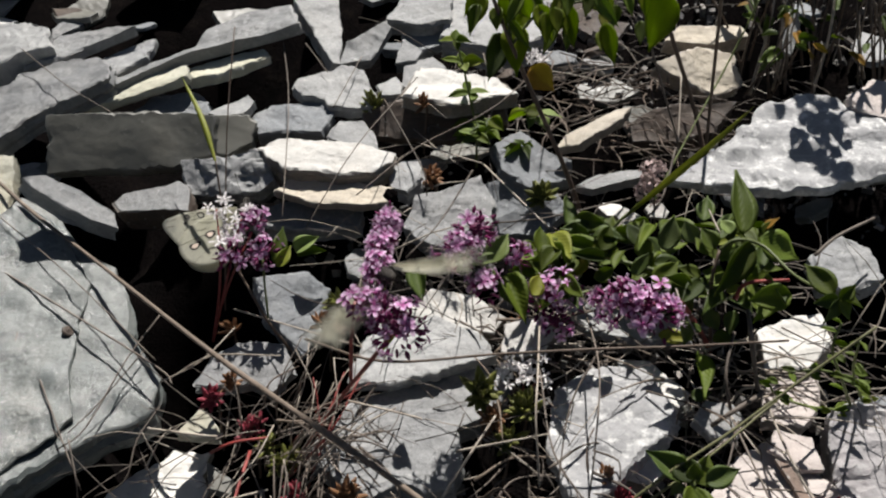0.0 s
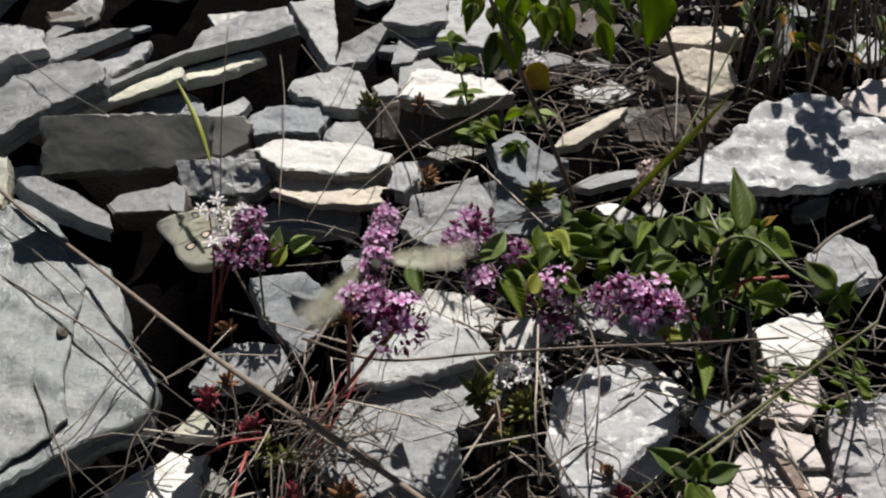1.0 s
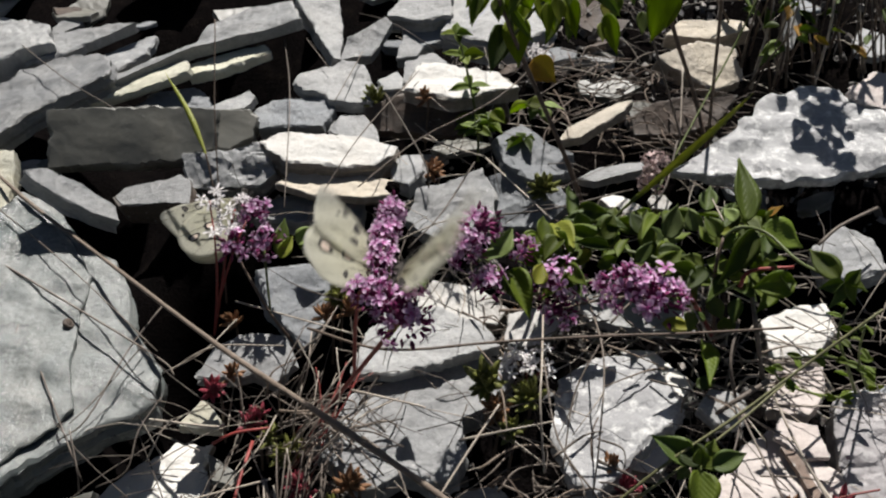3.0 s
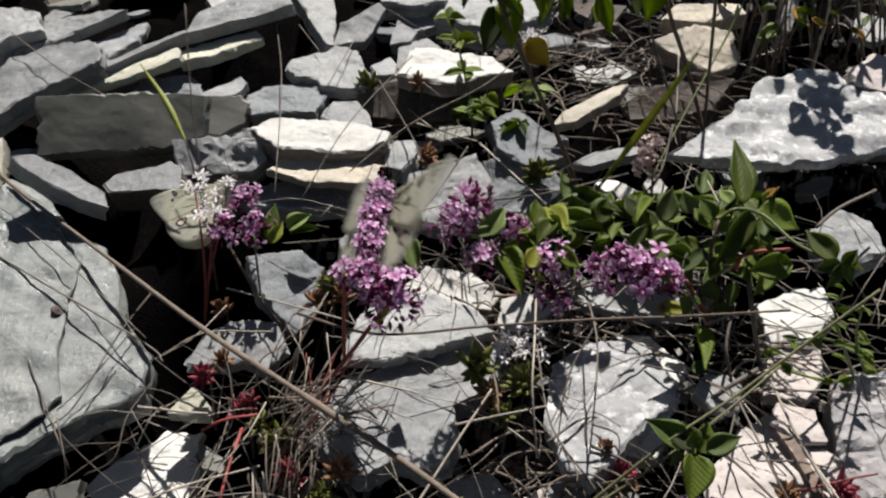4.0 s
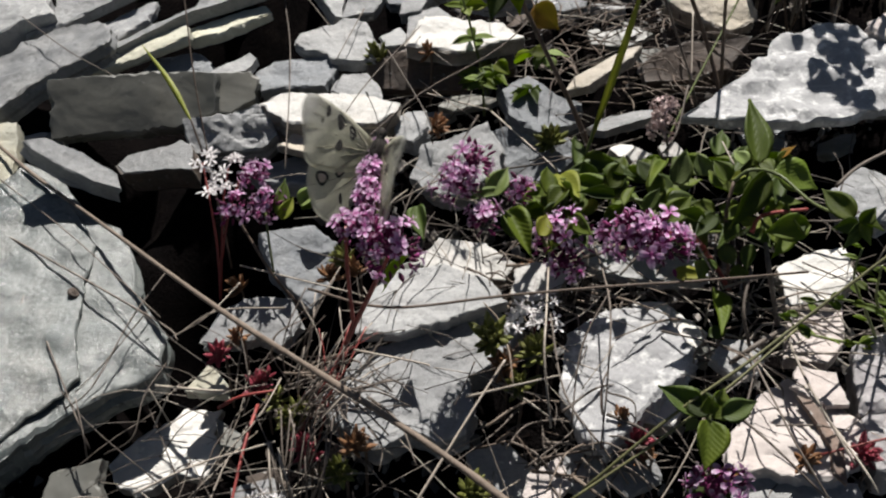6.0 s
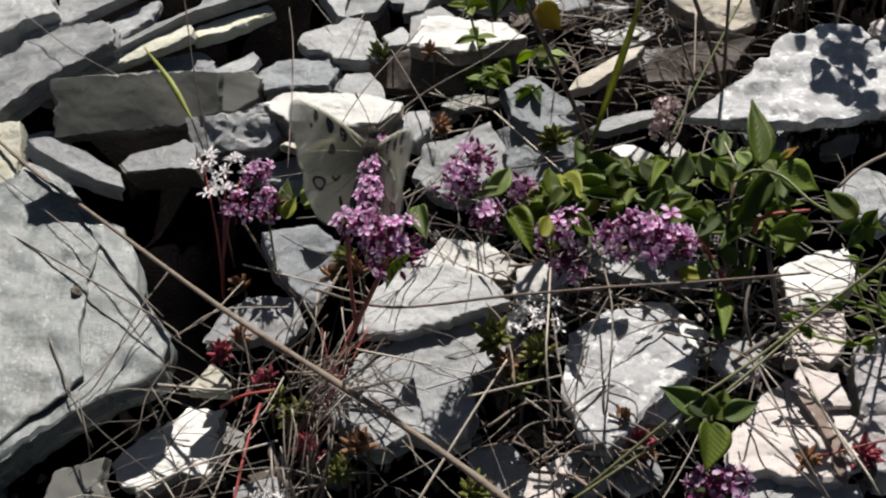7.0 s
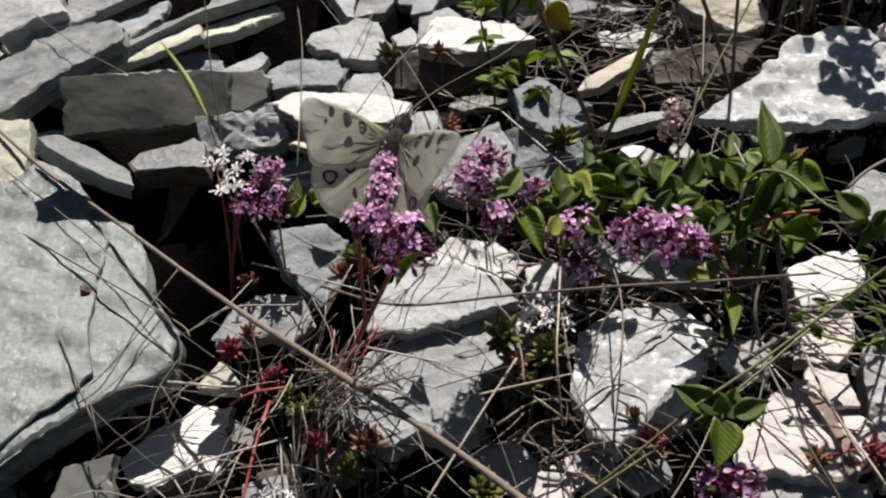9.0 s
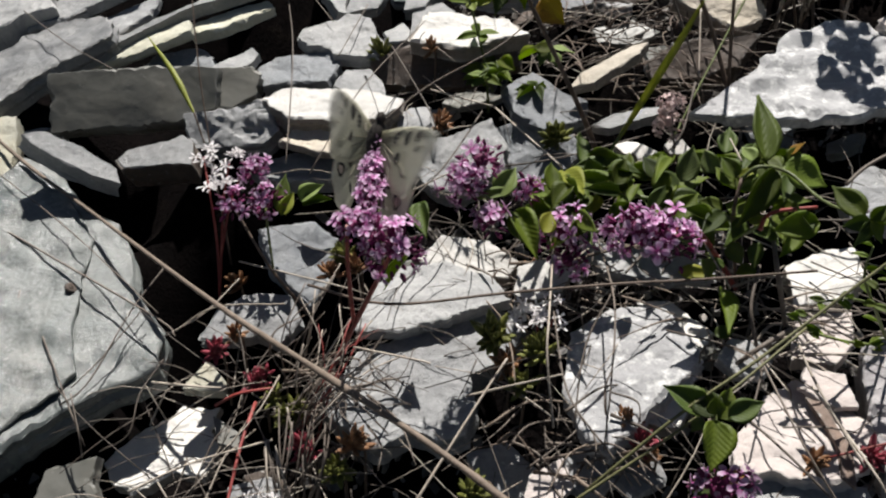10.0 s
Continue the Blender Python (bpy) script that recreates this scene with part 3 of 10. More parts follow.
def far_scree():
    """More slates of the same slope round the place, past counting."""
    rng = random.Random(77)
    verts, faces = [], []
    for i in range(2600):
        far, a = 0.42 + 2.6 * rng.random() ** 1.6, rng.uniform(0, math.tau)
        x, y = far * math.cos(a), 0.33 + far * math.sin(a)
        if abs(x) < 0.34 and -0.1 < y < 0.63:
            continue
        size, thick = rng.uniform(0.012, 0.045), rng.uniform(0.004, 0.014)
        turn = Euler((radians(9 + rng.uniform(-14, 14)), radians(rng.uniform(-14, 14)), rng.uniform(0, 6.3))).to_matrix()
        first, count = len(verts), rng.randint(5, 7)
        at = Vector((x, y, lie(x, y) - 0.036 + rng.uniform(0.0, 0.018)))
        shape = [(math.tau * (k + rng.uniform(-0.25, 0.25)) / count, rng.uniform(0.7, 1.2)) for k in range(count)]
        for z in (0, thick):
            verts += [at + turn @ Vector((1.5 * size * r * math.cos(b), size * r * math.sin(b), z)) for b, r in shape]
        faces.append(tuple(first + count + k for k in range(count)))
        faces += [(first + k, first + (k + 1) % count, first + count + (k + 1) % count, first + count + k) for k in range(count)]
    data = bpy.data.meshes.new("scree")
    data.from_pydata(verts, [], faces)
    data.materials.append(MATS["slate_grey"])
    tagged(new("scree", data), "loose grey slates covering the slope all round", "stones", kind="stuff")


far_scree()


def gravel():
    """Crumbs of slate on the soil, past counting."""
    rng = random.Random(8)
    verts, faces = [], []
    for i in range(5200):
        x, y = rng.uniform(-0.32, 0.3), rng.uniform(0.12, 0.58)
        if lie(x, y) - bed(x, y) > 0.055 or (x < 0.0 and y > 0.40):
            continue
        z = bed(x, y) + rng.uniform(0.0, 0.008)
        r = rng.uniform(0.0008, 0.0032)
        turn = Euler((rng.uniform(0, 6), rng.uniform(0, 6), rng.uniform(0, 6))).to_matrix()
        first = len(verts)
        for sx, sy, sz in ((-1, -0.7, -0.3), (1, -0.6, -0.3), (0.8, 0.7, -0.3), (-0.9, 0.6, -0.3), (-0.8, -0.6, 0.3), (0.9, -0.5, 0.35), (0.7, 0.8, 0.25), (-0.7, 0.7, 0.3)):
            verts.append(Vector((x, y, z)) + turn @ Vector((sx * r * rng.uniform(0.8, 1.3), sy * r, sz * r)))
        faces += [tuple(first + j for j in f) for f in ((3, 2, 1, 0), (4, 5, 6, 7), (0, 1, 5, 4), (1, 2, 6, 5), (2, 3, 7, 6), (3, 0, 4, 7))]
    data = bpy.data.meshes.new("gravel")
    data.from_pydata(verts, [], faces)
    data.materials.append(MATS["gravel"])
    tagged(new("gravel", data), "fine grey slate crumbs on dark soil", "gravel", kind="stuff")


def gravel_material():
    n = Nodes("gravel")
    geo = n.add("ShaderNodeNewGeometry")
    where = n.add("ShaderNodeTexCoord").outputs["Object"]
    base = n.ramp(geo.outputs["Random Per Island"], [(0.0, (0.05, 0.045, 0.04)), (0.45, (0.14, 0.135, 0.13)), (0.8, (0.24, 0.22, 0.20)), (1.0, (0.42, 0.38, 0.34))])
    grain = n.noise(where, 700.0, 4.0, 0.7)
    n.finish(n.mix(n.ramp(grain, [(0.35, (0.5, 0.5, 0.5)), (0.6, (0, 0, 0))]), base, (0.05, 0.045, 0.04)), 0.7, grain, 0.5, 0.001)


gravel_material()
gravel()


# ---- plant materials ----
def leaf_material(name, dark, light, back, yellow=0.0, through_light=0.45, rough=0.56):
    """A living leaf: mottled green with paler veins, light shining through."""
    n = Nodes(name)
    at, random_number = n.coords(2.0)
    uv = n.add("ShaderNodeTexCoord").outputs["Object"]
    cloud, fine = n.noise(at, 2.2, 4.0, 0.6), n.noise(at, 28.0, 4.0, 0.6)
    base = n.ramp(n.math("ADD", n.math("MULTIPLY", cloud, 0.7), n.math("MULTIPLY", fine, 0.3)), [(0.3, dark), (0.7, light)])
    split = n.add("ShaderNodeSeparateXYZ", Vector=uv)
    rib = n.math("ABSOLUTE", split.outputs["X"], 0.0)
    ribs = n.ramp(rib, [(0.0, (0.12, 0.12, 0.12)), (0.03, (0, 0, 0))])
    base = n.mix(ribs, base, back)
    slope = n.math("SUBTRACT", n.math("MULTIPLY", split.outputs["Y"], 9.0), n.math("MULTIPLY", rib, 7.0))
    wave = n.math("FRACT", slope, 0.0)
    vein = n.ramp(wave, [(0.0, (0.05, 0.05, 0.05)), (0.12, (0, 0, 0)), (0.9, (0, 0, 0)), (1.0, (0.05, 0.05, 0.05))])
    base = n.mix(vein, base, back)
    if yellow:
        base = n.mix(n.ramp(random_number, [(1 - yellow, (0, 0, 0)), (1.0, (0.8, 0.8, 0.8))]), base, (0.22, 0.20, 0.03))
    tone = n.math("ADD", 0.55, n.math("MULTIPLY", random_number, 0.9))
    shade = n.add("ShaderNodeHueSaturation", Color=base, Value=tone)
    bump = n.math("ADD", n.math("MULTIPLY", n.math("ABSOLUTE", n.math("SUBTRACT", wave, 0.5), 0.0), -1.0), n.math("MULTIPLY", fine, 0.4))
    n.finish(shade.outputs[0], rough, bump, 0.13, 0.05, 0.3)
    glow = n.add("ShaderNodeBsdfTranslucent")
    warm = n.mix(0.6, shade.outputs[0], (0.30, 0.42, 0.02), "MIX")
    n.link(warm, glow.inputs["Color"])
    join = n.add("ShaderNodeMixShader", Fac=through_light)
    n.link(n.bsdf.outputs[0], join.inputs[1])
    n.link(glow.outputs[0], join.inputs[2])
    n.link(join.outputs[0], n.tree.nodes["Material Output"].inputs["Surface"])


leaf_material("leaf_green", (0.055, 0.085, 0.010), (0.15, 0.19, 0.022), (0.16, 0.21, 0.045), 0.12, 0.45)
leaf_material("leaf_dark", (0.028, 0.048, 0.010), (0.075, 0.105, 0.020), (0.09, 0.12, 0.035), 0.0, 0.3)
leaf_material("leaf_pale", (0.11, 0.15, 0.04), (0.20, 0.255, 0.085), (0.28, 0.33, 0.13), 0.0, 0.3)
leaf_material("leaf_lime", (0.085, 0.13, 0.018), (0.18, 0.24, 0.04), (0.22, 0.27, 0.07), 0.15, 0.45)
# lit copy of the leaf: sun from behind is put into its brighter colour
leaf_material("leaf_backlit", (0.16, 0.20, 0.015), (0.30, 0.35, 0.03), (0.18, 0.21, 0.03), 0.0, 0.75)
leaf_material("leaf_orange", (0.20, 0.10, 0.015), (0.36, 0.20, 0.03), (0.42, 0.30, 0.08), 0.0, 0.4)


def plain_plant(name, dark, light, rough=0.6, scale=150.0, through_light=0.0, vary=0.5, stretch=None):
    n = Nodes(name)
    at, random_number = n.coords(1.0)
    a, b = n.noise(at, scale, 4.0, 0.6, stretch), n.noise(at, scale * 6, 3.0, 0.6)
    base = n.ramp(n.math("ADD", n.math("MULTIPLY", a, 0.7), n.math("MULTIPLY", b, 0.3)), [(0.3, dark), (0.7, light)])
    tone = n.math("ADD", 1 - vary / 2, n.math("MULTIPLY", random_number, vary))
    shade = n.add("ShaderNodeHueSaturation", Color=base, Value=tone)
    n.finish(shade.outputs[0], rough, n.math("ADD", a, b), 0.4, 0.0006, 0.4)
    if through_light:
        glow = n.add("ShaderNodeBsdfTranslucent", Color=shade.outputs[0])
        join = n.add("ShaderNodeMixShader", Fac=through_light)
        n.link(n.bsdf.outputs[0], join.inputs[1])
        n.link(glow.outputs[0], join.inputs[2])
        n.link(join.outputs[0], n.tree.nodes["Material Output"].inputs["Surface"])




def petal_material():
    """Violet in the throat, pale pink at the tips of the lobes."""
    n = Nodes("petal")
    where = n.add("ShaderNodeTexCoord").outputs["Object"]
    number = n.add("ShaderNodeObjectInfo").outputs["Random"]
    reach = n.add("ShaderNodeVectorMath", operation="LENGTH")
    n.link(where, reach.inputs[0])
    span = n.math("ADD", reach.outputs["Value"], n.math("MULTIPLY", n.math("SUBTRACT", n.noise(where, 4.0, 3.0), 0.5), 0.4))
    base = n.ramp(span, [(0.25, (0.24, 0.012, 0.12)), (0.48, (0.42, 0.08, 0.29)), (0.68, (0.60, 0.32, 0.55)), (0.88, (0.78, 0.60, 0.76))])
    shade = n.add("ShaderNodeHueSaturation", Color=base, Value=n.math("ADD", 0.5, n.math("MULTIPLY", number, 0.6)))
    n.finish(shade.outputs[0], 0.6, None, 0.0, 0.0, 0.3)
    glow = n.add("ShaderNodeBsdfTranslucent", Color=shade.outputs[0])
    join = n.add("ShaderNodeMixShader", Fac=0.35)
    n.link(n.bsdf.outputs[0], join.inputs[1])
    n.link(glow.outputs[0], join.inputs[2])
    n.link(join.outputs[0], n.tree.nodes["Material Output"].inputs["Surface"])


petal_material()
plain_plant("bract", (0.075, 0.006, 0.034), (0.23, 0.022, 0.12), 0.6, 300.0, 0.2, 0.9)
plain_plant("petal_dry", (0.42, 0.30, 0.29), (0.64, 0.52, 0.50), 0.7, 300.0, 0.25, 0.5)
plain_plant("petal_white", (0.74, 0.70, 0.70), (0.92, 0.90, 0.89), 0.55, 300.0, 0.25, 0.15)
plain_plant("stem_green", (0.07, 0.09, 0.025), (0.15, 0.18, 0.06), 0.5, 120.0)
plain_plant("stem_red", (0.14, 0.022, 0.02), (0.30, 0.06, 0.05), 0.5, 120.0)
plain_plant("stem_brown", (0.06, 0.042, 0.03), (0.14, 0.10, 0.075), 0.6, 120.0)
plain_plant("twig_bark", (0.10, 0.075, 0.055), (0.23, 0.18, 0.14), 0.7, 220.0, 0.0, 0.2)
plain_plant("stem_olive", (0.085, 0.085, 0.035), (0.17, 0.165, 0.075), 0.6, 120.0)
plain_plant("straw", (0.22, 0.18, 0.145), (0.45, 0.40, 0.335), 0.6, 160.0, 0.0, 0.7)
plain_plant("straw_dark", (0.07, 0.055, 0.045), (0.17, 0.14, 0.115), 0.65, 160.0, 0.0, 0.6)
plain_plant("grass_blade", (0.26, 0.29, 0.04), (0.42, 0.44, 0.09), 0.45, 120.0, 0.55)
plain_plant("sedum_red", (0.17, 0.022, 0.035), (0.38, 0.07, 0.10), 0.4, 200.0, 0.15, 0.6)
plain_plant("sedum_orange", (0.15, 0.07, 0.035), (0.36, 0.19, 0.09), 0.4, 200.0, 0.15, 0.5)
plain_plant("sedum_green", (0.09, 0.105, 0.022), (0.23, 0.235, 0.06), 0.4, 200.0, 0.2, 0.6)


# ---- plant building ----
def curve_points(points, count):
    """A smooth line through the points."""
    pts = [Vector(p) for p in points]
    if len(pts) == 2:
        return [pts[0].lerp(pts[1], i / count) for i in range(count + 1)]
    ext = [pts[0] * 2 - pts[1]] + pts + [pts[-1] * 2 - pts[-2]]
    out = []
    for i in range(count + 1):
        s = i / count * (len(pts) - 1)
        k = min(int(s), len(pts) - 2)
        f = s - k
        a, b, c, d = ext[k:k + 4]
        out.append(0.5 * ((2 * b) + (c - a) * f + (2 * a - 5 * b + 4 * c - d) * f * f + (3 * b - a - 3 * c + d) * f * f * f))
    return out


def add_tube(bm, points, r0, r1, sides=6, count=None, knots=0.0, rng=random):
    """A tapering stalk, with a little unevenness where knots is given."""
    line = curve_points(points, count or max(6, 5 * (len(points) - 1)))
    last = None
    for i, p in enumerate(line):
        way = (line[min(i + 1, len(line) - 1)] - line[max(i - 1, 0)]).normalized()
        side = way.cross(Vector((0.31, 0.17, 0.93))).normalized()
        up = side.cross(way)
        r = r0 + (r1 - r0) * i / (len(line) - 1)
        r *= 1 + knots * noise.noise(p * 160)
        ring = [bm.verts.new(p + (side * math.cos(math.tau * k / sides) + up * math.sin(math.tau * k / sides)) * r) for k in range(sides)]
        if last:
            for k in range(sides):
                bm.faces.new((last[k], last[(k + 1) % sides], ring[(k + 1) % sides], ring[k])).smooth = True
        else:
            bm.faces.new(list(reversed(ring)))
        last = ring
    bm.faces.new(last)


def stalk(name, points, r0, r1, material, parent=None, label="", knots=0.1, sides=6):
    bm = bmesh.new()
    add_tube(bm, points, r0, r1, sides, None, knots)
    return part(name, bm, material, parent, label)


def leaf_mesh(seed, shape):
    """A leaf of unit length along y and unit half-width scale, thin but with two faces and a rim, folded along its rib."""
    rng = random.Random(seed)
    bm = bmesh.new()
    rows, cols = 11, 6
    fold, curl, wave = rng.uniform(0.15, 0.6), rng.uniform(-0.35, 0.3), rng.uniform(0, 6)
    grids = []
    for lift in (0.0, -0.012):
        grid = []
        for j in range(rows + 1):
            t = j / rows
            if shape == "ovate":
                w = 0.5 * (math.sin(math.pi * min(1.0, t) ** 0.7)) ** (0.75 + 0.5 * t)
            elif shape == "blade":
                w = 0.5 * (1 - t) ** 0.6 * min(1.0, 0.55 + t)
            else:
                w = 0.5 * (math.sin(math.pi * t ** 0.95)) ** 0.7
            w = max(w, 0.02)
            row = []
            for i in range(cols + 1):
                u = (i / cols - 0.5) * 2
                z = abs(u) ** 1.3 * fold * w + curl * (t - 0.3) ** 2 + 0.02 * math.sin(wave + 9 * t + 2 * u) * abs(u)
                row.append(bm.verts.new((u * w, t, z + lift)))
            grid.append(row)
        grids.append(grid)
    top, low = grids
    for j in range(rows):
        for i in range(cols):
            bm.faces.new((top[j][i], top[j][i + 1], top[j + 1][i + 1], top[j + 1][i])).smooth = True
            bm.faces.new((low[j][i], low[j + 1][i], low[j + 1][i + 1], low[j][i + 1])).smooth = True
        for i, flip in ((0, False), (cols, True)):
            quad = [top[j][i], top[j + 1][i], low[j + 1][i], low[j][i]]
            bm.faces.new(quad if not flip else list(reversed(quad)))
    for j, flip in ((0, True), (rows, False)):
        for i in range(cols):
            quad = [top[j][i], top[j][i + 1], low[j][i + 1], low[j][i]]
            bm.faces.new(list(reversed(quad)) if flip else quad)
    return bm


LEAVES = {}


def leaf_data(shape, material, k):
    key = (shape, material, k % 5)
    if key not in LEAVES:
        data = bpy.data.meshes.new("leaf")
        bm = leaf_mesh(70 + k % 5, shape)
        bm.to_mesh(data)
        bm.free()
        data.materials.append(MATS[material])
        LEAVES[key] = data
    return LEAVES[key]


LEAF_RNG = random.Random(5)


def leaf(parent, base, tip, width, material="leaf_green", shape="ovate", facing=None, label=""):
    """One leaf from its base to its tip, in metres, under its plant."""
    base, tip = Vector(base), Vector(tip)
    way = tip - base
    long = way.length
    y = way / long
    if facing is None:
        facing = Vector((LEAF_RNG.uniform(-0.9, 0.9), LEAF_RNG.uniform(-1.3, 0.3), 1.0))
    x = y.cross(Vector(facing)).normalized()
    z = x.cross(y)
    ob = new("leaf", leaf_data(shape, material, LEAF_RNG.randrange(5)))
    m = Matrix((x, y, z)).transposed().to_4x4()
    m.translation = base
    ob.parent = parent
    ob.matrix_basis = parent.matrix_basis.inverted() @ m @ Matrix.Diagonal((width, long, long, 1))
    if label:
        ob["label"] = label
    return ob


def plant(name, at, label, category="plant", group=""):
    root = new(name)
    root.empty_display_size = 0.01
    root.matrix_basis = pose(*at)
    tagged(root, label, category, group)
    bpy.context.view_layer.update()
    return root


def under(root, points):
    """World points in a plant's own space."""
    return [Vector(p) - root.matrix_basis.translation for p in points]


def floret_bm(rng, petals=5, tube=0.5, spread=1.0, open_up=0.5, wide=1.0):
    """A small lipped flower of unit size that opens along z: a tube and rounded lobes, and stamens standing out."""
    bm = bmesh.new()
    add_tube(bm, [(0, 0, 0), (0, 0, tube)], 0.10, 0.17, 6, 2)
    for k in range(petals):
        a = math.tau * k / petals + rng.uniform(-0.25, 0.25)
        long = spread * rng.uniform(0.45, 0.7)
        out, side = Vector((math.cos(a), math.sin(a), 0)), Vector((-math.sin(a), math.cos(a), 0))
        up = rng.uniform(0.15, 0.6) * open_up
        left, mid, right = [], [], []
        for j, (r, w) in enumerate(((0.15, 0.10), (0.45, 0.19), (0.8, 0.21), (1.0, 0.07))):
            c = out * (0.1 + long * r) + Vector((0, 0, tube + up * r * (1.3 - r)))
            left.append(bm.verts.new(c - side * (w * wide) + Vector((0, 0, 0.03))))
            mid.append(bm.verts.new(c - Vector((0, 0, 0.05))))
            right.append(bm.verts.new(c + side * (w * wide) + Vector((0, 0, 0.03))))
        for j in range(3):
            bm.faces.new((left[j], mid[j], mid[j + 1], left[j + 1])).smooth = True
            bm.faces.new((mid[j], right[j], right[j + 1], mid[j + 1])).smooth = True
    for k in range(3):
        a = rng.uniform(0, 6.28)
        add_tube(bm, [(0, 0, tube), (0.15 * math.cos(a), 0.15 * math.sin(a), tube + 0.55)], 0.018, 0.012, 3, 2)
    return bm


def bract_bm(rng):
    """A small pointed scale of unit length along z."""
    bm = bmesh.new()
    ring = []
    for z, w in ((0.0, 0.12), (0.35, 0.27), (0.7, 0.2), (1.0, 0.02)):
        ring.append([bm.verts.new((w * x, w * y * 0.45 + 0.1 * z * z, z)) for x, y in ((-1, 0), (0, -1), (1, 0), (0, 0.6))])
    for a, b in zip(ring, ring[1:]):
        for k in range(4):
            bm.faces.new((a[k], a[(k + 1) % 4], b[(k + 1) % 4], b[k])).smooth = True
    return bm


SMALL = {}


def small_data(name, material, k, maker):
    key = (name, material, k)
    if key not in SMALL:
        data = bpy.data.meshes.new(name)
        bm = maker(random.Random(900 + k))
        bm.to_mesh(data)
        bm.free()
        data.materials.append(MATS[material])
        SMALL[key] = data
    return SMALL[key]


def flower_head(parent, centre, radii, count, seed, petal="petal", bract="bract", size=0.0046, share=0.36, label=""):
    """A dense head: dark scales all over a core, and small flowers that open out of them."""
    rng = random.Random(seed)
    bm = bmesh.new()
    bmesh.ops.create_icosphere(bm, subdivisions=2, radius=1.0)
    for v in bm.verts:
        v.co = Vector((v.co.x * radii[0], v.co.y * radii[1], v.co.z * radii[2])) * 0.5 * (1 + 0.25 * noise.noise(v.co * 2.3 + Vector((seed, 0, 0))))
    head = part("flower_head", bm, bract, parent, label)
    head.location = Vector(centre) - parent.matrix_basis.translation
    count = round(count * 1.1)
    for i in range(count):
        z = 1 - 1.75 * (i + 0.5) / count
        a = i * 2.39996 + rng.uniform(-0.3, 0.3)
        r = math.sqrt(max(0.0, 1 - z * z))
        n = Vector((r * math.cos(a), r * math.sin(a), z))
        p = Vector((n.x * radii[0], n.y * radii[1], n.z * radii[2])) * rng.choice((rng.uniform(0.5, 1.0), rng.uniform(0.85, 1.3))) * (1 + 0.35 * noise.noise(n * 1.6 + Vector((seed * 3.1, 0, 0))))
        way = (n + Vector((rng.uniform(-0.4, 0.4), rng.uniform(-0.4, 0.4), rng.uniform(0.0, 0.5)))).normalized()
        turn = way.to_track_quat("Z", "Y").to_matrix().to_4x4() @ pose(0, 0, 0, 0, 0, rng.uniform(0, 360))
        if rng.random() < share:
            ob = new("floret", small_data("floret", petal, rng.randrange(5), lambda g: floret_bm(g, rng.choice((4, 5)))))
            s = size * rng.uniform(0.75, 1.15)
        else:
            ob = new("bract", small_data("bract", bract, rng.randrange(3), bract_bm))
            s = size * rng.uniform(0.5, 0.85)
        ob.parent = head
        ob.matrix_basis = Matrix.Translation(p) @ turn @ Matrix.Scale(s, 4)
    return head


def succulent_leaf_bm(rng):
    """A plump pointed leaf of unit length along y."""
    bm = bmesh.new()
    rings = []
    for t, w in ((0.0, 0.07), (0.2, 0.13), (0.5, 0.17), (0.8, 0.12), (1.0, 0.015)):
        rings.append([bm.verts.new((w * math.cos(a), t, 0.25 * t * t + w * 0.7 * math.sin(a))) for a in [math.tau * k / 6 for k in range(6)]])
    for a, b in zip(rings, rings[1:]):
        for k in range(6):
            bm.faces.new((a[k], b[k], b[(k + 1) % 6], a[(k + 1) % 6])).smooth = True
    return bm


def rosette(name, at, size, material, seed, count=26, label="", stem=0.012, lean=(0, 0)):
    """A stonecrop shoot: plump leaves in a whorl on a short stem."""
    rng = random.Random(seed)
    root = plant(name, (*at,), label, "succulent", "stonecrop rosettes")
    stalk("stem", [(0, 0, -stem - 0.02), (0.002, 0.001, -stem * 0.5), (0, 0, 0.002)], 0.0006, 0.0006, "stem_brown", root)
    tilt = pose(0, 0, 0, lean[0], lean[1], 0)
    for i in range(count):
        s = i / count
        ob = new("leaf", small_data("succulent_leaf", material, 0, succulent_leaf_bm))
        ob.parent = root
        rise = 8 + 70 * s + rng.uniform(-10, 10)
        ob.matrix_basis = tilt @ pose(0, 0, -stem * 0.5 * (1 - s)) @ pose(0, 0, 0, 0, 0, i * 137.5 + rng.uniform(-12, 12)) @ pose(0, 0, 0, rise, 0, 0) @ Matrix.Scale(size * rng.uniform(0.75, 1.1) * (1 - 0.35 * s), 4)
    return root


# ---- plants ----
def star(parent, at, size, seed):
    """A small white five-pointed flower."""
    rng = random.Random(seed)
    ob = new("blossom", small_data("blossom", "petal_white", seed % 4, lambda g: floret_bm(g, 5, 0.15, 1.25, 0.25, 0.62)))
    ob.parent = parent
    ob.matrix_basis = pose(*(Vector(at) - parent.matrix_basis.translation), rng.uniform(-10, 60), rng.uniform(-35, 35), rng.uniform(0, 360)) @ Matrix.Scale(size, 4)


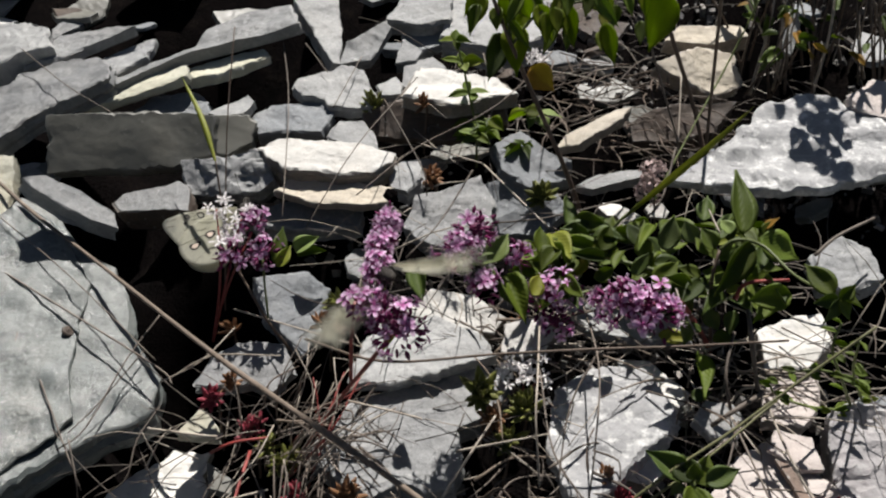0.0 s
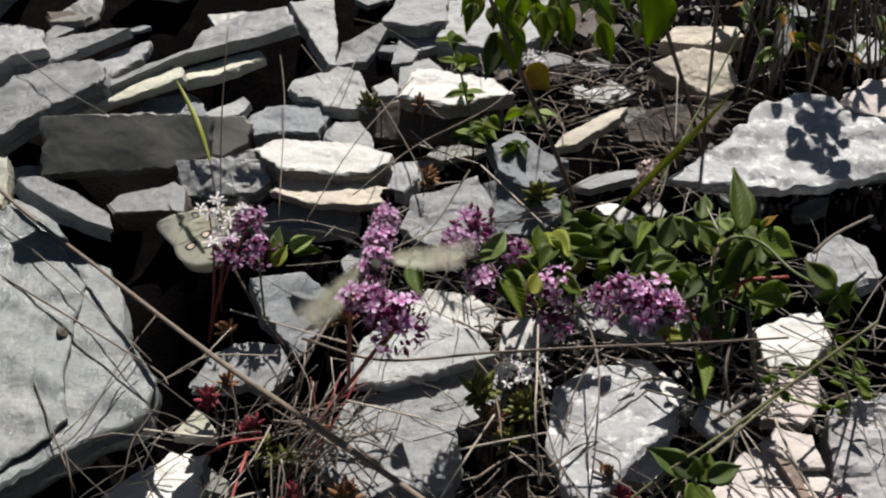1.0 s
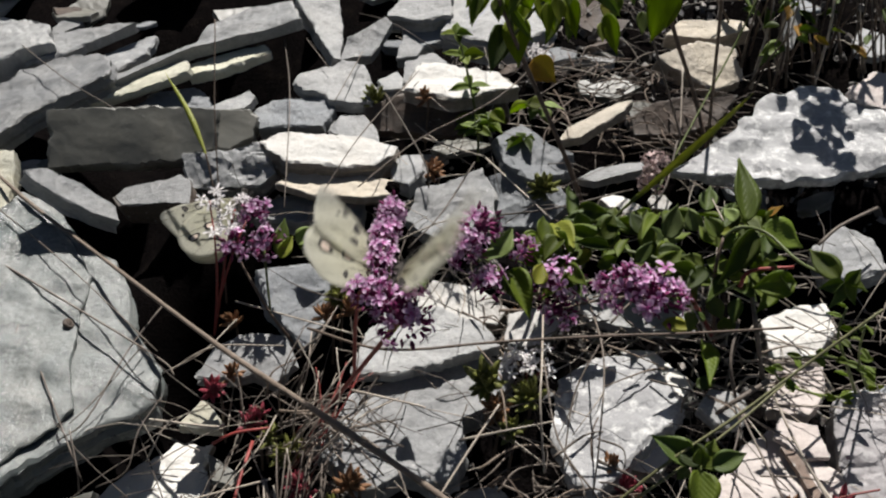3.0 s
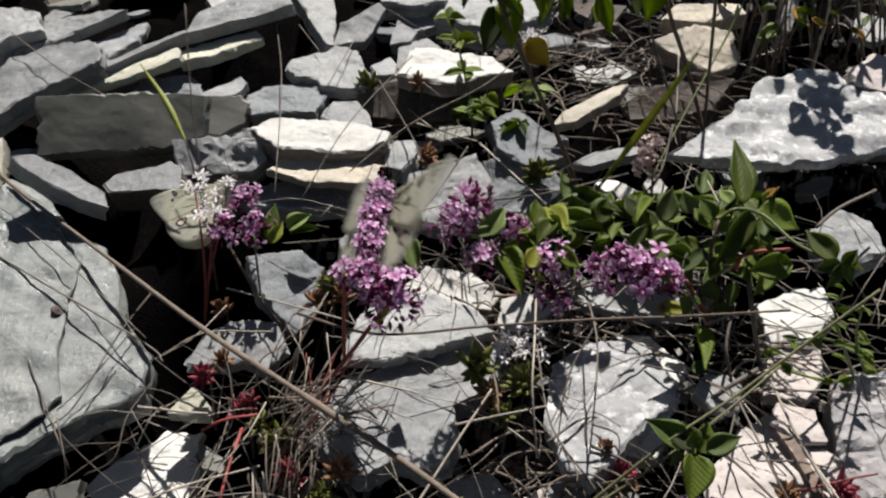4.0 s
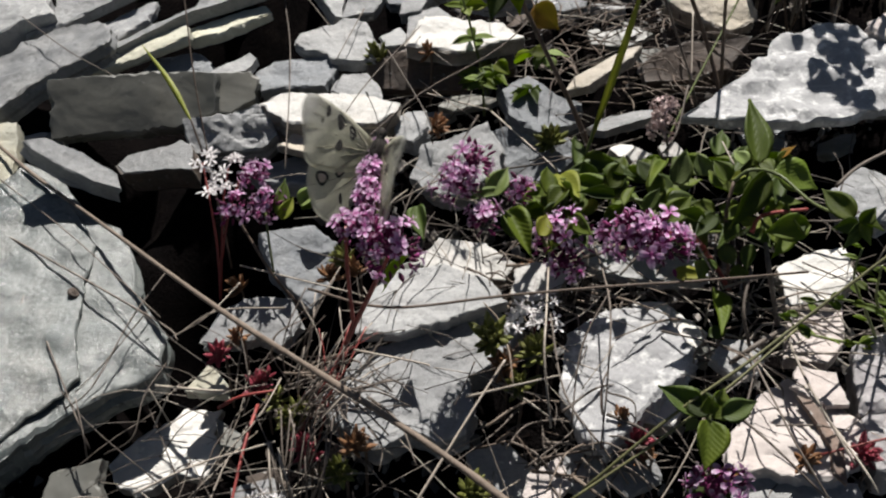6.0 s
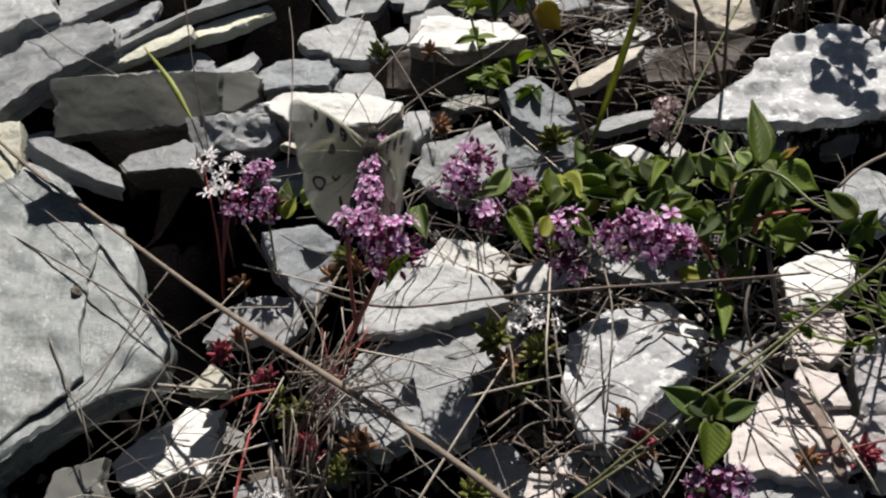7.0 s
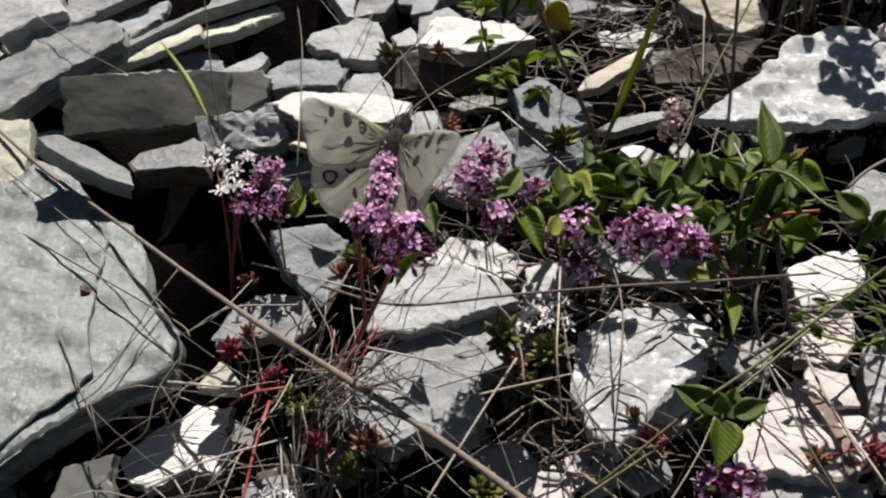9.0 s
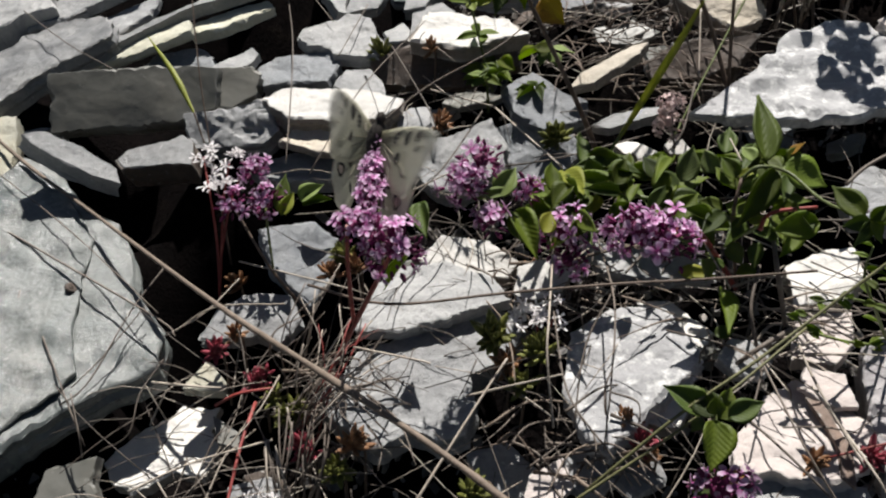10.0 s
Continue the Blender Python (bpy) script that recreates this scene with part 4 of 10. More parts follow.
oregano = plant("oregano_plant", (-0.0484, 0.2396, 0.0655), "flowering oregano with violet heads where a butterfly feeds", "plant", "oregano plants")
stalk("stem", under(oregano, [(-0.0484, 0.2396, 0.0655), (-0.0339, 0.2238, 0.1057), (-0.0197, 0.2095, 0.1441), (-0.0148, 0.2062, 0.1559)]), 0.00100, 0.00070, "stem_red", oregano)
stalk("stem", under(oregano, [(-0.0339, 0.2238, 0.1057), (-0.0313, 0.2144, 0.1403), (-0.0289, 0.2093, 0.1616)]), 0.00080, 0.00060, "stem_red", oregano)
stalk("stem", under(oregano, [(-0.0197, 0.2095, 0.1441), (-0.0204, 0.2186, 0.1596), (-0.0208, 0.2429, 0.1634)]), 0.00070, 0.00050, "stem_green", oregano)
flower_head(oregano, (-0.0149, 0.2030, 0.1573), (0.0066, 0.0056, 0.0058), 74, 1, size=0.0040, share=0.22)
flower_head(oregano, (-0.0267, 0.2081, 0.1624), (0.0034, 0.0036, 0.0036), 36, 2, size=0.0038, share=0.4)
flower_head(oregano, (-0.0235, 0.2224, 0.1600), (0.0024, 0.0024, 0.0036), 24, 3, size=0.0036, share=0.4)
flower_head(oregano, (-0.0206, 0.2458, 0.1639), (0.0030, 0.0030, 0.0036), 30, 4, size=0.0038, share=0.6)
flower_head(oregano, (-0.0226, 0.2330, 0.1620), (0.0024, 0.0024, 0.0034), 22, 14, size=0.0036, share=0.55)
flower_head(oregano, (-0.0207, 0.2064, 0.1594), (0.0044, 0.0038, 0.0040), 44, 12, size=0.0040, share=0.2)
flower_head(oregano, (-0.0214, 0.2389, 0.1630), (0.0026, 0.0026, 0.0030), 20, 15, size=0.0036, share=0.5)
flower_head(oregano, (-0.0230, 0.2273, 0.1610), (0.0026, 0.0026, 0.0030), 20, 16, size=0.0036, share=0.45)
flower_head(oregano, (-0.0233, 0.2151, 0.1598), (0.0028, 0.0026, 0.0030), 20, 17, size=0.0038, share=0.3)
leaf(oregano, (-0.0111, 0.2636, 0.1282), (-0.0085, 0.2492, 0.1230), 0.0079, "leaf_dark", facing=(-0.1, -0.9, 0.4))
leaf(oregano, (-0.0136, 0.2349, 0.1285), (-0.0231, 0.2288, 0.1171), 0.0036, "leaf_green")
marjoram = plant("oregano_plant", (0.0452, 0.2872, 0.0778), "oregano plant with two violet heads and pale leaves", "plant", "oregano plants")
stalk("stem", under(marjoram, [(0.0452, 0.2872, 0.0778), (0.0337, 0.2710, 0.1066), (0.0178, 0.2603, 0.1291), (0.0066, 0.2568, 0.1410)]), 0.00100, 0.00060, "stem_green", marjoram)
stalk("stem", under(marjoram, [(0.0178, 0.2603, 0.1291), (0.0138, 0.2524, 0.1327)]), 0.00060, 0.00050, "stem_green", marjoram)
stalk("stem", under(marjoram, [(0.0337, 0.2710, 0.1066), (0.0290, 0.2713, 0.1205), (0.0273, 0.2723, 0.1265)]), 0.00060, 0.00040, "stem_green", marjoram)
flower_head(marjoram, (0.0045, 0.2575, 0.1430), (0.0050, 0.0045, 0.0055), 46, 5)
flower_head(marjoram, (0.0099, 0.2653, 0.1465), (0.0053, 0.0053, 0.0053), 40, 6)
flower_head(marjoram, (0.0130, 0.2503, 0.1323), (0.0040, 0.0040, 0.0040), 26, 7)
flower_head(marjoram, (0.0273, 0.2732, 0.1267), (0.0035, 0.0035, 0.0046), 22, 8)
leaf(marjoram, (0.0159, 0.2657, 0.1299), (0.0230, 0.2747, 0.1367), 0.0089, "leaf_pale", facing=(-0.2, -0.8, 0.6))
leaf(marjoram, (0.0202, 0.2684, 0.1296), (0.0067, 0.2593, 0.1334), 0.0050, "leaf_pale")
leaf(marjoram, (0.0227, 0.2661, 0.1233), (0.0300, 0.2472, 0.1166), 0.0096, "leaf_green", facing=(0.2, -0.8, 0.6))
leaf(marjoram, (0.0211, 0.2648, 0.1230), (0.0251, 0.2585, 0.1142), 0.0085, "leaf_dark")
leaf(marjoram, (0.0384, 0.2675, 0.1203), (0.0325, 0.2748, 0.1232), 0.0065, "leaf_green")
leaf(marjoram, (0.0360, 0.2634, 0.1195), (0.0439, 0.2707, 0.1231), 0.0073, "leaf_dark")
thicket = plant("oregano_plant", (0.1119, 0.2667, 0.0779), "sprawling leafy oregano with two deep violet heads", "plant", "oregano plants")
stalk("stem", under(thicket, [(0.1119, 0.2667, 0.0779), (0.0990, 0.2561, 0.1025), (0.0822, 0.2355, 0.1334), (0.0638, 0.2119, 0.1507)]), 0.00110, 0.00080, "stem_red", thicket)
stalk("stem", under(thicket, [(0.0990, 0.2561, 0.1025), (0.0747, 0.2682, 0.1102), (0.0455, 0.2602, 0.1135)]), 0.00090, 0.00060, "stem_green", thicket)
stalk("stem", under(thicket, [(0.1119, 0.2667, 0.0779), (0.1009, 0.2549, 0.1224), (0.1029, 0.2601, 0.1364)]), 0.00090, 0.00070, "stem_brown", thicket)
stalk("stem", under(thicket, [(0.1029, 0.2601, 0.1364), (0.1083, 0.2606, 0.1407), (0.1182, 0.2591, 0.1390), (0.1234, 0.2393, 0.1411), (0.1291, 0.2182, 0.1490)]), 0.00070, 0.00050, "stem_green", thicket)
stalk("stem", under(thicket, [(0.1009, 0.2549, 0.1224), (0.0801, 0.2687, 0.1206), (0.0561, 0.2807, 0.1193)]), 0.00090, 0.00060, "stem_green", thicket)
stalk("stem", under(thicket, [(0.1086, 0.2487, 0.1218), (0.1123, 0.2513, 0.1274), (0.1259, 0.2473, 0.1325)]), 0.00090, 0.00060, "stem_red", thicket)
flower_head(thicket, (0.0582, 0.2148, 0.1508), (0.0064, 0.0058, 0.0052), 60, 9, share=0.34)
flower_head(thicket, (0.0662, 0.2098, 0.1505), (0.0063, 0.0056, 0.0056), 60, 10, share=0.32)
flower_head(thicket, (0.0435, 0.2586, 0.1152), (0.0089, 0.0073, 0.0073), 66, 11, share=0.42)
flower_head(thicket, (0.0428, 0.2519, 0.1080), (0.0047, 0.0047, 0.0047), 26, 13)
leaf(thicket, (0.1129, 0.2672, 0.1380), (0.1147, 0.2935, 0.1503), 0.0105, "leaf_lime", facing=(0.1, -0.8, 0.5))
leaf(thicket, (0.1182, 0.2634, 0.1397), (0.1330, 0.2597, 0.1318), 0.0126, "leaf_lime", facing=(0.3, -0.7, 0.7))
leaf(thicket, (0.1145, 0.2618, 0.1392), (0.0999, 0.2477, 0.1242), 0.0101, "leaf_green", facing=(0.4, -0.6, 0.7))
leaf(thicket, (0.1253, 0.2410, 0.1304), (0.1108, 0.2433, 0.1261), 0.0102, "leaf_green", facing=(0, -0.7, 0.7))
leaf(thicket, (0.1293, 0.2220, 0.1476), (0.1222, 0.2336, 0.1511), 0.0083, "leaf_green", facing=(-0.2, -0.6, 0.7))
leaf(thicket, (0.1291, 0.2182, 0.1490), (0.1214, 0.2186, 0.1466), 0.0053, "leaf_dark")
leaf(thicket, (0.1291, 0.2182, 0.1490), (0.1341, 0.2199, 0.1535), 0.0053, "leaf_green")
leaf(thicket, (0.1291, 0.2182, 0.1490), (0.1329, 0.2146, 0.1426), 0.0057, "leaf_green")
leaf(thicket, (0.1291, 0.2182, 0.1490), (0.1241, 0.2138, 0.1420), 0.0053, "leaf_dark")
leaf(thicket, (0.1299, 0.2181, 0.1490), (0.1366, 0.2161, 0.1470), 0.0060, "leaf_green")
leaf(thicket, (0.0860, 0.2740, 0.1257), (0.0909, 0.2834, 0.1355), 0.0095, "leaf_pale", facing=(0.1, -0.9, 0.4))
leaf(thicket, (0.0970, 0.2728, 0.1301), (0.0938, 0.2788, 0.1369), 0.0072, "leaf_pale", facing=(-0.2, -0.8, 0.5))
leaf(thicket, (0.0652, 0.2761, 0.1210), (0.0440, 0.2845, 0.1233), 0.0088, "leaf_green", facing=(0, -0.5, 0.9))
leaf(thicket, (0.0680, 0.2772, 0.1233), (0.0736, 0.2691, 0.1183), 0.0056, "leaf_pale")
leaf(thicket, (0.0563, 0.2831, 0.1217), (0.0532, 0.2890, 0.1285), 0.0089, "leaf_dark")
leaf(thicket, (0.0671, 0.2820, 0.1221), (0.0652, 0.2884, 0.1290), 0.0079, "leaf_dark")
leaf(thicket, (0.0783, 0.2786, 0.1241), (0.0737, 0.2868, 0.1292), 0.0083, "leaf_dark")
leaf(thicket, (0.0805, 0.2724, 0.1232), (0.0770, 0.2802, 0.1283), 0.0078, "leaf_green")
leaf(thicket, (0.0802, 0.2579, 0.1209), (0.0903, 0.2654, 0.1266), 0.0092, "leaf_green")
leaf(thicket, (0.0921, 0.2575, 0.1234), (0.0870, 0.2531, 0.1164), 0.0095, "leaf_dark")
leaf(thicket, (0.0871, 0.2476, 0.1156), (0.0942, 0.2511, 0.1205), 0.0090, "leaf_dark")
leaf(thicket, (0.1000, 0.2621, 0.1325), (0.0960, 0.2689, 0.1354), 0.0070, "leaf_green")
leaf(thicket, (0.1018, 0.2625, 0.1347), (0.0976, 0.2699, 0.1397), 0.0074, "leaf_lime")
leaf(thicket, (0.1079, 0.2659, 0.1395), (0.1047, 0.2712, 0.1422), 0.0062, "leaf_pale")
leaf(thicket, (0.1097, 0.2594, 0.1366), (0.1057, 0.2559, 0.1318), 0.0069, "leaf_pale")
leaf(thicket, (0.1196, 0.2647, 0.1399), (0.1233, 0.2693, 0.1428), 0.0053, "leaf_green")
leaf(thicket, (0.1203, 0.2676, 0.1404), (0.1257, 0.2686, 0.1449), 0.0045, "leaf_orange")
leaf(thicket, (0.0713, 0.2579, 0.1264), (0.0780, 0.2642, 0.1318), 0.0062, "leaf_dark")
leaf(thicket, (0.0580, 0.2628, 0.1205), (0.0666, 0.2656, 0.1234), 0.0064, "leaf_green")
leaf(thicket, (0.0821, 0.2471, 0.1052), (0.0955, 0.2458, 0.1037), 0.0063, "leaf_green")
leaf(thicket, (0.1022, 0.2450, 0.1059), (0.1101, 0.2408, 0.1076), 0.0058, "leaf_green")
leaf(thicket, (0.0995, 0.2504, 0.1046), (0.0906, 0.2499, 0.1081), 0.0050, "leaf_dark")
leaf(thicket, (0.0973, 0.2417, 0.1011), (0.0938, 0.2179, 0.1012), 0.0073, "leaf_green", facing=(0.1, -0.8, 0.6))
leaf(thicket, (0.0912, 0.2237, 0.0960), (0.0991, 0.2256, 0.0967), 0.0053, "leaf_dark")
leaf(thicket, (0.0881, 0.2422, 0.1148), (0.0913, 0.2411, 0.1047), 0.0082, "leaf_dark")
leaf(thicket, (0.1094, 0.2484, 0.1168), (0.1068, 0.2413, 0.1095), 0.0061, "leaf_dark")
leaf(thicket, (0.1002, 0.2512, 0.1148), (0.1042, 0.2461, 0.1082), 0.0071, "leaf_dark")
leaf(thicket, (0.0575, 0.2762, 0.1182), (0.0477, 0.2709, 0.1136), 0.0057, "leaf_green")
leaf(thicket, (0.0598, 0.2826, 0.1252), (0.0721, 0.2797, 0.1271), 0.0082, "leaf_dark")
leaf(thicket, (0.0623, 0.3131, 0.1072), (0.0736, 0.3116, 0.1129), 0.0069, "leaf_lime")
leaf(thicket, (0.0384, 0.2691, 0.1152), (0.0432, 0.2706, 0.1227), 0.0071, "leaf_green")
leaf(thicket, (0.1162, 0.2785, 0.1310), (0.1204, 0.2687, 0.1309), 0.0079, "leaf_green")
leaf(thicket, (0.0912, 0.2824, 0.1128), (0.0792, 0.2700, 0.1172), 0.0058, "leaf_green")
leaf(thicket, (0.1204, 0.2547, 0.1274), (0.1214, 0.2356, 0.1312), 0.0072, "leaf_dark")
leaf(thicket, (0.0633, 0.2988, 0.1181), (0.0485, 0.2984, 0.1174), 0.0063, "leaf_dark")
leaf(thicket, (0.0374, 0.2838, 0.1178), (0.0279, 0.2740, 0.1209), 0.0072, "leaf_lime")
leaf(thicket, (0.1222, 0.2692, 0.1302), (0.1179, 0.2562, 0.1280), 0.0067, "leaf_dark")
leaf(thicket, (0.1190, 0.2767, 0.1219), (0.1049, 0.2714, 0.1234), 0.0078, "leaf_lime")
leaf(thicket, (0.1207, 0.2567, 0.1207), (0.1130, 0.2377, 0.1246), 0.0068, "leaf_green")
leaf(thicket, (0.0841, 0.2749, 0.1180), (0.0971, 0.2770, 0.1152), 0.0081, "leaf_dark")
leaf(thicket, (0.0414, 0.2826, 0.1108), (0.0264, 0.2761, 0.1135), 0.0088, "leaf_green")
leaf(thicket, (0.1133, 0.2767, 0.1263), (0.1143, 0.2770, 0.1341), 0.0082, "leaf_dark")
leaf(thicket, (0.0688, 0.3034, 0.1108), (0.0738, 0.3127, 0.1138), 0.0091, "leaf_green")
leaf(thicket, (0.0828, 0.3017, 0.1114), (0.0894, 0.2851, 0.1147), 0.0094, "leaf_dark")
leaf(thicket, (0.1167, 0.2793, 0.1215), (0.1217, 0.2839, 0.1255), 0.0073, "leaf_lime")
leaf(thicket, (0.0548, 0.2829, 0.1159), (0.0627, 0.2914, 0.1204), 0.0098, "leaf_dark")
leaf(thicket, (0.0373, 0.2713, 0.1258), (0.0384, 0.2830, 0.1303), 0.0091, "leaf_green")
leaf(thicket, (0.1170, 0.2706, 0.1037), (0.1208, 0.2575, 0.1075), 0.0076, "leaf_dark")
leaf(thicket, (0.1130, 0.2531, 0.1206), (0.1071, 0.2595, 0.1194), 0.0065, "leaf_green")
leaf(thicket, (0.0874, 0.2879, 0.1136), (0.1017, 0.2929, 0.1141), 0.0094, "leaf_green")
leaf(thicket, (0.1174, 0.2598, 0.1186), (0.1201, 0.2602, 0.1252), 0.0056, "leaf_green")
leaf(thicket, (0.0851, 0.2874, 0.1278), (0.0748, 0.2685, 0.1296), 0.0058, "leaf_green")
leaf(thicket, (0.0405, 0.2637, 0.1119), (0.0471, 0.2706, 0.1131), 0.0069, "leaf_green")
leaf(thicket, (0.0696, 0.2701, 0.1280), (0.0645, 0.2595, 0.1271), 0.0059, "leaf_green")
leaf(thicket, (0.1054, 0.2866, 0.1152), (0.1122, 0.2772, 0.1173), 0.0089, "leaf_green")
leaf(thicket, (0.0845, 0.3045, 0.1086), (0.0696, 0.3082, 0.1095), 0.0080, "leaf_green")
leaf(thicket, (0.1274, 0.2882, 0.1134), (0.1412, 0.2945, 0.1167), 0.0064, "leaf_lime")
leaf(thicket, (0.0579, 0.2818, 0.1200), (0.0446, 0.2848, 0.1204), 0.0091, "leaf_green")
leaf(thicket, (0.1142, 0.2820, 0.1278), (0.1211, 0.2843, 0.1360), 0.0079, "leaf_green")
leaf(thicket, (0.0551, 0.3028, 0.1175), (0.0689, 0.2963, 0.1216), 0.0099, "leaf_green")
leaf(thicket, (0.0741, 0.2981, 0.1073), (0.0647, 0.2865, 0.1070), 0.0101, "leaf_green")
leaf(thicket, (0.1097, 0.2556, 0.1162), (0.0952, 0.2435, 0.1206), 0.0079, "leaf_dark")
leaf(thicket, (0.0516, 0.3002, 0.1187), (0.0529, 0.3163, 0.1227), 0.0091, "leaf_dark")
leaf(thicket, (0.0458, 0.2593, 0.1236), (0.0512, 0.2430, 0.1274), 0.0073, "leaf_green")
leaf(thicket, (0.0916, 0.2497, 0.1257), (0.0805, 0.2503, 0.1319), 0.0064, "leaf_green")
leaf(thicket, (0.0834, 0.2903, 0.1132), (0.0857, 0.2736, 0.1160), 0.0064, "leaf_green")
leaf(thicket, (0.1027, 0.2855, 0.1227), (0.0913, 0.2991, 0.1206), 0.0099, "leaf_green")
leaf(thicket, (0.1247, 0.2682, 0.1100), (0.1236, 0.2603, 0.1069), 0.0083, "leaf_green")
leaf(thicket, (0.1232, 0.2887, 0.1178), (0.1306, 0.2913, 0.1233), 0.0062, "leaf_green")
leaf(thicket, (0.1289, 0.2869, 0.1136), (0.1182, 0.2862, 0.1170), 0.0063, "leaf_lime")
leaf(thicket, (0.1213, 0.2844, 0.1268), (0.1306, 0.2817, 0.1319), 0.0068, "leaf_green")
leaf(thicket, (0.0441, 0.2639, 0.1128), (0.0358, 0.2501, 0.1141), 0.0075, "leaf_green")
leaf(thicket, (0.1003, 0.2660, 0.1192), (0.0907, 0.2669, 0.1225), 0.0062, "leaf_green")
leaf(thicket, (0.0448, 0.2587, 0.1174), (0.0505, 0.2468, 0.1190), 0.0075, "leaf_dark")
leaf(thicket, (0.0744, 0.3055, 0.1074), (0.0600, 0.2933, 0.1068), 0.0072, "leaf_lime")
leaf(thicket, (0.0685, 0.2795, 0.1234), (0.0568, 0.2730, 0.1220), 0.0090, "leaf_green")
leaf(thicket, (0.0479, 0.2664, 0.1241), (0.0439, 0.2817, 0.1237), 0.0083, "leaf_lime")
leaf(thicket, (0.1111, 0.2696, 0.1134), (0.1045, 0.2774, 0.1127), 0.0078, "leaf_lime")
leaf(thicket, (0.0496, 0.2571, 0.1208), (0.0413, 0.2490, 0.1204), 0.0069, "leaf_green")
leaf(thicket, (0.0628, 0.2692, 0.1249), (0.0484, 0.2686, 0.1281), 0.0056, "leaf_dark")
leaf(thicket, (0.1086, 0.2994, 0.1207), (0.1126, 0.3116, 0.1251), 0.0079, "leaf_dark")
leaf(thicket, (0.1067, 0.2752, 0.1295), (0.1171, 0.2925, 0.1301), 0.0068, "leaf_dark")
leaf(thicket, (0.0480, 0.2747, 0.1100), (0.0419, 0.2831, 0.1099), 0.0061, "leaf_lime")
leaf(thicket, (0.0373, 0.2849, 0.1205), (0.0312, 0.2785, 0.1161), 0.0091, "leaf_green")
leaf(thicket, (0.0967, 0.2552, 0.1254), (0.0849, 0.2384, 0.1284), 0.0068, "leaf_dark")
leaf(thicket, (0.0874, 0.2836, 0.1164), (0.0806, 0.2878, 0.1218), 0.0074, "leaf_dark")
leaf(thicket, (0.0825, 0.3020, 0.1186), (0.0792, 0.2855, 0.1161), 0.0076, "leaf_green")
leaf(thicket, (0.0786, 0.3055, 0.1111), (0.0881, 0.3005, 0.1127), 0.0063, "leaf_green")
leaf(thicket, (0.0770, 0.2965, 0.1116), (0.0925, 0.2958, 0.1087), 0.0081, "leaf_dark")
leaf(thicket, (0.0649, 0.2881, 0.1206), (0.0615, 0.2730, 0.1181), 0.0061, "leaf_green")
leaf(thicket, (0.1304, 0.2838, 0.1081), (0.1406, 0.2847, 0.1068), 0.0060, "leaf_green")
leaf(thicket, (0.0524, 0.2740, 0.1213), (0.0434, 0.2615, 0.1189), 0.0074, "leaf_green")
leaf(thicket, (0.1225, 0.2812, 0.1312), (0.1165, 0.2725, 0.1266), 0.0067, "leaf_green")
leaf(thicket, (0.0452, 0.2744, 0.1258), (0.0374, 0.2654, 0.1220), 0.0084, "leaf_green")
leaf(thicket, (0.1145, 0.2769, 0.1152), (0.1266, 0.2826, 0.1155), 0.0088, "leaf_green")
leaf(thicket, (0.1233, 0.2775, 0.1090), (0.1304, 0.2742, 0.1138), 0.0090, "leaf_green")
leaf(thicket, (0.1018, 0.2598, 0.1239), (0.1073, 0.2497, 0.1263), 0.0086, "leaf_green")
leaf(thicket, (0.0645, 0.2776, 0.1205), (0.0685, 0.2779, 0.1285), 0.0093, "leaf_dark")
leaf(thicket, (0.0975, 0.3093, 0.1141), (0.0956, 0.2887, 0.1135), 0.0078, "leaf_lime")
leaf(thicket, (0.1061, 0.2691, 0.1245), (0.0997, 0.2724, 0.1279), 0.0088, "leaf_green")
leaf(thicket, (0.0435, 0.2813, 0.1180), (0.0443, 0.2624, 0.1187), 0.0086, "leaf_green")
leaf(thicket, (0.1120, 0.2896, 0.1162), (0.1259, 0.2957, 0.1152), 0.0059, "leaf_green")
leaf(thicket, (0.1094, 0.2848, 0.1281), (0.1002, 0.2909, 0.1254), 0.0067, "leaf_green")
leaf(thicket, (0.0439, 0.2885, 0.1223), (0.0498, 0.2667, 0.1256), 0.0095, "leaf_lime")
leaf(thicket, (0.1285, 0.2673, 0.1080), (0.1221, 0.2562, 0.1030), 0.0084, "leaf_green")
leaf(thicket, (0.0890, 0.3082, 0.1132), (0.0772, 0.3052, 0.1140), 0.0063, "leaf_green")
leaf(thicket, (0.1055, 0.2732, 0.1110), (0.1011, 0.2635, 0.1101), 0.0060, "leaf_dark")
leaf(thicket, (0.0608, 0.2730, 0.1267), (0.0669, 0.2841, 0.1300), 0.0093, "leaf_green")
leaf(thicket, (0.0870, 0.2841, 0.1114), (0.0747, 0.2716, 0.1103), 0.0093, "leaf_green")
leaf(thicket, (0.1011, 0.2564, 0.1173), (0.0935, 0.2604, 0.1153), 0.0055, "leaf_green")
leaf(thicket, (0.0330, 0.2505, 0.1224), (0.0367, 0.2602, 0.1245), 0.0075, "leaf_green")
violet = plant("oregano_plant", (-0.0609, 0.2701, 0.0678), "small oregano with two violet heads beside white stonecrop", "plant", "oregano plants")
stalk("stem", under(violet, [(-0.0609, 0.2701, 0.0678), (-0.0727, 0.2733, 0.0877), (-0.0837, 0.2846, 0.1030), (-0.0881, 0.2902, 0.1076)]), 0.00070, 0.00050, "stem_brown", violet)
stalk("stem", under(violet, [(-0.0727, 0.2733, 0.0877), (-0.0743, 0.2827, 0.1011), (-0.0758, 0.2923, 0.1086)]), 0.00060, 0.00050, "stem_green", violet)
flower_head(violet, (-0.0744, 0.2895, 0.1112), (0.0051, 0.0046, 0.0054), 40, 21)
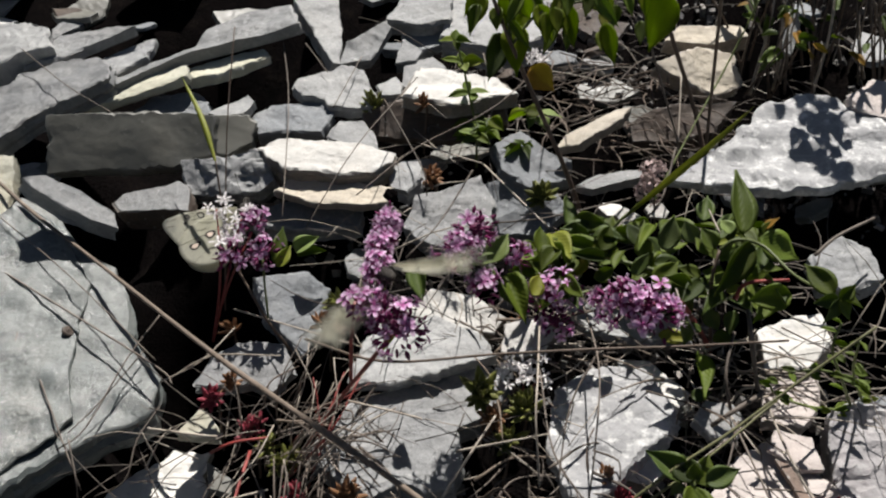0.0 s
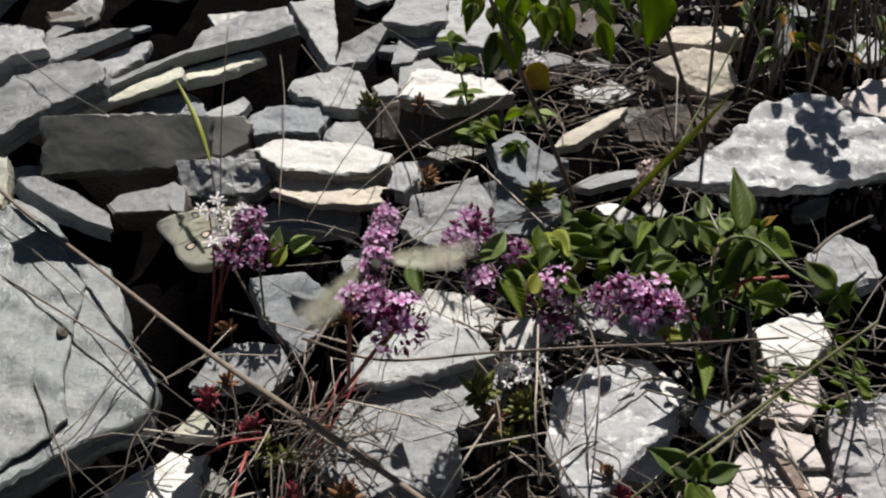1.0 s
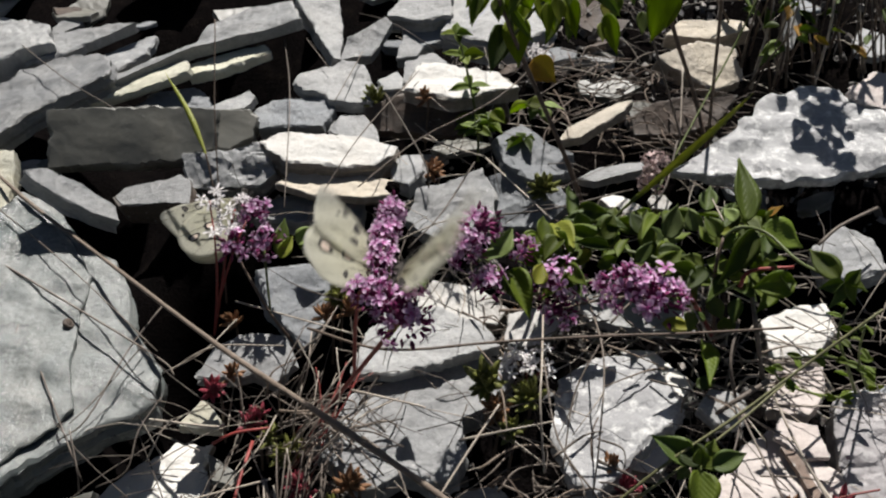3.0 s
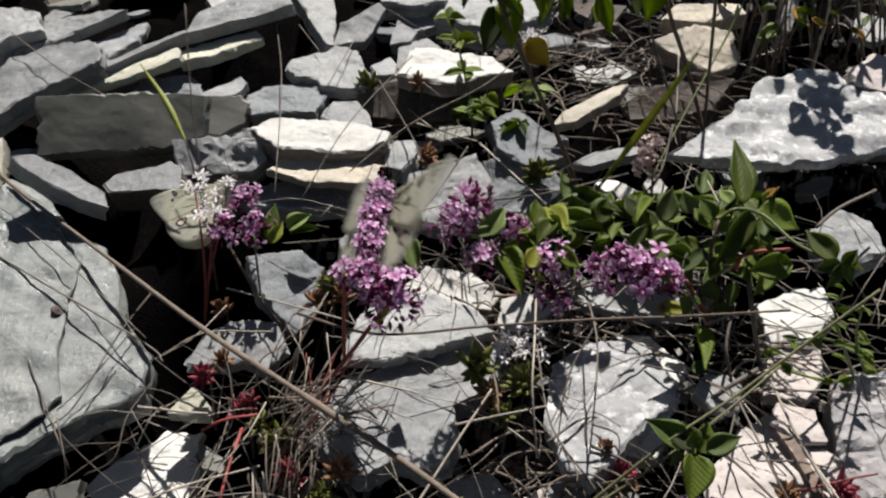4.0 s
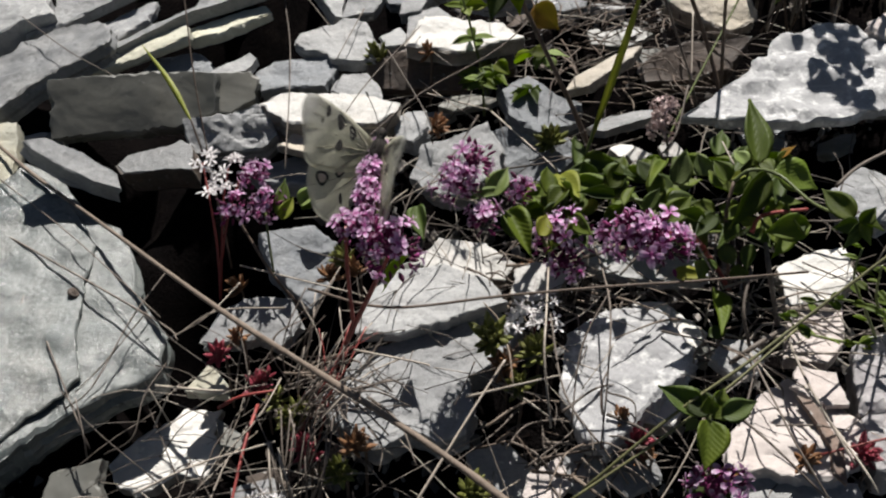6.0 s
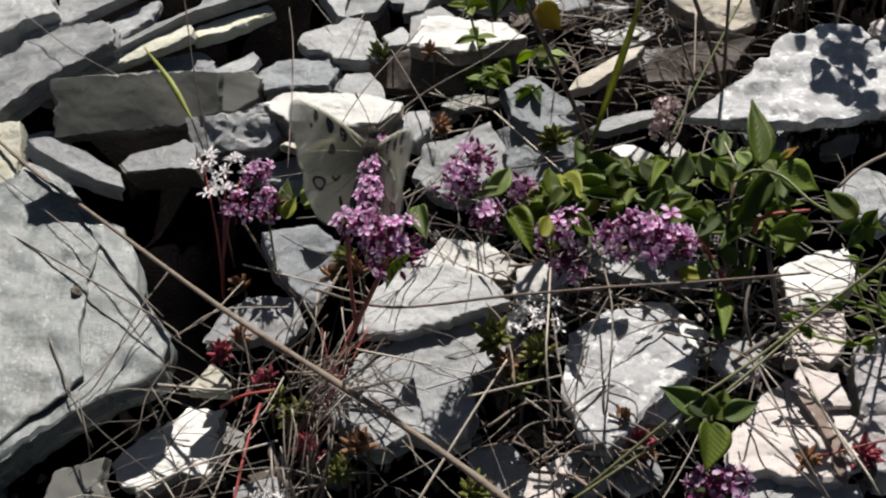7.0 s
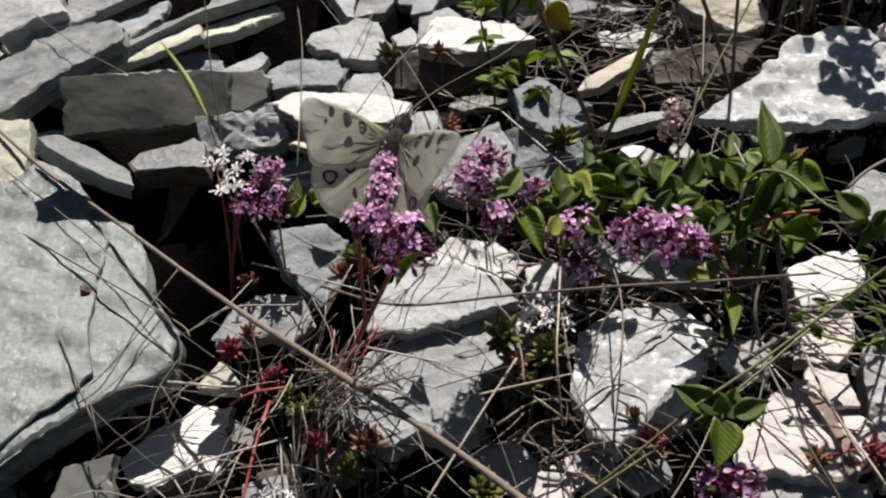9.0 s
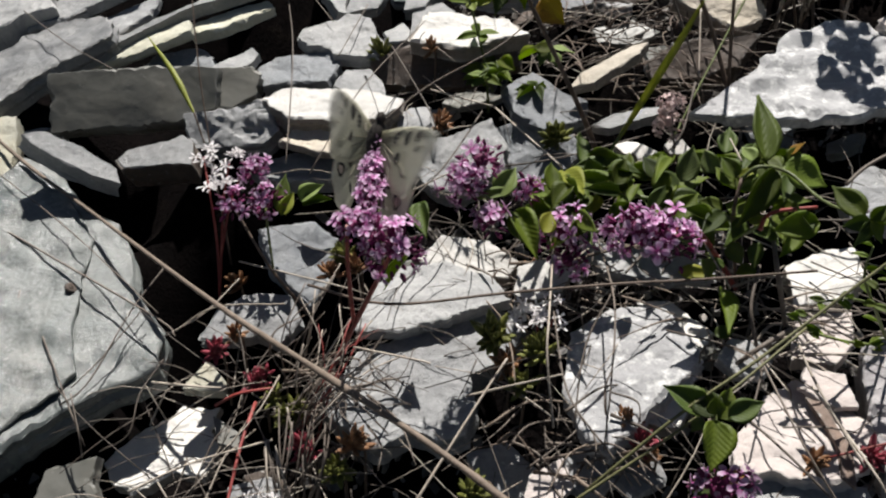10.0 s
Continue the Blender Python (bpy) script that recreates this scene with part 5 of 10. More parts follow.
flower_head(violet, (-0.0811, 0.3051, 0.1164), (0.0040, 0.0036, 0.0040), 26, 22)
flower_head(violet, (-0.0883, 0.2906, 0.1097), (0.0047, 0.0042, 0.0051), 24, 23, share=0.2)
leaf(violet, (-0.0696, 0.2869, 0.1080), (-0.0676, 0.3017, 0.1165), 0.0070, "leaf_lime", facing=(0.3, -0.8, 0.4))
leaf(violet, (-0.0685, 0.2852, 0.1078), (-0.0634, 0.2931, 0.1133), 0.0056, "leaf_lime")
leaf(violet, (-0.0642, 0.3038, 0.1010), (-0.0543, 0.3085, 0.1062), 0.0083, "leaf_pale")
leaf(violet, (-0.0637, 0.3036, 0.0990), (-0.0511, 0.3065, 0.1001), 0.0059, "leaf_lime")
shoot = plant("oregano_plant", (0.0867, 0.1753, 0.0640), "young oregano shoot with broad leaf whorl over a violet head", "plant", "oregano plants")
stalk("stem", under(shoot, [(0.0855, 0.1694, 0.0630), (0.0790, 0.1638, 0.0958), (0.0763, 0.1711, 0.1188)]), 0.00100, 0.00070, "stem_green", shoot)
flower_head(shoot, (0.0790, 0.1592, 0.0970), (0.0075, 0.0061, 0.0061), 60, 24)
leaf(shoot, (0.0742, 0.1711, 0.1167), (0.0630, 0.1787, 0.1215), 0.0085, "leaf_dark", facing=(0.3, -0.6, 0.7))
leaf(shoot, (0.0758, 0.1676, 0.1183), (0.0728, 0.1544, 0.1120), 0.0105, "leaf_green", facing=(0.1, -0.8, 0.6))
leaf(shoot, (0.0799, 0.1692, 0.1177), (0.0904, 0.1717, 0.1210), 0.0072, "leaf_dark", facing=(-0.2, -0.6, 0.8))
leaf(shoot, (0.0755, 0.1687, 0.1180), (0.0738, 0.1770, 0.1215), 0.0090, "leaf_dark", facing=(-0.3, -0.7, 0.6))
leaf(shoot, (0.0768, 0.1687, 0.1180), (0.0826, 0.1772, 0.1210), 0.0100, "leaf_green", facing=(0.4, -0.7, 0.6))
leaf(shoot, (0.0759, 0.1687, 0.1195), (0.0757, 0.1713, 0.1245), 0.0055, "leaf_green", facing=(0, -0.9, 0.4))
leaf(shoot, (0.0730, 0.1701, 0.1164), (0.0700, 0.1687, 0.1120), 0.0040, "leaf_dark", facing=(0, -0.7, 0.7))
leaf(shoot, (0.0780, 0.1639, 0.0957), (0.0699, 0.1615, 0.0929), 0.0069, "leaf_dark")
leaf(shoot, (0.0802, 0.1637, 0.0958), (0.0835, 0.1576, 0.0930), 0.0069, "leaf_dark")
leaf(shoot, (0.0797, 0.1628, 0.0976), (0.0879, 0.1656, 0.0965), 0.0052, "leaf_orange")
spike = plant("dried_flower", (0.0992, 0.3356, 0.0923), "faded pinkish flower spike on a dry stem", "plant")
stalk("stem", under(spike, [(0.0992, 0.3356, 0.0923), (0.0926, 0.3203, 0.1175)]), 0.00060, 0.00050, "stem_brown", spike)
flower_head(spike, (0.0914, 0.3271, 0.1193), (0.0036, 0.0036, 0.0050), 22, 31, petal="petal_dry", bract="petal_dry", size=0.0040, share=0.8)
flower_head(spike, (0.0916, 0.3278, 0.1270), (0.0030, 0.0030, 0.0032), 16, 32, petal="petal_dry", bract="petal_dry", size=0.0036, share=0.8)
tall = plant("leafy_shoot", (0.0674, 0.3490, 0.0868), "tall leafy shoot with hanging oval leaves, backlit", "plant")
stalk("stem", under(tall, [(0.0674, 0.3490, 0.0868), (0.0569, 0.3492, 0.1143), (0.0392, 0.3549, 0.1523), (0.0297, 0.3583, 0.1724), (0.0196, 0.3633, 0.1957)]), 0.00140, 0.00090, "stem_brown", tall)
stalk("stem", under(tall, [(0.0297, 0.3583, 0.1724), (0.0426, 0.3630, 0.1858), (0.0688, 0.3577, 0.1943)]), 0.00080, 0.00050, "stem_green", tall)
stalk("stem", under(tall, [(0.0297, 0.3583, 0.1724), (0.0282, 0.3643, 0.1853), (0.0316, 0.3676, 0.1940)]), 0.00080, 0.00050, "stem_green", tall)
stalk("stem", under(tall, [(0.0688, 0.3577, 0.1943), (0.0856, 0.3548, 0.1967)]), 0.00060, 0.00040, "stem_green", tall)
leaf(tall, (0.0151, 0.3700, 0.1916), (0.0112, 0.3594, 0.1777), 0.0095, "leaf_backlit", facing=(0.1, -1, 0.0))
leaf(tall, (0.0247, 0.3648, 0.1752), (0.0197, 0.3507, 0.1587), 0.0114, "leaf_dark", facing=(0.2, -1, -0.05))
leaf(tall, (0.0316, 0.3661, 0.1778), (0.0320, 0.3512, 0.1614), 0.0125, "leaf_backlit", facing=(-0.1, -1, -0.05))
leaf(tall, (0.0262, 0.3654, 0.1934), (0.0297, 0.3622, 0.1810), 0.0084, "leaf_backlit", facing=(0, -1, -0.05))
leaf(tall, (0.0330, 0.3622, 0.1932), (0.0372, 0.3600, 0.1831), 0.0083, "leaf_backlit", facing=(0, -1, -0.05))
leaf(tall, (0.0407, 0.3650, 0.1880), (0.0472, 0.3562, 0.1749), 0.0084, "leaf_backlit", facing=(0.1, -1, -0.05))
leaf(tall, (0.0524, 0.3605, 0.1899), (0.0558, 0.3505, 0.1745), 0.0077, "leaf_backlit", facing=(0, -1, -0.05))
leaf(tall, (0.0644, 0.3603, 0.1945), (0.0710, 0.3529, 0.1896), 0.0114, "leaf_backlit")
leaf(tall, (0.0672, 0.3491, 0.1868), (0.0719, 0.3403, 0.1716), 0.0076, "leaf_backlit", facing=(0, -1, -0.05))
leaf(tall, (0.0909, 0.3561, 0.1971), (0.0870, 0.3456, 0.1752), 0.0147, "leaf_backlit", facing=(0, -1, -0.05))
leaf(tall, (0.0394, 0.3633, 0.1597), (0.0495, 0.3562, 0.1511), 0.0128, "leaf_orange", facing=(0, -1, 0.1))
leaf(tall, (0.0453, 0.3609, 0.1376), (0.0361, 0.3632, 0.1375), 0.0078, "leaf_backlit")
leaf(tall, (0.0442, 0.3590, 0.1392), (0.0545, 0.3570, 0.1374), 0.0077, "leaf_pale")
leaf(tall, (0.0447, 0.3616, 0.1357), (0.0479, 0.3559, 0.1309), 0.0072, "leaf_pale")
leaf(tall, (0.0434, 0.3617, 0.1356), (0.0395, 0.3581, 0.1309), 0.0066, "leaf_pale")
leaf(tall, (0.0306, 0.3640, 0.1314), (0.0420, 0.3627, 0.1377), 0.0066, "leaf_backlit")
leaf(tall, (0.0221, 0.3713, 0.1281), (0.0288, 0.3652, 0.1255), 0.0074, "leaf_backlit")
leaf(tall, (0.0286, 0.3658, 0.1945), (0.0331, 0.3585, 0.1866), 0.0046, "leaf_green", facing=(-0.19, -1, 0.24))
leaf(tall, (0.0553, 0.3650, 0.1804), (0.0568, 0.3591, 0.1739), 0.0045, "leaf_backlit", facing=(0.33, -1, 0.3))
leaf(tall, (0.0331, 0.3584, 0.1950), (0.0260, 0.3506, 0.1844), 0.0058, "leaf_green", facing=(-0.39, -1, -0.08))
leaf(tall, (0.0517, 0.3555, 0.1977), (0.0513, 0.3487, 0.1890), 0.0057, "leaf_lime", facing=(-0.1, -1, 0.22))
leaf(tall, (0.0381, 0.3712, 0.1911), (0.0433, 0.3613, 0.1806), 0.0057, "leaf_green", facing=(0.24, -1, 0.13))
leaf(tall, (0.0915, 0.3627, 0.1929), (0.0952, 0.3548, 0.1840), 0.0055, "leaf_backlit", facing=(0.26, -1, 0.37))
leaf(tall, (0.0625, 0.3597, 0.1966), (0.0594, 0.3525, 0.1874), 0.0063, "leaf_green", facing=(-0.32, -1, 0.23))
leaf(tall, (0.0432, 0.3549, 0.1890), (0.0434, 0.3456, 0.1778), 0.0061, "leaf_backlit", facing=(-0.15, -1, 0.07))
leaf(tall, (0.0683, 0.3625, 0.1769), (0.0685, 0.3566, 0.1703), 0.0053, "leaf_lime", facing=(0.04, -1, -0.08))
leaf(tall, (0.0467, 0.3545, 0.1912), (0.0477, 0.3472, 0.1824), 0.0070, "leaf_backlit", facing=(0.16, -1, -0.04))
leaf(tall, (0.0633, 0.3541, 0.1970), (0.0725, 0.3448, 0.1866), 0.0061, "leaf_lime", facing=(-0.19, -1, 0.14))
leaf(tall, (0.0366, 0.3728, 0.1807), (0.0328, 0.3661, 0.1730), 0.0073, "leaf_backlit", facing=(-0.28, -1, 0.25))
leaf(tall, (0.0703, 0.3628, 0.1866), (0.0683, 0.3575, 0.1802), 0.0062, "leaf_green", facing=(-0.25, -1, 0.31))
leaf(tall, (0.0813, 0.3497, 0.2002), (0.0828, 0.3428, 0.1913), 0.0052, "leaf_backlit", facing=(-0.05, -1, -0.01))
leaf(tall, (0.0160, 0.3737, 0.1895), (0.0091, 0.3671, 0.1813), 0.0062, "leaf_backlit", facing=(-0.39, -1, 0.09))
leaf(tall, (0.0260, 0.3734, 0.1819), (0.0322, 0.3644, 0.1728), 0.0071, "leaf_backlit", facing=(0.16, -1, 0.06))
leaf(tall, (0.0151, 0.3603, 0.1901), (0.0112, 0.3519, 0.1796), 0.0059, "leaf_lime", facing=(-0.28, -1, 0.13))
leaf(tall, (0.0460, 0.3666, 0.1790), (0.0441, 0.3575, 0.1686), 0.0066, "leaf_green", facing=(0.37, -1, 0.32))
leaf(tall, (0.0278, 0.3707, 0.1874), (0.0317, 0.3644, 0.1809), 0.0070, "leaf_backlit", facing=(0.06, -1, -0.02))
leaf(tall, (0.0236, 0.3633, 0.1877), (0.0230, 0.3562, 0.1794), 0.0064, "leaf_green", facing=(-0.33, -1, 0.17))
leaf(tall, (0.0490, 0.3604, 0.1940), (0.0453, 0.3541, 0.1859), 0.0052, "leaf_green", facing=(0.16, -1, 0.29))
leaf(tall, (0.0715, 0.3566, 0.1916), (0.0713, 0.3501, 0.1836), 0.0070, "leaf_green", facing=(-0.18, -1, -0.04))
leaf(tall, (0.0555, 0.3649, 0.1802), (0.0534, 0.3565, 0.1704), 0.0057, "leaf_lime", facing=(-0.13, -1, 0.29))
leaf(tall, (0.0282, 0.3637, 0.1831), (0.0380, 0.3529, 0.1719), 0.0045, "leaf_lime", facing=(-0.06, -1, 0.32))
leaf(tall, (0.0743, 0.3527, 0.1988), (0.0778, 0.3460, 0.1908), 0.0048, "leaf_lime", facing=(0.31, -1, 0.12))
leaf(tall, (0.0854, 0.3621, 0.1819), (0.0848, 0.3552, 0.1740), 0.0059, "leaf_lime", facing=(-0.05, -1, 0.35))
sprout = plant("leafy_sprout", (0.0195, 0.3986, 0.0964), "pale green sprout with small paired leaves", "plant")
stalk("stem", under(sprout, [(0.0195, 0.3986, 0.0964), (0.0146, 0.3980, 0.1200), (0.0101, 0.4012, 0.1403), (0.0060, 0.4031, 0.1544)]), 0.00080, 0.00050, "stem_green", sprout)
leaf(sprout, (0.0060, 0.4021, 0.1542), (0.0139, 0.3996, 0.1547), 0.0047, "leaf_lime")
leaf(sprout, (0.0060, 0.4021, 0.1542), (0.0070, 0.3962, 0.1513), 0.0043, "leaf_green")
leaf(sprout, (0.0060, 0.4021, 0.1542), (-0.0023, 0.4069, 0.1518), 0.0056, "leaf_green")
leaf(sprout, (0.0060, 0.4021, 0.1542), (0.0063, 0.4072, 0.1579), 0.0057, "leaf_lime")
leaf(sprout, (0.0095, 0.4029, 0.1425), (0.0207, 0.4058, 0.1414), 0.0065, "leaf_green")
leaf(sprout, (0.0095, 0.4029, 0.1425), (0.0114, 0.3959, 0.1407), 0.0058, "leaf_lime")
leaf(sprout, (0.0095, 0.4029, 0.1425), (-0.0010, 0.4099, 0.1407), 0.0047, "leaf_green")
leaf(sprout, (0.0095, 0.4029, 0.1425), (0.0085, 0.4065, 0.1470), 0.0056, "leaf_lime")
leaf(sprout, (0.0131, 0.4010, 0.1264), (0.0237, 0.4010, 0.1270), 0.0061, "leaf_lime")
leaf(sprout, (0.0131, 0.4010, 0.1264), (0.0144, 0.3903, 0.1262), 0.0063, "leaf_lime")
leaf(sprout, (0.0131, 0.4010, 0.1264), (0.0017, 0.3949, 0.1271), 0.0054, "leaf_lime")
leaf(sprout, (0.0131, 0.4010, 0.1264), (0.0115, 0.4098, 0.1292), 0.0049, "leaf_lime")
leaf(sprout, (0.0167, 0.3959, 0.1098), (0.0289, 0.3950, 0.1113), 0.0079, "leaf_lime")
leaf(sprout, (0.0167, 0.3959, 0.1098), (0.0148, 0.3872, 0.1057), 0.0070, "leaf_lime")
leaf(sprout, (0.0167, 0.3959, 0.1098), (0.0037, 0.4002, 0.1074), 0.0063, "leaf_green")
leaf(sprout, (0.0167, 0.3959, 0.1098), (0.0208, 0.4082, 0.1117), 0.0066, "leaf_green")
herb = plant("leafy_sprout", (0.0142, 0.3849, 0.0959), "low leafy herb at the edge of brown rock", "plant")
stalk("stem", under(herb, [(0.0169, 0.3803, 0.0953), (0.0164, 0.3761, 0.1166)]), 0.00080, 0.00050, "stem_green", herb)
leaf(herb, (0.0164, 0.3761, 0.1166), (0.0257, 0.3757, 0.1156), 0.0051, "leaf_green")
leaf(herb, (0.0164, 0.3761, 0.1166), (0.0228, 0.3666, 0.1174), 0.0052, "leaf_green")
leaf(herb, (0.0164, 0.3761, 0.1166), (0.0087, 0.3722, 0.1142), 0.0045, "leaf_dark")
leaf(herb, (0.0164, 0.3761, 0.1166), (0.0070, 0.3786, 0.1175), 0.0066, "leaf_lime")
leaf(herb, (0.0164, 0.3761, 0.1166), (0.0139, 0.3901, 0.1167), 0.0069, "leaf_dark")
leaf(herb, (0.0164, 0.3761, 0.1166), (0.0224, 0.3764, 0.1200), 0.0052, "leaf_lime")
leaf(herb, (0.0116, 0.3823, 0.1133), (0.0226, 0.3767, 0.1167), 0.0045, "leaf_dark")
leaf(herb, (0.0116, 0.3823, 0.1133), (0.0160, 0.3768, 0.1120), 0.0053, "leaf_lime")
leaf(herb, (0.0116, 0.3823, 0.1133), (0.0062, 0.3797, 0.1106), 0.0050, "leaf_dark")
leaf(herb, (0.0116, 0.3823, 0.1133), (0.0044, 0.3802, 0.1135), 0.0050, "leaf_green")
leaf(herb, (0.0116, 0.3823, 0.1133), (0.0072, 0.3854, 0.1161), 0.0059, "leaf_green")
leaf(herb, (0.0116, 0.3823, 0.1133), (0.0171, 0.3866, 0.1163), 0.0056, "leaf_lime")
leaf(herb, (0.0213, 0.3826, 0.1159), (0.0302, 0.3835, 0.1171), 0.0044, "leaf_lime")
leaf(herb, (0.0213, 0.3826, 0.1159), (0.0280, 0.3701, 0.1167), 0.0049, "leaf_green")
leaf(herb, (0.0213, 0.3826, 0.1159), (0.0143, 0.3716, 0.1187), 0.0056, "leaf_lime")
leaf(herb, (0.0213, 0.3826, 0.1159), (0.0127, 0.3757, 0.1183), 0.0047, "leaf_dark")
leaf(herb, (0.0213, 0.3826, 0.1159), (0.0144, 0.3841, 0.1196), 0.0057, "leaf_green")
leaf(herb, (0.0213, 0.3826, 0.1159), (0.0247, 0.3930, 0.1177), 0.0045, "leaf_dark")
leaf(herb, (0.0386, 0.3759, 0.1097), (0.0461, 0.3763, 0.1079), 0.0064, "leaf_green")
leaf(herb, (0.0386, 0.3759, 0.1097), (0.0419, 0.3642, 0.1104), 0.0051, "leaf_dark")
leaf(herb, (0.0386, 0.3759, 0.1097), (0.0294, 0.3668, 0.1107), 0.0051, "leaf_lime")
leaf(herb, (0.0386, 0.3759, 0.1097), (0.0289, 0.3724, 0.1117), 0.0055, "leaf_dark")
leaf(herb, (0.0386, 0.3759, 0.1097), (0.0353, 0.3794, 0.1127), 0.0059, "leaf_dark")
leaf(herb, (0.0386, 0.3759, 0.1097), (0.0446, 0.3835, 0.1095), 0.0069, "leaf_dark")
vetch = plant("vetch_plant", (0.1565, 0.2278, 0.0779), "yellow-green trailing herb with small paired leaflets", "plant")
stalk("stem", under(vetch, [(0.1584, 0.2277, 0.0779), (0.1402, 0.2175, 0.1114), (0.1305, 0.2138, 0.1303), (0.1312, 0.2156, 0.1407)]), 0.00060, 0.00035, "stem_green", vetch)
leaf(vetch, (0.1584, 0.2277, 0.0779), (0.1631, 0.2282, 0.0791), 0.0028, "leaf_lime", "narrow")
leaf(vetch, (0.1584, 0.2277, 0.0779), (0.1564, 0.2329, 0.0779), 0.0029, "leaf_lime", "narrow")
leaf(vetch, (0.1516, 0.2243, 0.0906), (0.1426, 0.2197, 0.0935), 0.0026, "leaf_lime", "narrow")
leaf(vetch, (0.1516, 0.2243, 0.0906), (0.1564, 0.2218, 0.0900), 0.0023, "leaf_lime", "narrow")
leaf(vetch, (0.1447, 0.2204, 0.1031), (0.1383, 0.2211, 0.1056), 0.0022, "leaf_lime", "narrow")
leaf(vetch, (0.1389, 0.2171, 0.1138), (0.1439, 0.2141, 0.1138), 0.0028, "leaf_lime", "narrow")
leaf(vetch, (0.1353, 0.2158, 0.1209), (0.1327, 0.2194, 0.1223), 0.0028, "leaf_lime", "narrow")
leaf(vetch, (0.1317, 0.2144, 0.1280), (0.1335, 0.2089, 0.1287), 0.0029, "leaf_green", "narrow")
leaf(vetch, (0.1307, 0.2143, 0.1329), (0.1339, 0.2088, 0.1354), 0.0023, "leaf_green", "narrow")
leaf(vetch, (0.1309, 0.2150, 0.1368), (0.1264, 0.2183, 0.1361), 0.0018, "leaf_lime", "narrow")
leaf(vetch, (0.1312, 0.2156, 0.1407), (0.1283, 0.2175, 0.1408), 0.0025, "leaf_lime", "narrow")
stalk("stem", under(vetch, [(0.1594, 0.2309, 0.0865), (0.1388, 0.2114, 0.1224), (0.1338, 0.2066, 0.1413)]), 0.00060, 0.00035, "stem_green", vetch)
leaf(vetch, (0.1594, 0.2309, 0.0865), (0.1638, 0.2284, 0.0902), 0.0025, "leaf_lime", "narrow")
leaf(vetch, (0.1594, 0.2309, 0.0865), (0.1607, 0.2250, 0.0867), 0.0029, "leaf_lime", "narrow")
leaf(vetch, (0.1543, 0.2263, 0.0955), (0.1596, 0.2309, 0.0946), 0.0023, "leaf_lime", "narrow")
leaf(vetch, (0.1543, 0.2263, 0.0955), (0.1564, 0.2218, 0.0969), 0.0027, "leaf_green", "narrow")
leaf(vetch, (0.1491, 0.2216, 0.1045), (0.1532, 0.2214, 0.1068), 0.0022, "leaf_lime", "narrow")
leaf(vetch, (0.1491, 0.2216, 0.1045), (0.1510, 0.2157, 0.1059), 0.0027, "leaf_green", "narrow")
leaf(vetch, (0.1440, 0.2166, 0.1135), (0.1465, 0.2109, 0.1147), 0.0026, "leaf_lime", "narrow")
leaf(vetch, (0.1388, 0.2114, 0.1224), (0.1432, 0.2099, 0.1221), 0.0029, "leaf_lime", "narrow")
leaf(vetch, (0.1376, 0.2103, 0.1271), (0.1386, 0.2057, 0.1266), 0.0023, "leaf_lime", "narrow")
leaf(vetch, (0.1364, 0.2092, 0.1319), (0.1334, 0.2117, 0.1307), 0.0026, "leaf_green", "narrow")
leaf(vetch, (0.1351, 0.2079, 0.1366), (0.1338, 0.2118, 0.1357), 0.0025, "leaf_lime", "narrow")
leaf(vetch, (0.1338, 0.2066, 0.1413), (0.1331, 0.2002, 0.1427), 0.0025, "leaf_green", "narrow")
stalk("stem", under(vetch, [(0.1560, 0.2295, 0.0821), (0.1306, 0.2151, 0.1006), (0.1181, 0.2156, 0.1060), (0.1145, 0.2194, 0.1104)]), 0.00060, 0.00035, "stem_green", vetch)
leaf(vetch, (0.1560, 0.2295, 0.0821), (0.1605, 0.2289, 0.0854), 0.0033, "leaf_lime", "narrow")
leaf(vetch, (0.1560, 0.2295, 0.0821), (0.1524, 0.2318, 0.0850), 0.0033, "leaf_lime", "narrow")
leaf(vetch, (0.1462, 0.2242, 0.0890), (0.1511, 0.2280, 0.0886), 0.0023, "leaf_green", "narrow")
leaf(vetch, (0.1462, 0.2242, 0.0890), (0.1486, 0.2194, 0.0904), 0.0025, "leaf_lime", "narrow")
leaf(vetch, (0.1368, 0.2188, 0.0959), (0.1394, 0.2150, 0.0977), 0.0027, "leaf_green", "narrow")
leaf(vetch, (0.1290, 0.2152, 0.1012), (0.1312, 0.2103, 0.1031), 0.0028, "leaf_lime", "narrow")
leaf(vetch, (0.1243, 0.2154, 0.1033), (0.1218, 0.2188, 0.1024), 0.0022, "leaf_lime", "narrow")
leaf(vetch, (0.1196, 0.2155, 0.1053), (0.1207, 0.2108, 0.1057), 0.0030, "leaf_lime", "narrow")
leaf(vetch, (0.1172, 0.2165, 0.1071), (0.1223, 0.2138, 0.1066), 0.0022, "leaf_lime", "narrow")
leaf(vetch, (0.1158, 0.2180, 0.1088), (0.1114, 0.2175, 0.1110), 0.0029, "leaf_lime", "narrow")
leaf(vetch, (0.1145, 0.2194, 0.1104), (0.1183, 0.2177, 0.1098), 0.0027, "leaf_lime", "narrow")
stalk("stem", under(vetch, [(0.1445, 0.2154, 0.1133), (0.1283, 0.2122, 0.1220), (0.1175, 0.2119, 0.1214)]), 0.00060, 0.00035, "stem_green", vetch)
leaf(vetch, (0.1445, 0.2154, 0.1133), (0.1393, 0.2151, 0.1156), 0.0020, "leaf_lime", "narrow")
leaf(vetch, (0.1404, 0.2146, 0.1155), (0.1433, 0.2102, 0.1153), 0.0021, "leaf_lime", "narrow")
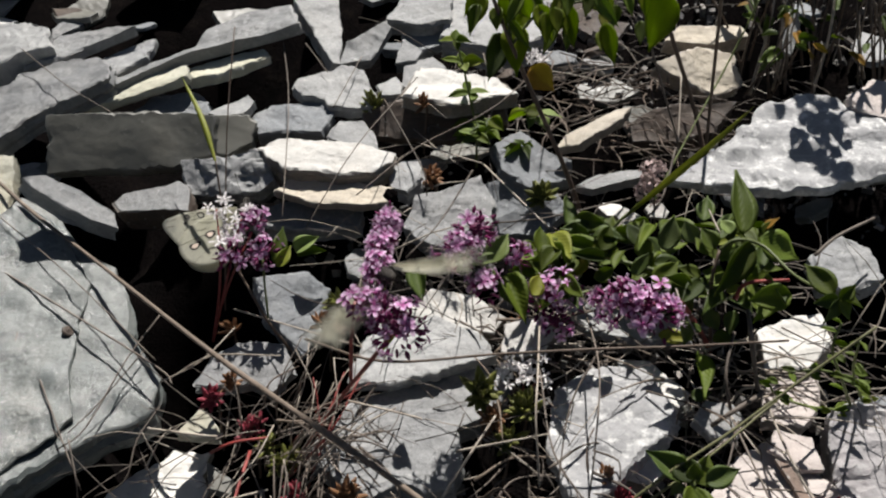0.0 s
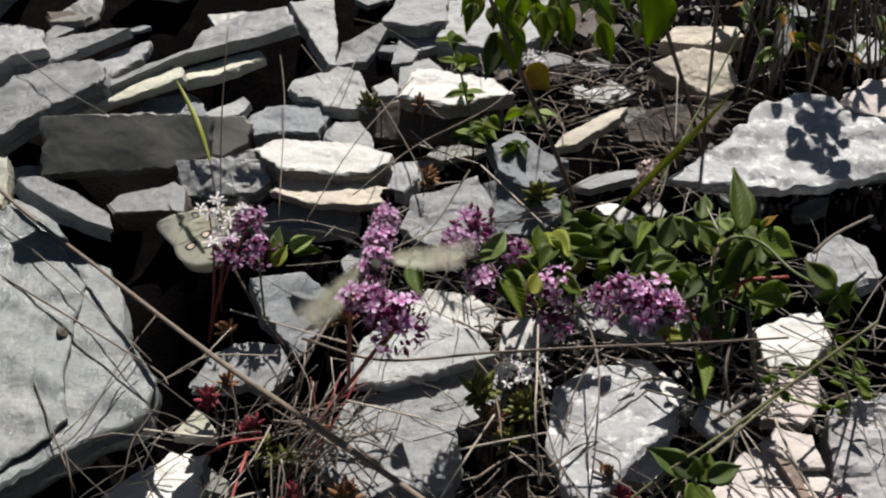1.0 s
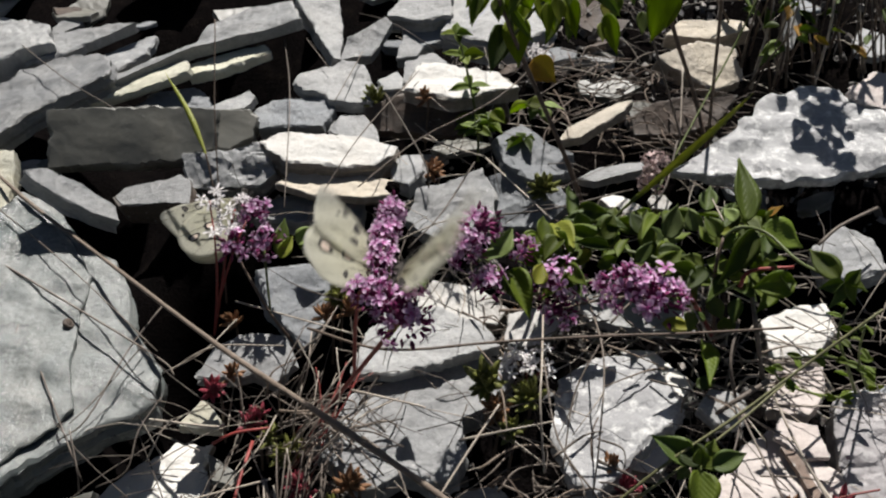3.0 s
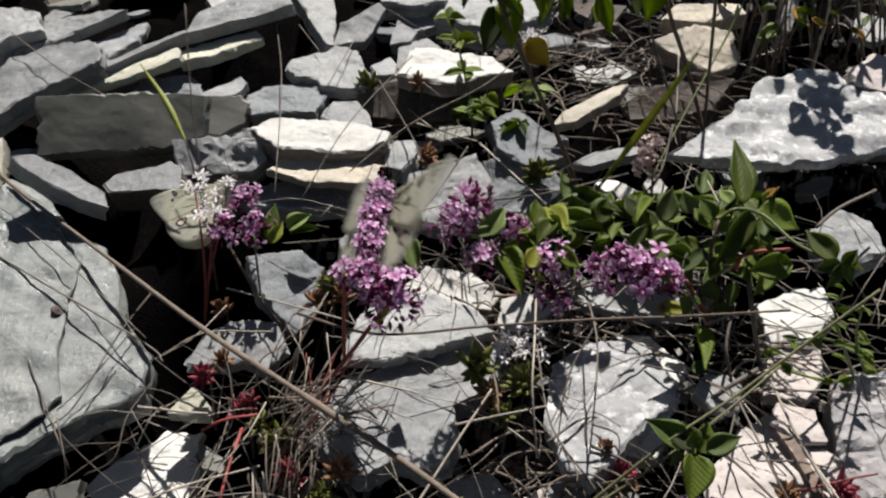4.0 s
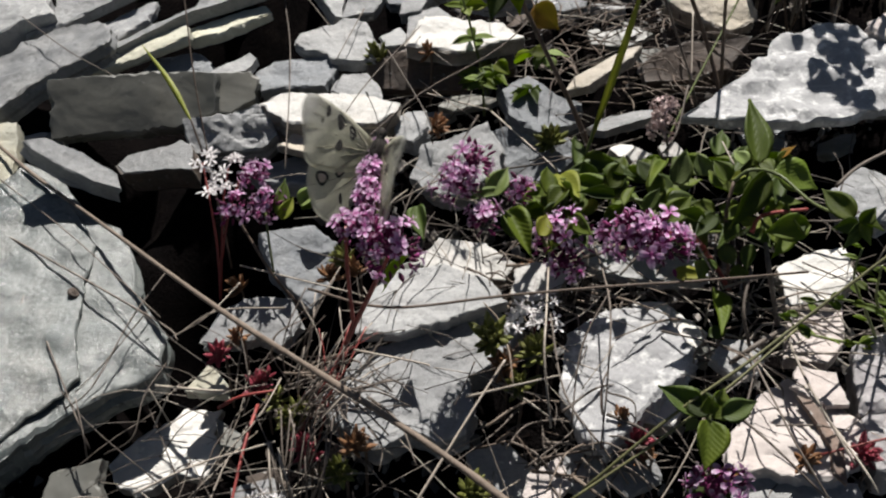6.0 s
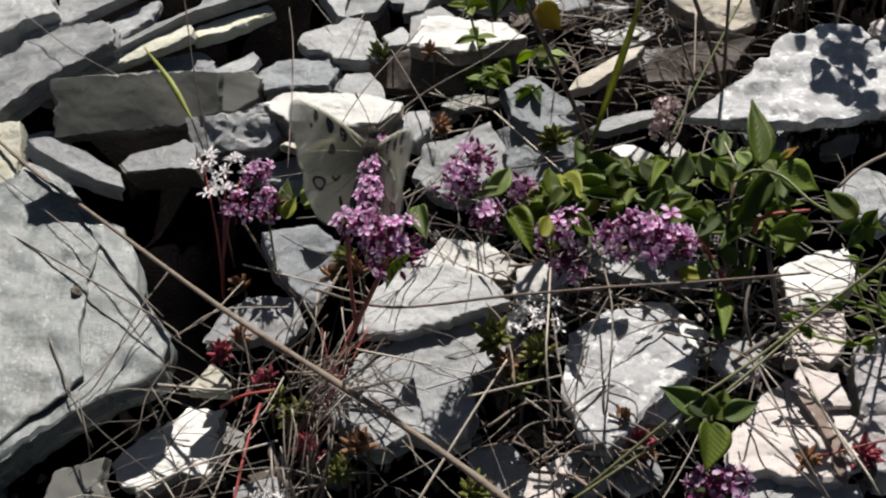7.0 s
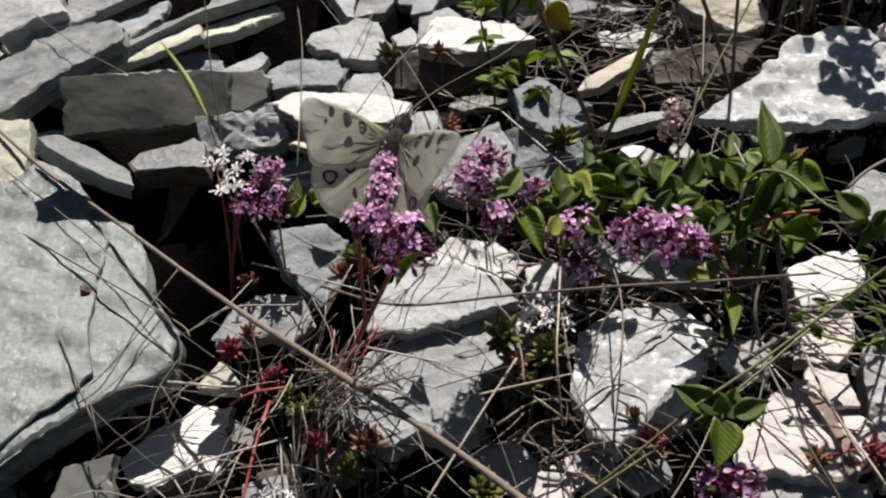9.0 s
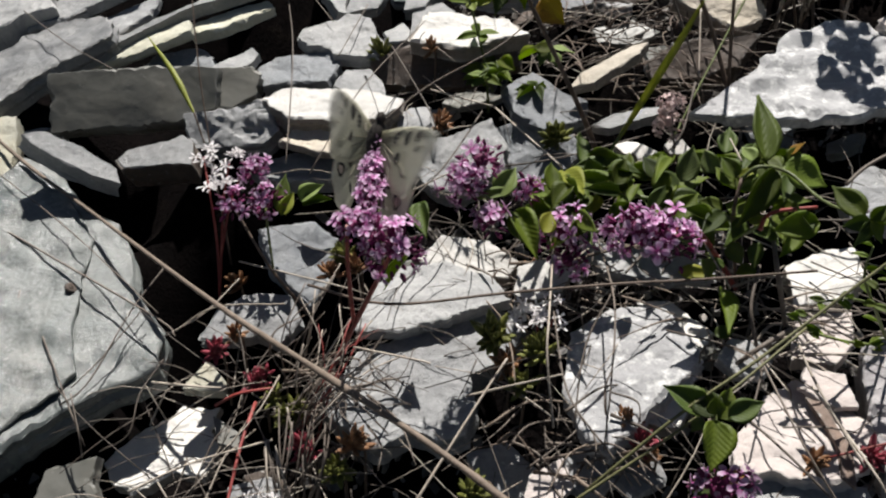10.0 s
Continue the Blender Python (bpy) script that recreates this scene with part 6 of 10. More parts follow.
leaf(vetch, (0.1364, 0.2138, 0.1176), (0.1402, 0.2101, 0.1183), 0.0027, "leaf_lime", "narrow")
leaf(vetch, (0.1323, 0.2130, 0.1198), (0.1349, 0.2085, 0.1221), 0.0027, "leaf_green", "narrow")
leaf(vetch, (0.1283, 0.2122, 0.1220), (0.1229, 0.2103, 0.1255), 0.0020, "leaf_lime", "narrow")
leaf(vetch, (0.1256, 0.2121, 0.1218), (0.1269, 0.2091, 0.1202), 0.0027, "leaf_lime", "narrow")
leaf(vetch, (0.1229, 0.2121, 0.1217), (0.1269, 0.2092, 0.1201), 0.0019, "leaf_lime", "narrow")
leaf(vetch, (0.1202, 0.2120, 0.1215), (0.1151, 0.2138, 0.1218), 0.0023, "leaf_green", "narrow")
leaf(vetch, (0.1175, 0.2119, 0.1214), (0.1188, 0.2083, 0.1198), 0.0028, "leaf_lime", "narrow")
stonecrop = plant("stonecrop_flower", (-0.1009, 0.2823, 0.0677), "white starry stonecrop flowers on thin red stems", "plant", "stonecrop plants")
stalk("stem", under(stonecrop, [(-0.1009, 0.2823, 0.0677), (-0.0988, 0.2889, 0.0909), (-0.0991, 0.2955, 0.1099), (-0.1032, 0.3101, 0.1201)]), 0.00055, 0.00035, "stem_red", stonecrop)
stalk("stem", under(stonecrop, [(-0.1009, 0.2823, 0.0677), (-0.0966, 0.2899, 0.0931), (-0.0938, 0.2983, 0.1106), (-0.0923, 0.3080, 0.1183)]), 0.00055, 0.00035, "stem_red", stonecrop)
stalk("stem", under(stonecrop, [(-0.0994, 0.2863, 0.0804), (-0.0918, 0.2927, 0.1058), (-0.0870, 0.3030, 0.1157)]), 0.00055, 0.00035, "stem_red", stonecrop)
star(stonecrop, (-0.1018, 0.3146, 0.1216), 0.0035, 1)
star(stonecrop, (-0.1074, 0.3128, 0.1183), 0.0038, 4)
star(stonecrop, (-0.0998, 0.3124, 0.1225), 0.0045, 6)
star(stonecrop, (-0.1030, 0.3075, 0.1199), 0.0043, 9)
star(stonecrop, (-0.0987, 0.3091, 0.1220), 0.0043, 11)
star(stonecrop, (-0.1010, 0.3177, 0.1198), 0.0042, 14)
star(stonecrop, (-0.0912, 0.3006, 0.1139), 0.0041, 16)
star(stonecrop, (-0.0980, 0.3048, 0.1137), 0.0034, 19)
star(stonecrop, (-0.0986, 0.3048, 0.1135), 0.0038, 21)
star(stonecrop, (-0.1002, 0.3084, 0.1150), 0.0043, 24)
star(stonecrop, (-0.0977, 0.2999, 0.1141), 0.0034, 26)
star(stonecrop, (-0.0952, 0.3130, 0.1142), 0.0042, 29)
star(stonecrop, (-0.0864, 0.3097, 0.1149), 0.0045, 31)
star(stonecrop, (-0.0984, 0.2981, 0.1131), 0.0036, 34)
star(stonecrop, (-0.0930, 0.2968, 0.1167), 0.0046, 36)
star(stonecrop, (-0.0983, 0.3004, 0.1123), 0.0039, 39)
star(stonecrop, (-0.0935, 0.3056, 0.1179), 0.0042, 41)
star(stonecrop, (-0.1011, 0.3094, 0.1174), 0.0036, 44)
star(stonecrop, (-0.0920, 0.2956, 0.1165), 0.0037, 46)
star(stonecrop, (-0.0989, 0.2937, 0.1164), 0.0044, 49)
star(stonecrop, (-0.0903, 0.3116, 0.1209), 0.0036, 51)
star(stonecrop, (-0.0883, 0.3110, 0.1209), 0.0041, 54)
star(stonecrop, (-0.0914, 0.3095, 0.1206), 0.0042, 56)
star(stonecrop, (-0.0893, 0.3114, 0.1210), 0.0041, 59)
stonecrop_low = plant("stonecrop_flower", (0.0323, 0.2414, 0.0738), "cluster of white starry stonecrop flowers low on stones", "plant", "stonecrop plants")
stalk("stem", under(stonecrop_low, [(0.0323, 0.2414, 0.0738), (0.0303, 0.2357, 0.0948)]), 0.00060, 0.00040, "stem_red", stonecrop_low)
stalk("stem", under(stonecrop_low, [(0.0323, 0.2414, 0.0738), (0.0367, 0.2370, 0.0934)]), 0.00060, 0.00040, "stem_red", stonecrop_low)
star(stonecrop_low, (0.0347, 0.2434, 0.0938), 0.0040, 50)
star(stonecrop_low, (0.0223, 0.2383, 0.0930), 0.0033, 51)
star(stonecrop_low, (0.0310, 0.2353, 0.0930), 0.0040, 52)
star(stonecrop_low, (0.0300, 0.2300, 0.0972), 0.0042, 53)
star(stonecrop_low, (0.0325, 0.2371, 0.0958), 0.0034, 54)
star(stonecrop_low, (0.0253, 0.2453, 0.0930), 0.0036, 55)
star(stonecrop_low, (0.0283, 0.2395, 0.0945), 0.0038, 56)
star(stonecrop_low, (0.0331, 0.2391, 0.0941), 0.0037, 57)
star(stonecrop_low, (0.0388, 0.2442, 0.0935), 0.0033, 58)
star(stonecrop_low, (0.0380, 0.2341, 0.0963), 0.0042, 59)
star(stonecrop_low, (0.0316, 0.2347, 0.0962), 0.0033, 60)
star(stonecrop_low, (0.0227, 0.2409, 0.0924), 0.0035, 61)
star(stonecrop_low, (0.0249, 0.2371, 0.0962), 0.0043, 62)
star(stonecrop_low, (0.0307, 0.2340, 0.0960), 0.0043, 63)
star(stonecrop_low, (0.0285, 0.2392, 0.0963), 0.0037, 64)
star(stonecrop_low, (0.0314, 0.2437, 0.0930), 0.0034, 65)
star(stonecrop_low, (0.0391, 0.2322, 0.0932), 0.0035, 66)
star(stonecrop_low, (0.0333, 0.2481, 0.0953), 0.0037, 67)
star(stonecrop_low, (0.0266, 0.2392, 0.0945), 0.0042, 68)
star(stonecrop_low, (0.0257, 0.2446, 0.0933), 0.0040, 69)
star(stonecrop_low, (0.0359, 0.2438, 0.0932), 0.0038, 70)
star(stonecrop_low, (0.0381, 0.2400, 0.0998), 0.0032, 71)
star(stonecrop_low, (0.0225, 0.2340, 0.0945), 0.0042, 72)
star(stonecrop_low, (0.0315, 0.2371, 0.0949), 0.0042, 73)
star(stonecrop_low, (0.0324, 0.2345, 0.0956), 0.0043, 74)
star(stonecrop_low, (0.0242, 0.2321, 0.0936), 0.0033, 75)
stonecrop_far = plant("stonecrop_flower", (0.0523, 0.4505, 0.1123), "small dry white flower tuft near a shaded gap", "plant", "stonecrop plants")
stalk("stem", under(stonecrop_far, [(0.0519, 0.4454, 0.1115), (0.0504, 0.4392, 0.1264)]), 0.00050, 0.00040, "stem_brown", stonecrop_far)
star(stonecrop_far, (0.0559, 0.4462, 0.1269), 0.0036, 90)
star(stonecrop_far, (0.0539, 0.4454, 0.1248), 0.0032, 91)
star(stonecrop_far, (0.0547, 0.4348, 0.1270), 0.0036, 92)
star(stonecrop_far, (0.0491, 0.4377, 0.1287), 0.0034, 93)
star(stonecrop_far, (0.0511, 0.4438, 0.1262), 0.0038, 94)
star(stonecrop_far, (0.0470, 0.4418, 0.1240), 0.0038, 95)
star(stonecrop_far, (0.0479, 0.4374, 0.1253), 0.0034, 96)
star(stonecrop_far, (0.0540, 0.4392, 0.1265), 0.0035, 97)
star(stonecrop_far, (0.0530, 0.4439, 0.1247), 0.0039, 98)
star(stonecrop_far, (0.0499, 0.4480, 0.1267), 0.0032, 99)
star(stonecrop_far, (0.0508, 0.4371, 0.1254), 0.0040, 100)
star(stonecrop_far, (0.0480, 0.4423, 0.1279), 0.0039, 101)
star(stonecrop_far, (0.0526, 0.4356, 0.1269), 0.0036, 102)
star(stonecrop_far, (0.0500, 0.4379, 0.1259), 0.0037, 103)
stonecrop_front = plant("stonecrop_flower", (-0.0682, 0.1884, 0.0543), "small white stonecrop flower near the front", "plant", "stonecrop plants")
stalk("stem", under(stonecrop_front, [(-0.0677, 0.1851, 0.0538), (-0.0649, 0.1796, 0.0691)]), 0.00050, 0.00040, "stem_red", stonecrop_front)
star(stonecrop_front, (-0.0690, 0.1779, 0.0706), 0.0032, 120)
star(stonecrop_front, (-0.0659, 0.1786, 0.0694), 0.0036, 121)
star(stonecrop_front, (-0.0603, 0.1778, 0.0705), 0.0031, 122)
star(stonecrop_front, (-0.0601, 0.1778, 0.0696), 0.0031, 123)
star(stonecrop_front, (-0.0653, 0.1792, 0.0720), 0.0032, 124)
rosette("stonecrop_rosette", (-0.0904, 0.2377, 0.0811), 0.0074, "sedum_red", 200, 30, "crimson stonecrop rosette on grey slate", lean=(23, 20))
rosette("stonecrop_rosette", (-0.0845, 0.2458, 0.0827), 0.0067, "sedum_orange", 201, 24, "rust-tinted stonecrop rosette between slates", lean=(24, 5))
rosette("stonecrop_rosette", (-0.0547, 0.2002, 0.0729), 0.0073, "sedum_red", 202, 28, "red and green stonecrop rosette", lean=(10, -19))
rosette("stonecrop_rosette", (-0.0515, 0.1969, 0.0705), 0.0061, "sedum_red", 203, 24, "dull red stonecrop rosette among straw", lean=(23, -1))
rosette("stonecrop_rosette", (-0.0611, 0.2109, 0.0743), 0.0075, "sedum_green", 204, 30, "greenish stonecrop rosette among straw", lean=(27, 6))
rosette("stonecrop_rosette", (-0.0562, 0.2141, 0.0751), 0.0071, "sedum_green", 205, 28, "olive stonecrop rosette among straw", lean=(11, 20))
rosette("stonecrop_rosette", (-0.0669, 0.2196, 0.0754), 0.0064, "sedum_green", 206, 24, "olive stonecrop rosette in shade", lean=(19, -6))
rosette("stonecrop_rosette", (-0.0332, 0.1952, 0.0792), 0.0083, "sedum_orange", 207, 30, "orange stonecrop rosette at a slab edge", lean=(5, 22))
rosette("stonecrop_rosette", (-0.0403, 0.1893, 0.0699), 0.0087, "sedum_green", 208, 30, "yellow-green stonecrop rosette between slates", lean=(33, 12))
rosette("stonecrop_rosette", (0.0064, 0.1756, 0.0760), 0.0090, "sedum_green", 209, 34, "bright yellow-green stonecrop rosette", lean=(14, 18))
rosette("stonecrop_rosette", (0.0144, 0.2286, 0.0942), 0.0110, "sedum_green", 210, 32, "green stonecrop rosette beside a pale slab", lean=(30, -7))
rosette("stonecrop_rosette", (0.0299, 0.2253, 0.0905), 0.0099, "sedum_green", 211, 30, "green stonecrop rosette under white flowers", lean=(7, -17))
rosette("stonecrop_rosette", (0.0232, 0.2159, 0.0826), 0.0089, "sedum_green", 212, 24, "small green stonecrop rosette", lean=(23, -13))
rosette("stonecrop_rosette", (0.0184, 0.2232, 0.0855), 0.0095, "sedum_orange", 213, 24, "brownish stonecrop rosette between slates", lean=(28, -23))
rosette("stonecrop_rosette", (0.0588, 0.2001, 0.0826), 0.0067, "sedum_orange", 214, 28, "orange-red stonecrop rosette between slates", lean=(6, 5))
rosette("stonecrop_rosette", (0.0637, 0.1935, 0.0777), 0.0078, "sedum_red", 215, 30, "red stonecrop rosette at a stone edge", lean=(18, 8))
rosette("stonecrop_rosette", (0.0661, 0.1894, 0.0752), 0.0066, "sedum_orange", 216, 26, "rusty stonecrop rosette between slates", lean=(17, 14))
rosette("stonecrop_rosette", (0.1137, 0.1757, 0.0874), 0.0072, "sedum_orange", 217, 22, "brown dried rosette on a pink slab", lean=(30, -1))
rosette("stonecrop_rosette", (0.1334, 0.1779, 0.0867), 0.0076, "sedum_red", 218, 26, "red-brown rosette near streaked rock", lean=(32, 2))
rosette("stonecrop_rosette", (-0.0466, 0.2838, 0.0887), 0.0090, "sedum_green", 219, 28, "olive stonecrop below violet flowers", lean=(30, -25))
rosette("stonecrop_rosette", (-0.0500, 0.2783, 0.0856), 0.0080, "sedum_orange", 220, 24, "brownish stonecrop below violet flowers", lean=(9, 23))
rosette("stonecrop_rosette", (-0.0406, 0.2806, 0.0865), 0.0071, "sedum_orange", 221, 22, "brownish stonecrop tuft between slates", lean=(5, -1))
rosette("stonecrop_rosette", (0.0318, 0.2701, 0.0884), 0.0078, "sedum_orange", 222, 26, "brown dried rosette on white slate", lean=(35, 1))
rosette("stonecrop_rosette", (-0.0933, 0.2834, 0.0763), 0.0073, "sedum_orange", 223, 22, "rusty stonecrop in a dark gap", lean=(19, -19))
rosette("stonecrop_rosette", (-0.0370, 0.4134, 0.1159), 0.0099, "sedum_green", 224, 26, "yellow-green stonecrop on dark rock", lean=(12, -14))
rosette("stonecrop_rosette", (-0.0050, 0.3584, 0.1047), 0.0091, "sedum_orange", 225, 24, "brown seed tuft between slates", lean=(31, 19))
rosette("stonecrop_rosette", (0.0457, 0.3455, 0.1032), 0.0104, "sedum_green", 226, 30, "spiky green tuft among stalks", lean=(26, -14))
rosette("stonecrop_rosette", (-0.0102, 0.4002, 0.1231), 0.0073, "sedum_orange", 227, 20, "brown seed tuft on pale slab", lean=(25, -2))
rosette("stonecrop_rosette", (-0.0751, 0.2302, 0.0727), 0.0066, "sedum_red", 228, 24, "crimson stonecrop in shade", lean=(8, 18))
rosette("stonecrop_rosette", (-0.0733, 0.2332, 0.0732), 0.0057, "sedum_red", 229, 20, "crimson stonecrop shoot between slates", lean=(23, -3))
tagged(stalk("twig", [(-0.2476, 0.3876, 0.1093), (-0.1966, 0.3404, 0.101), (-0.1531, 0.304, 0.0967), (-0.0863, 0.2391, 0.1031), (-0.0482, 0.201, 0.1124), (-0.0075, 0.1623, 0.1195), (0.0146, 0.141, 0.1209), (0.023, 0.1319, 0.1219)], 0.00085, 0.00115, "twig_bark", knots=0.25), "long bare brown twig lying across the stones", "twig")
tagged(stalk("dry_stalk", [(-0.0511, 0.2387, 0.1112), (-0.0211, 0.2240, 0.1144), (0.0183, 0.2236, 0.1183), (0.0564, 0.2226, 0.1220), (0.0833, 0.2241, 0.1216), (0.1236, 0.2302, 0.1186)], 0.00050, 0.00045, "stem_brown", knots=0.1), "thin brown stalk leaning over the stones", "stalk", "dry stalks over the scree")
tagged(stalk("green_stalk", [(0.0398, 0.1621, 0.0935), (0.0663, 0.1713, 0.1163), (0.0879, 0.1796, 0.1287), (0.1084, 0.1895, 0.1393), (0.1314, 0.1975, 0.1558)], 0.00055, 0.00050, "stem_olive", knots=0.1), "slender olive-green stalk arching over stones", "stalk", "dry stalks over the scree")
tagged(stalk("green_stalk", [(0.0327, 0.1582, 0.0905), (0.0632, 0.1682, 0.1097), (0.0840, 0.1783, 0.1203), (0.1071, 0.1939, 0.1280)], 0.00050, 0.00040, "stem_olive", knots=0.1), "slender olive-green stalk arching over stones", "stalk", "dry stalks over the scree")
tagged(stalk("dry_stalk", [(0.0046, 0.2048, 0.0886), (0.0174, 0.2028, 0.0949), (0.0363, 0.2017, 0.1017)], 0.00050, 0.00030, "straw", knots=0.1), "pale dry straw lying over stones", "stalk", "dry stalks over the scree")
tagged(stalk("dry_stalk", [(-0.0136, 0.1678, 0.0778), (0.0055, 0.1955, 0.0892), (0.0188, 0.2141, 0.0968)], 0.00050, 0.00040, "straw", knots=0.1), "pale dry straw lying over stones", "stalk", "dry stalks over the scree")
tagged(stalk("dry_stalk", [(0.0580, 0.2824, 0.0937), (0.0552, 0.2233, 0.1141), (0.0504, 0.1919, 0.1088), (0.0465, 0.1737, 0.0977)], 0.00040, 0.00030, "straw_dark", knots=0.1), "dark wiry dead stalk over stones", "stalk", "dry stalks over the scree")
tagged(stalk("dry_stalk", [(0.0566, 0.2319, 0.1115), (0.0454, 0.2154, 0.1003), (0.0398, 0.1921, 0.0863)], 0.00040, 0.00030, "straw_dark", knots=0.1), "dark wiry dead stalk over stones", "stalk", "dry stalks over the scree")
tagged(stalk("dry_stalk", [(0.0389, 0.2676, 0.1064), (0.0327, 0.2148, 0.1176), (0.0307, 0.1969, 0.1146), (0.0321, 0.1839, 0.0966)], 0.00045, 0.00035, "straw", knots=0.1), "pale dry straw lying over stones", "stalk", "dry stalks over the scree")
tagged(stalk("dry_stalk", [(0.0361, 0.2325, 0.1006), (0.0377, 0.1962, 0.0989), (0.0485, 0.1763, 0.0942), (0.0555, 0.1696, 0.0855)], 0.00040, 0.00030, "straw_dark", knots=0.1), "dark wiry dead stalk over stones", "stalk", "dry stalks over the scree")
tagged(stalk("dry_stalk", [(0.1021, 0.2085, 0.1001), (0.1038, 0.1879, 0.1008), (0.1075, 0.1731, 0.0967), (0.1156, 0.1592, 0.0868)], 0.00040, 0.00030, "straw_dark", knots=0.1), "dark wiry dead stalk over stones", "stalk", "dry stalks over the scree")
tagged(stalk("dry_stalk", [(0.0892, 0.1918, 0.0967), (0.0993, 0.1708, 0.0999), (0.1121, 0.1574, 0.0924)], 0.00045, 0.00035, "straw_dark", knots=0.1), "dark wiry dead stalk over stones", "stalk", "dry stalks over the scree")
tagged(stalk("dry_stalk", [(0.1179, 0.2218, 0.0970), (0.1167, 0.1949, 0.1006), (0.1235, 0.1679, 0.0946)], 0.00050, 0.00040, "straw", knots=0.1), "pale dry straw lying over stones", "stalk", "dry stalks over the scree")
tagged(stalk("dry_stalk", [(0.1166, 0.1980, 0.0971), (0.1252, 0.1678, 0.0947), (0.1291, 0.1609, 0.0898)], 0.00045, 0.00035, "straw", knots=0.1), "pale dry straw lying over stones", "stalk", "dry stalks over the scree")
tagged(stalk("dry_stalk", [(0.1061, 0.2132, 0.0950), (0.0970, 0.1928, 0.0953), (0.0951, 0.1903, 0.0868)], 0.00040, 0.00030, "straw_dark", knots=0.1), "dark wiry dead stalk over stones", "stalk", "dry stalks over the scree")
tagged(stalk("dry_stalk", [(0.1168, 0.1757, 0.0896), (0.1318, 0.1765, 0.0944), (0.1399, 0.1766, 0.0968)], 0.00040, 0.00035, "stem_red", knots=0.1), "thin crimson stonecrop stem between slates", "stalk", "dry stalks over the scree")
tagged(stalk("dry_stalk", [(0.1288, 0.1849, 0.0896), (0.1171, 0.1847, 0.0930), (0.1069, 0.1896, 0.0873)], 0.00030, 0.00030, "straw_dark", knots=0.1), "dark wiry dead stalk over stones", "stalk", "dry stalks over the scree")
tagged(stalk("dry_stalk", [(-0.2119, 0.3142, 0.0923), (-0.1659, 0.2838, 0.0897), (-0.1136, 0.2481, 0.0876), (-0.1050, 0.2394, 0.0867)], 0.00045, 0.00035, "straw_dark", knots=0.1), "dark wiry dead stalk over stones", "stalk", "dry stalks over the scree")
tagged(stalk("dry_stalk", [(-0.2136, 0.3395, 0.1012), (-0.1606, 0.2946, 0.0947), (-0.1133, 0.2490, 0.0898)], 0.00030, 0.00025, "straw_dark", knots=0.1), "dark wiry dead stalk over stones", "stalk", "dry stalks over the scree")
tagged(stalk("dry_stalk", [(-0.1777, 0.2759, 0.0859), (-0.1749, 0.2478, 0.0805), (-0.1699, 0.2071, 0.0742)], 0.00035, 0.00025, "straw_dark", knots=0.1), "dark wiry dead stalk over stones", "stalk", "dry stalks over the scree")
tagged(stalk("dry_stalk", [(-0.1599, 0.2459, 0.0819), (-0.1391, 0.2123, 0.0766), (-0.1337, 0.2037, 0.0675)], 0.00035, 0.00030, "straw_dark", knots=0.1), "dark wiry dead stalk over stones", "stalk", "dry stalks over the scree")
tagged(stalk("dry_stalk", [(-0.1187, 0.2782, 0.0882), (-0.1269, 0.2536, 0.0858), (-0.1358, 0.2243, 0.0787), (-0.1447, 0.2158, 0.0759)], 0.00035, 0.00030, "straw_dark", knots=0.1), "dark wiry dead stalk over stones", "stalk", "dry stalks over the scree")
tagged(stalk("dry_stalk", [(-0.1212, 0.2583, 0.0859), (-0.1340, 0.2343, 0.0804), (-0.1419, 0.2222, 0.0781)], 0.00030, 0.00025, "straw_dark", knots=0.1), "dark wiry dead stalk over stones", "stalk", "dry stalks over the scree")
tagged(stalk("dry_stalk", [(-0.1089, 0.2493, 0.0800), (-0.0909, 0.2501, 0.0911), (-0.0623, 0.2438, 0.0975)], 0.00035, 0.00030, "straw", knots=0.1), "pale dry straw lying over stones", "stalk", "dry stalks over the scree")
tagged(stalk("dry_stalk", [(-0.1139, 0.2486, 0.0777), (-0.0965, 0.2513, 0.0870), (-0.0853, 0.2675, 0.0901)], 0.00030, 0.00030, "straw", knots=0.1), "pale dry straw lying over stones", "stalk", "dry stalks over the scree")
tagged(stalk("dry_stalk", [(-0.0902, 0.2867, 0.0830), (-0.0562, 0.2614, 0.0946), (-0.0366, 0.2485, 0.0995)], 0.00035, 0.00030, "straw", knots=0.1), "pale dry straw lying over stones", "stalk", "dry stalks over the scree")
tagged(stalk("dry_stalk", [(-0.1138, 0.2276, 0.0743), (-0.0867, 0.2187, 0.0803), (-0.0826, 0.2196, 0.0806)], 0.00050, 0.00040, "straw", knots=0.1), "pale dry straw lying over stones", "stalk", "dry stalks over the scree")
tagged(stalk("dry_stalk", [(-0.1131, 0.1850, 0.0655), (-0.0904, 0.1906, 0.0736), (-0.0620, 0.1950, 0.0797)], 0.00045, 0.00035, "straw", knots=0.1), "pale dry straw lying over stones", "stalk", "dry stalks over the scree")
tagged(stalk("dry_stalk", [(-0.1296, 0.2040, 0.0638), (-0.1167, 0.2046, 0.0725), (-0.1146, 0.2180, 0.0788), (-0.1099, 0.2343, 0.0796)], 0.00030, 0.00025, "straw_dark", knots=0.1), "dark wiry dead stalk over stones", "stalk", "dry stalks over the scree")
tagged(stalk("dry_stalk", [(-0.1355, 0.2020, 0.0631), (-0.1342, 0.2041, 0.0736), (-0.1401, 0.2181, 0.0795)], 0.00035, 0.00030, "straw_dark", knots=0.1), "dark wiry dead stalk over stones", "stalk", "dry stalks over the scree")
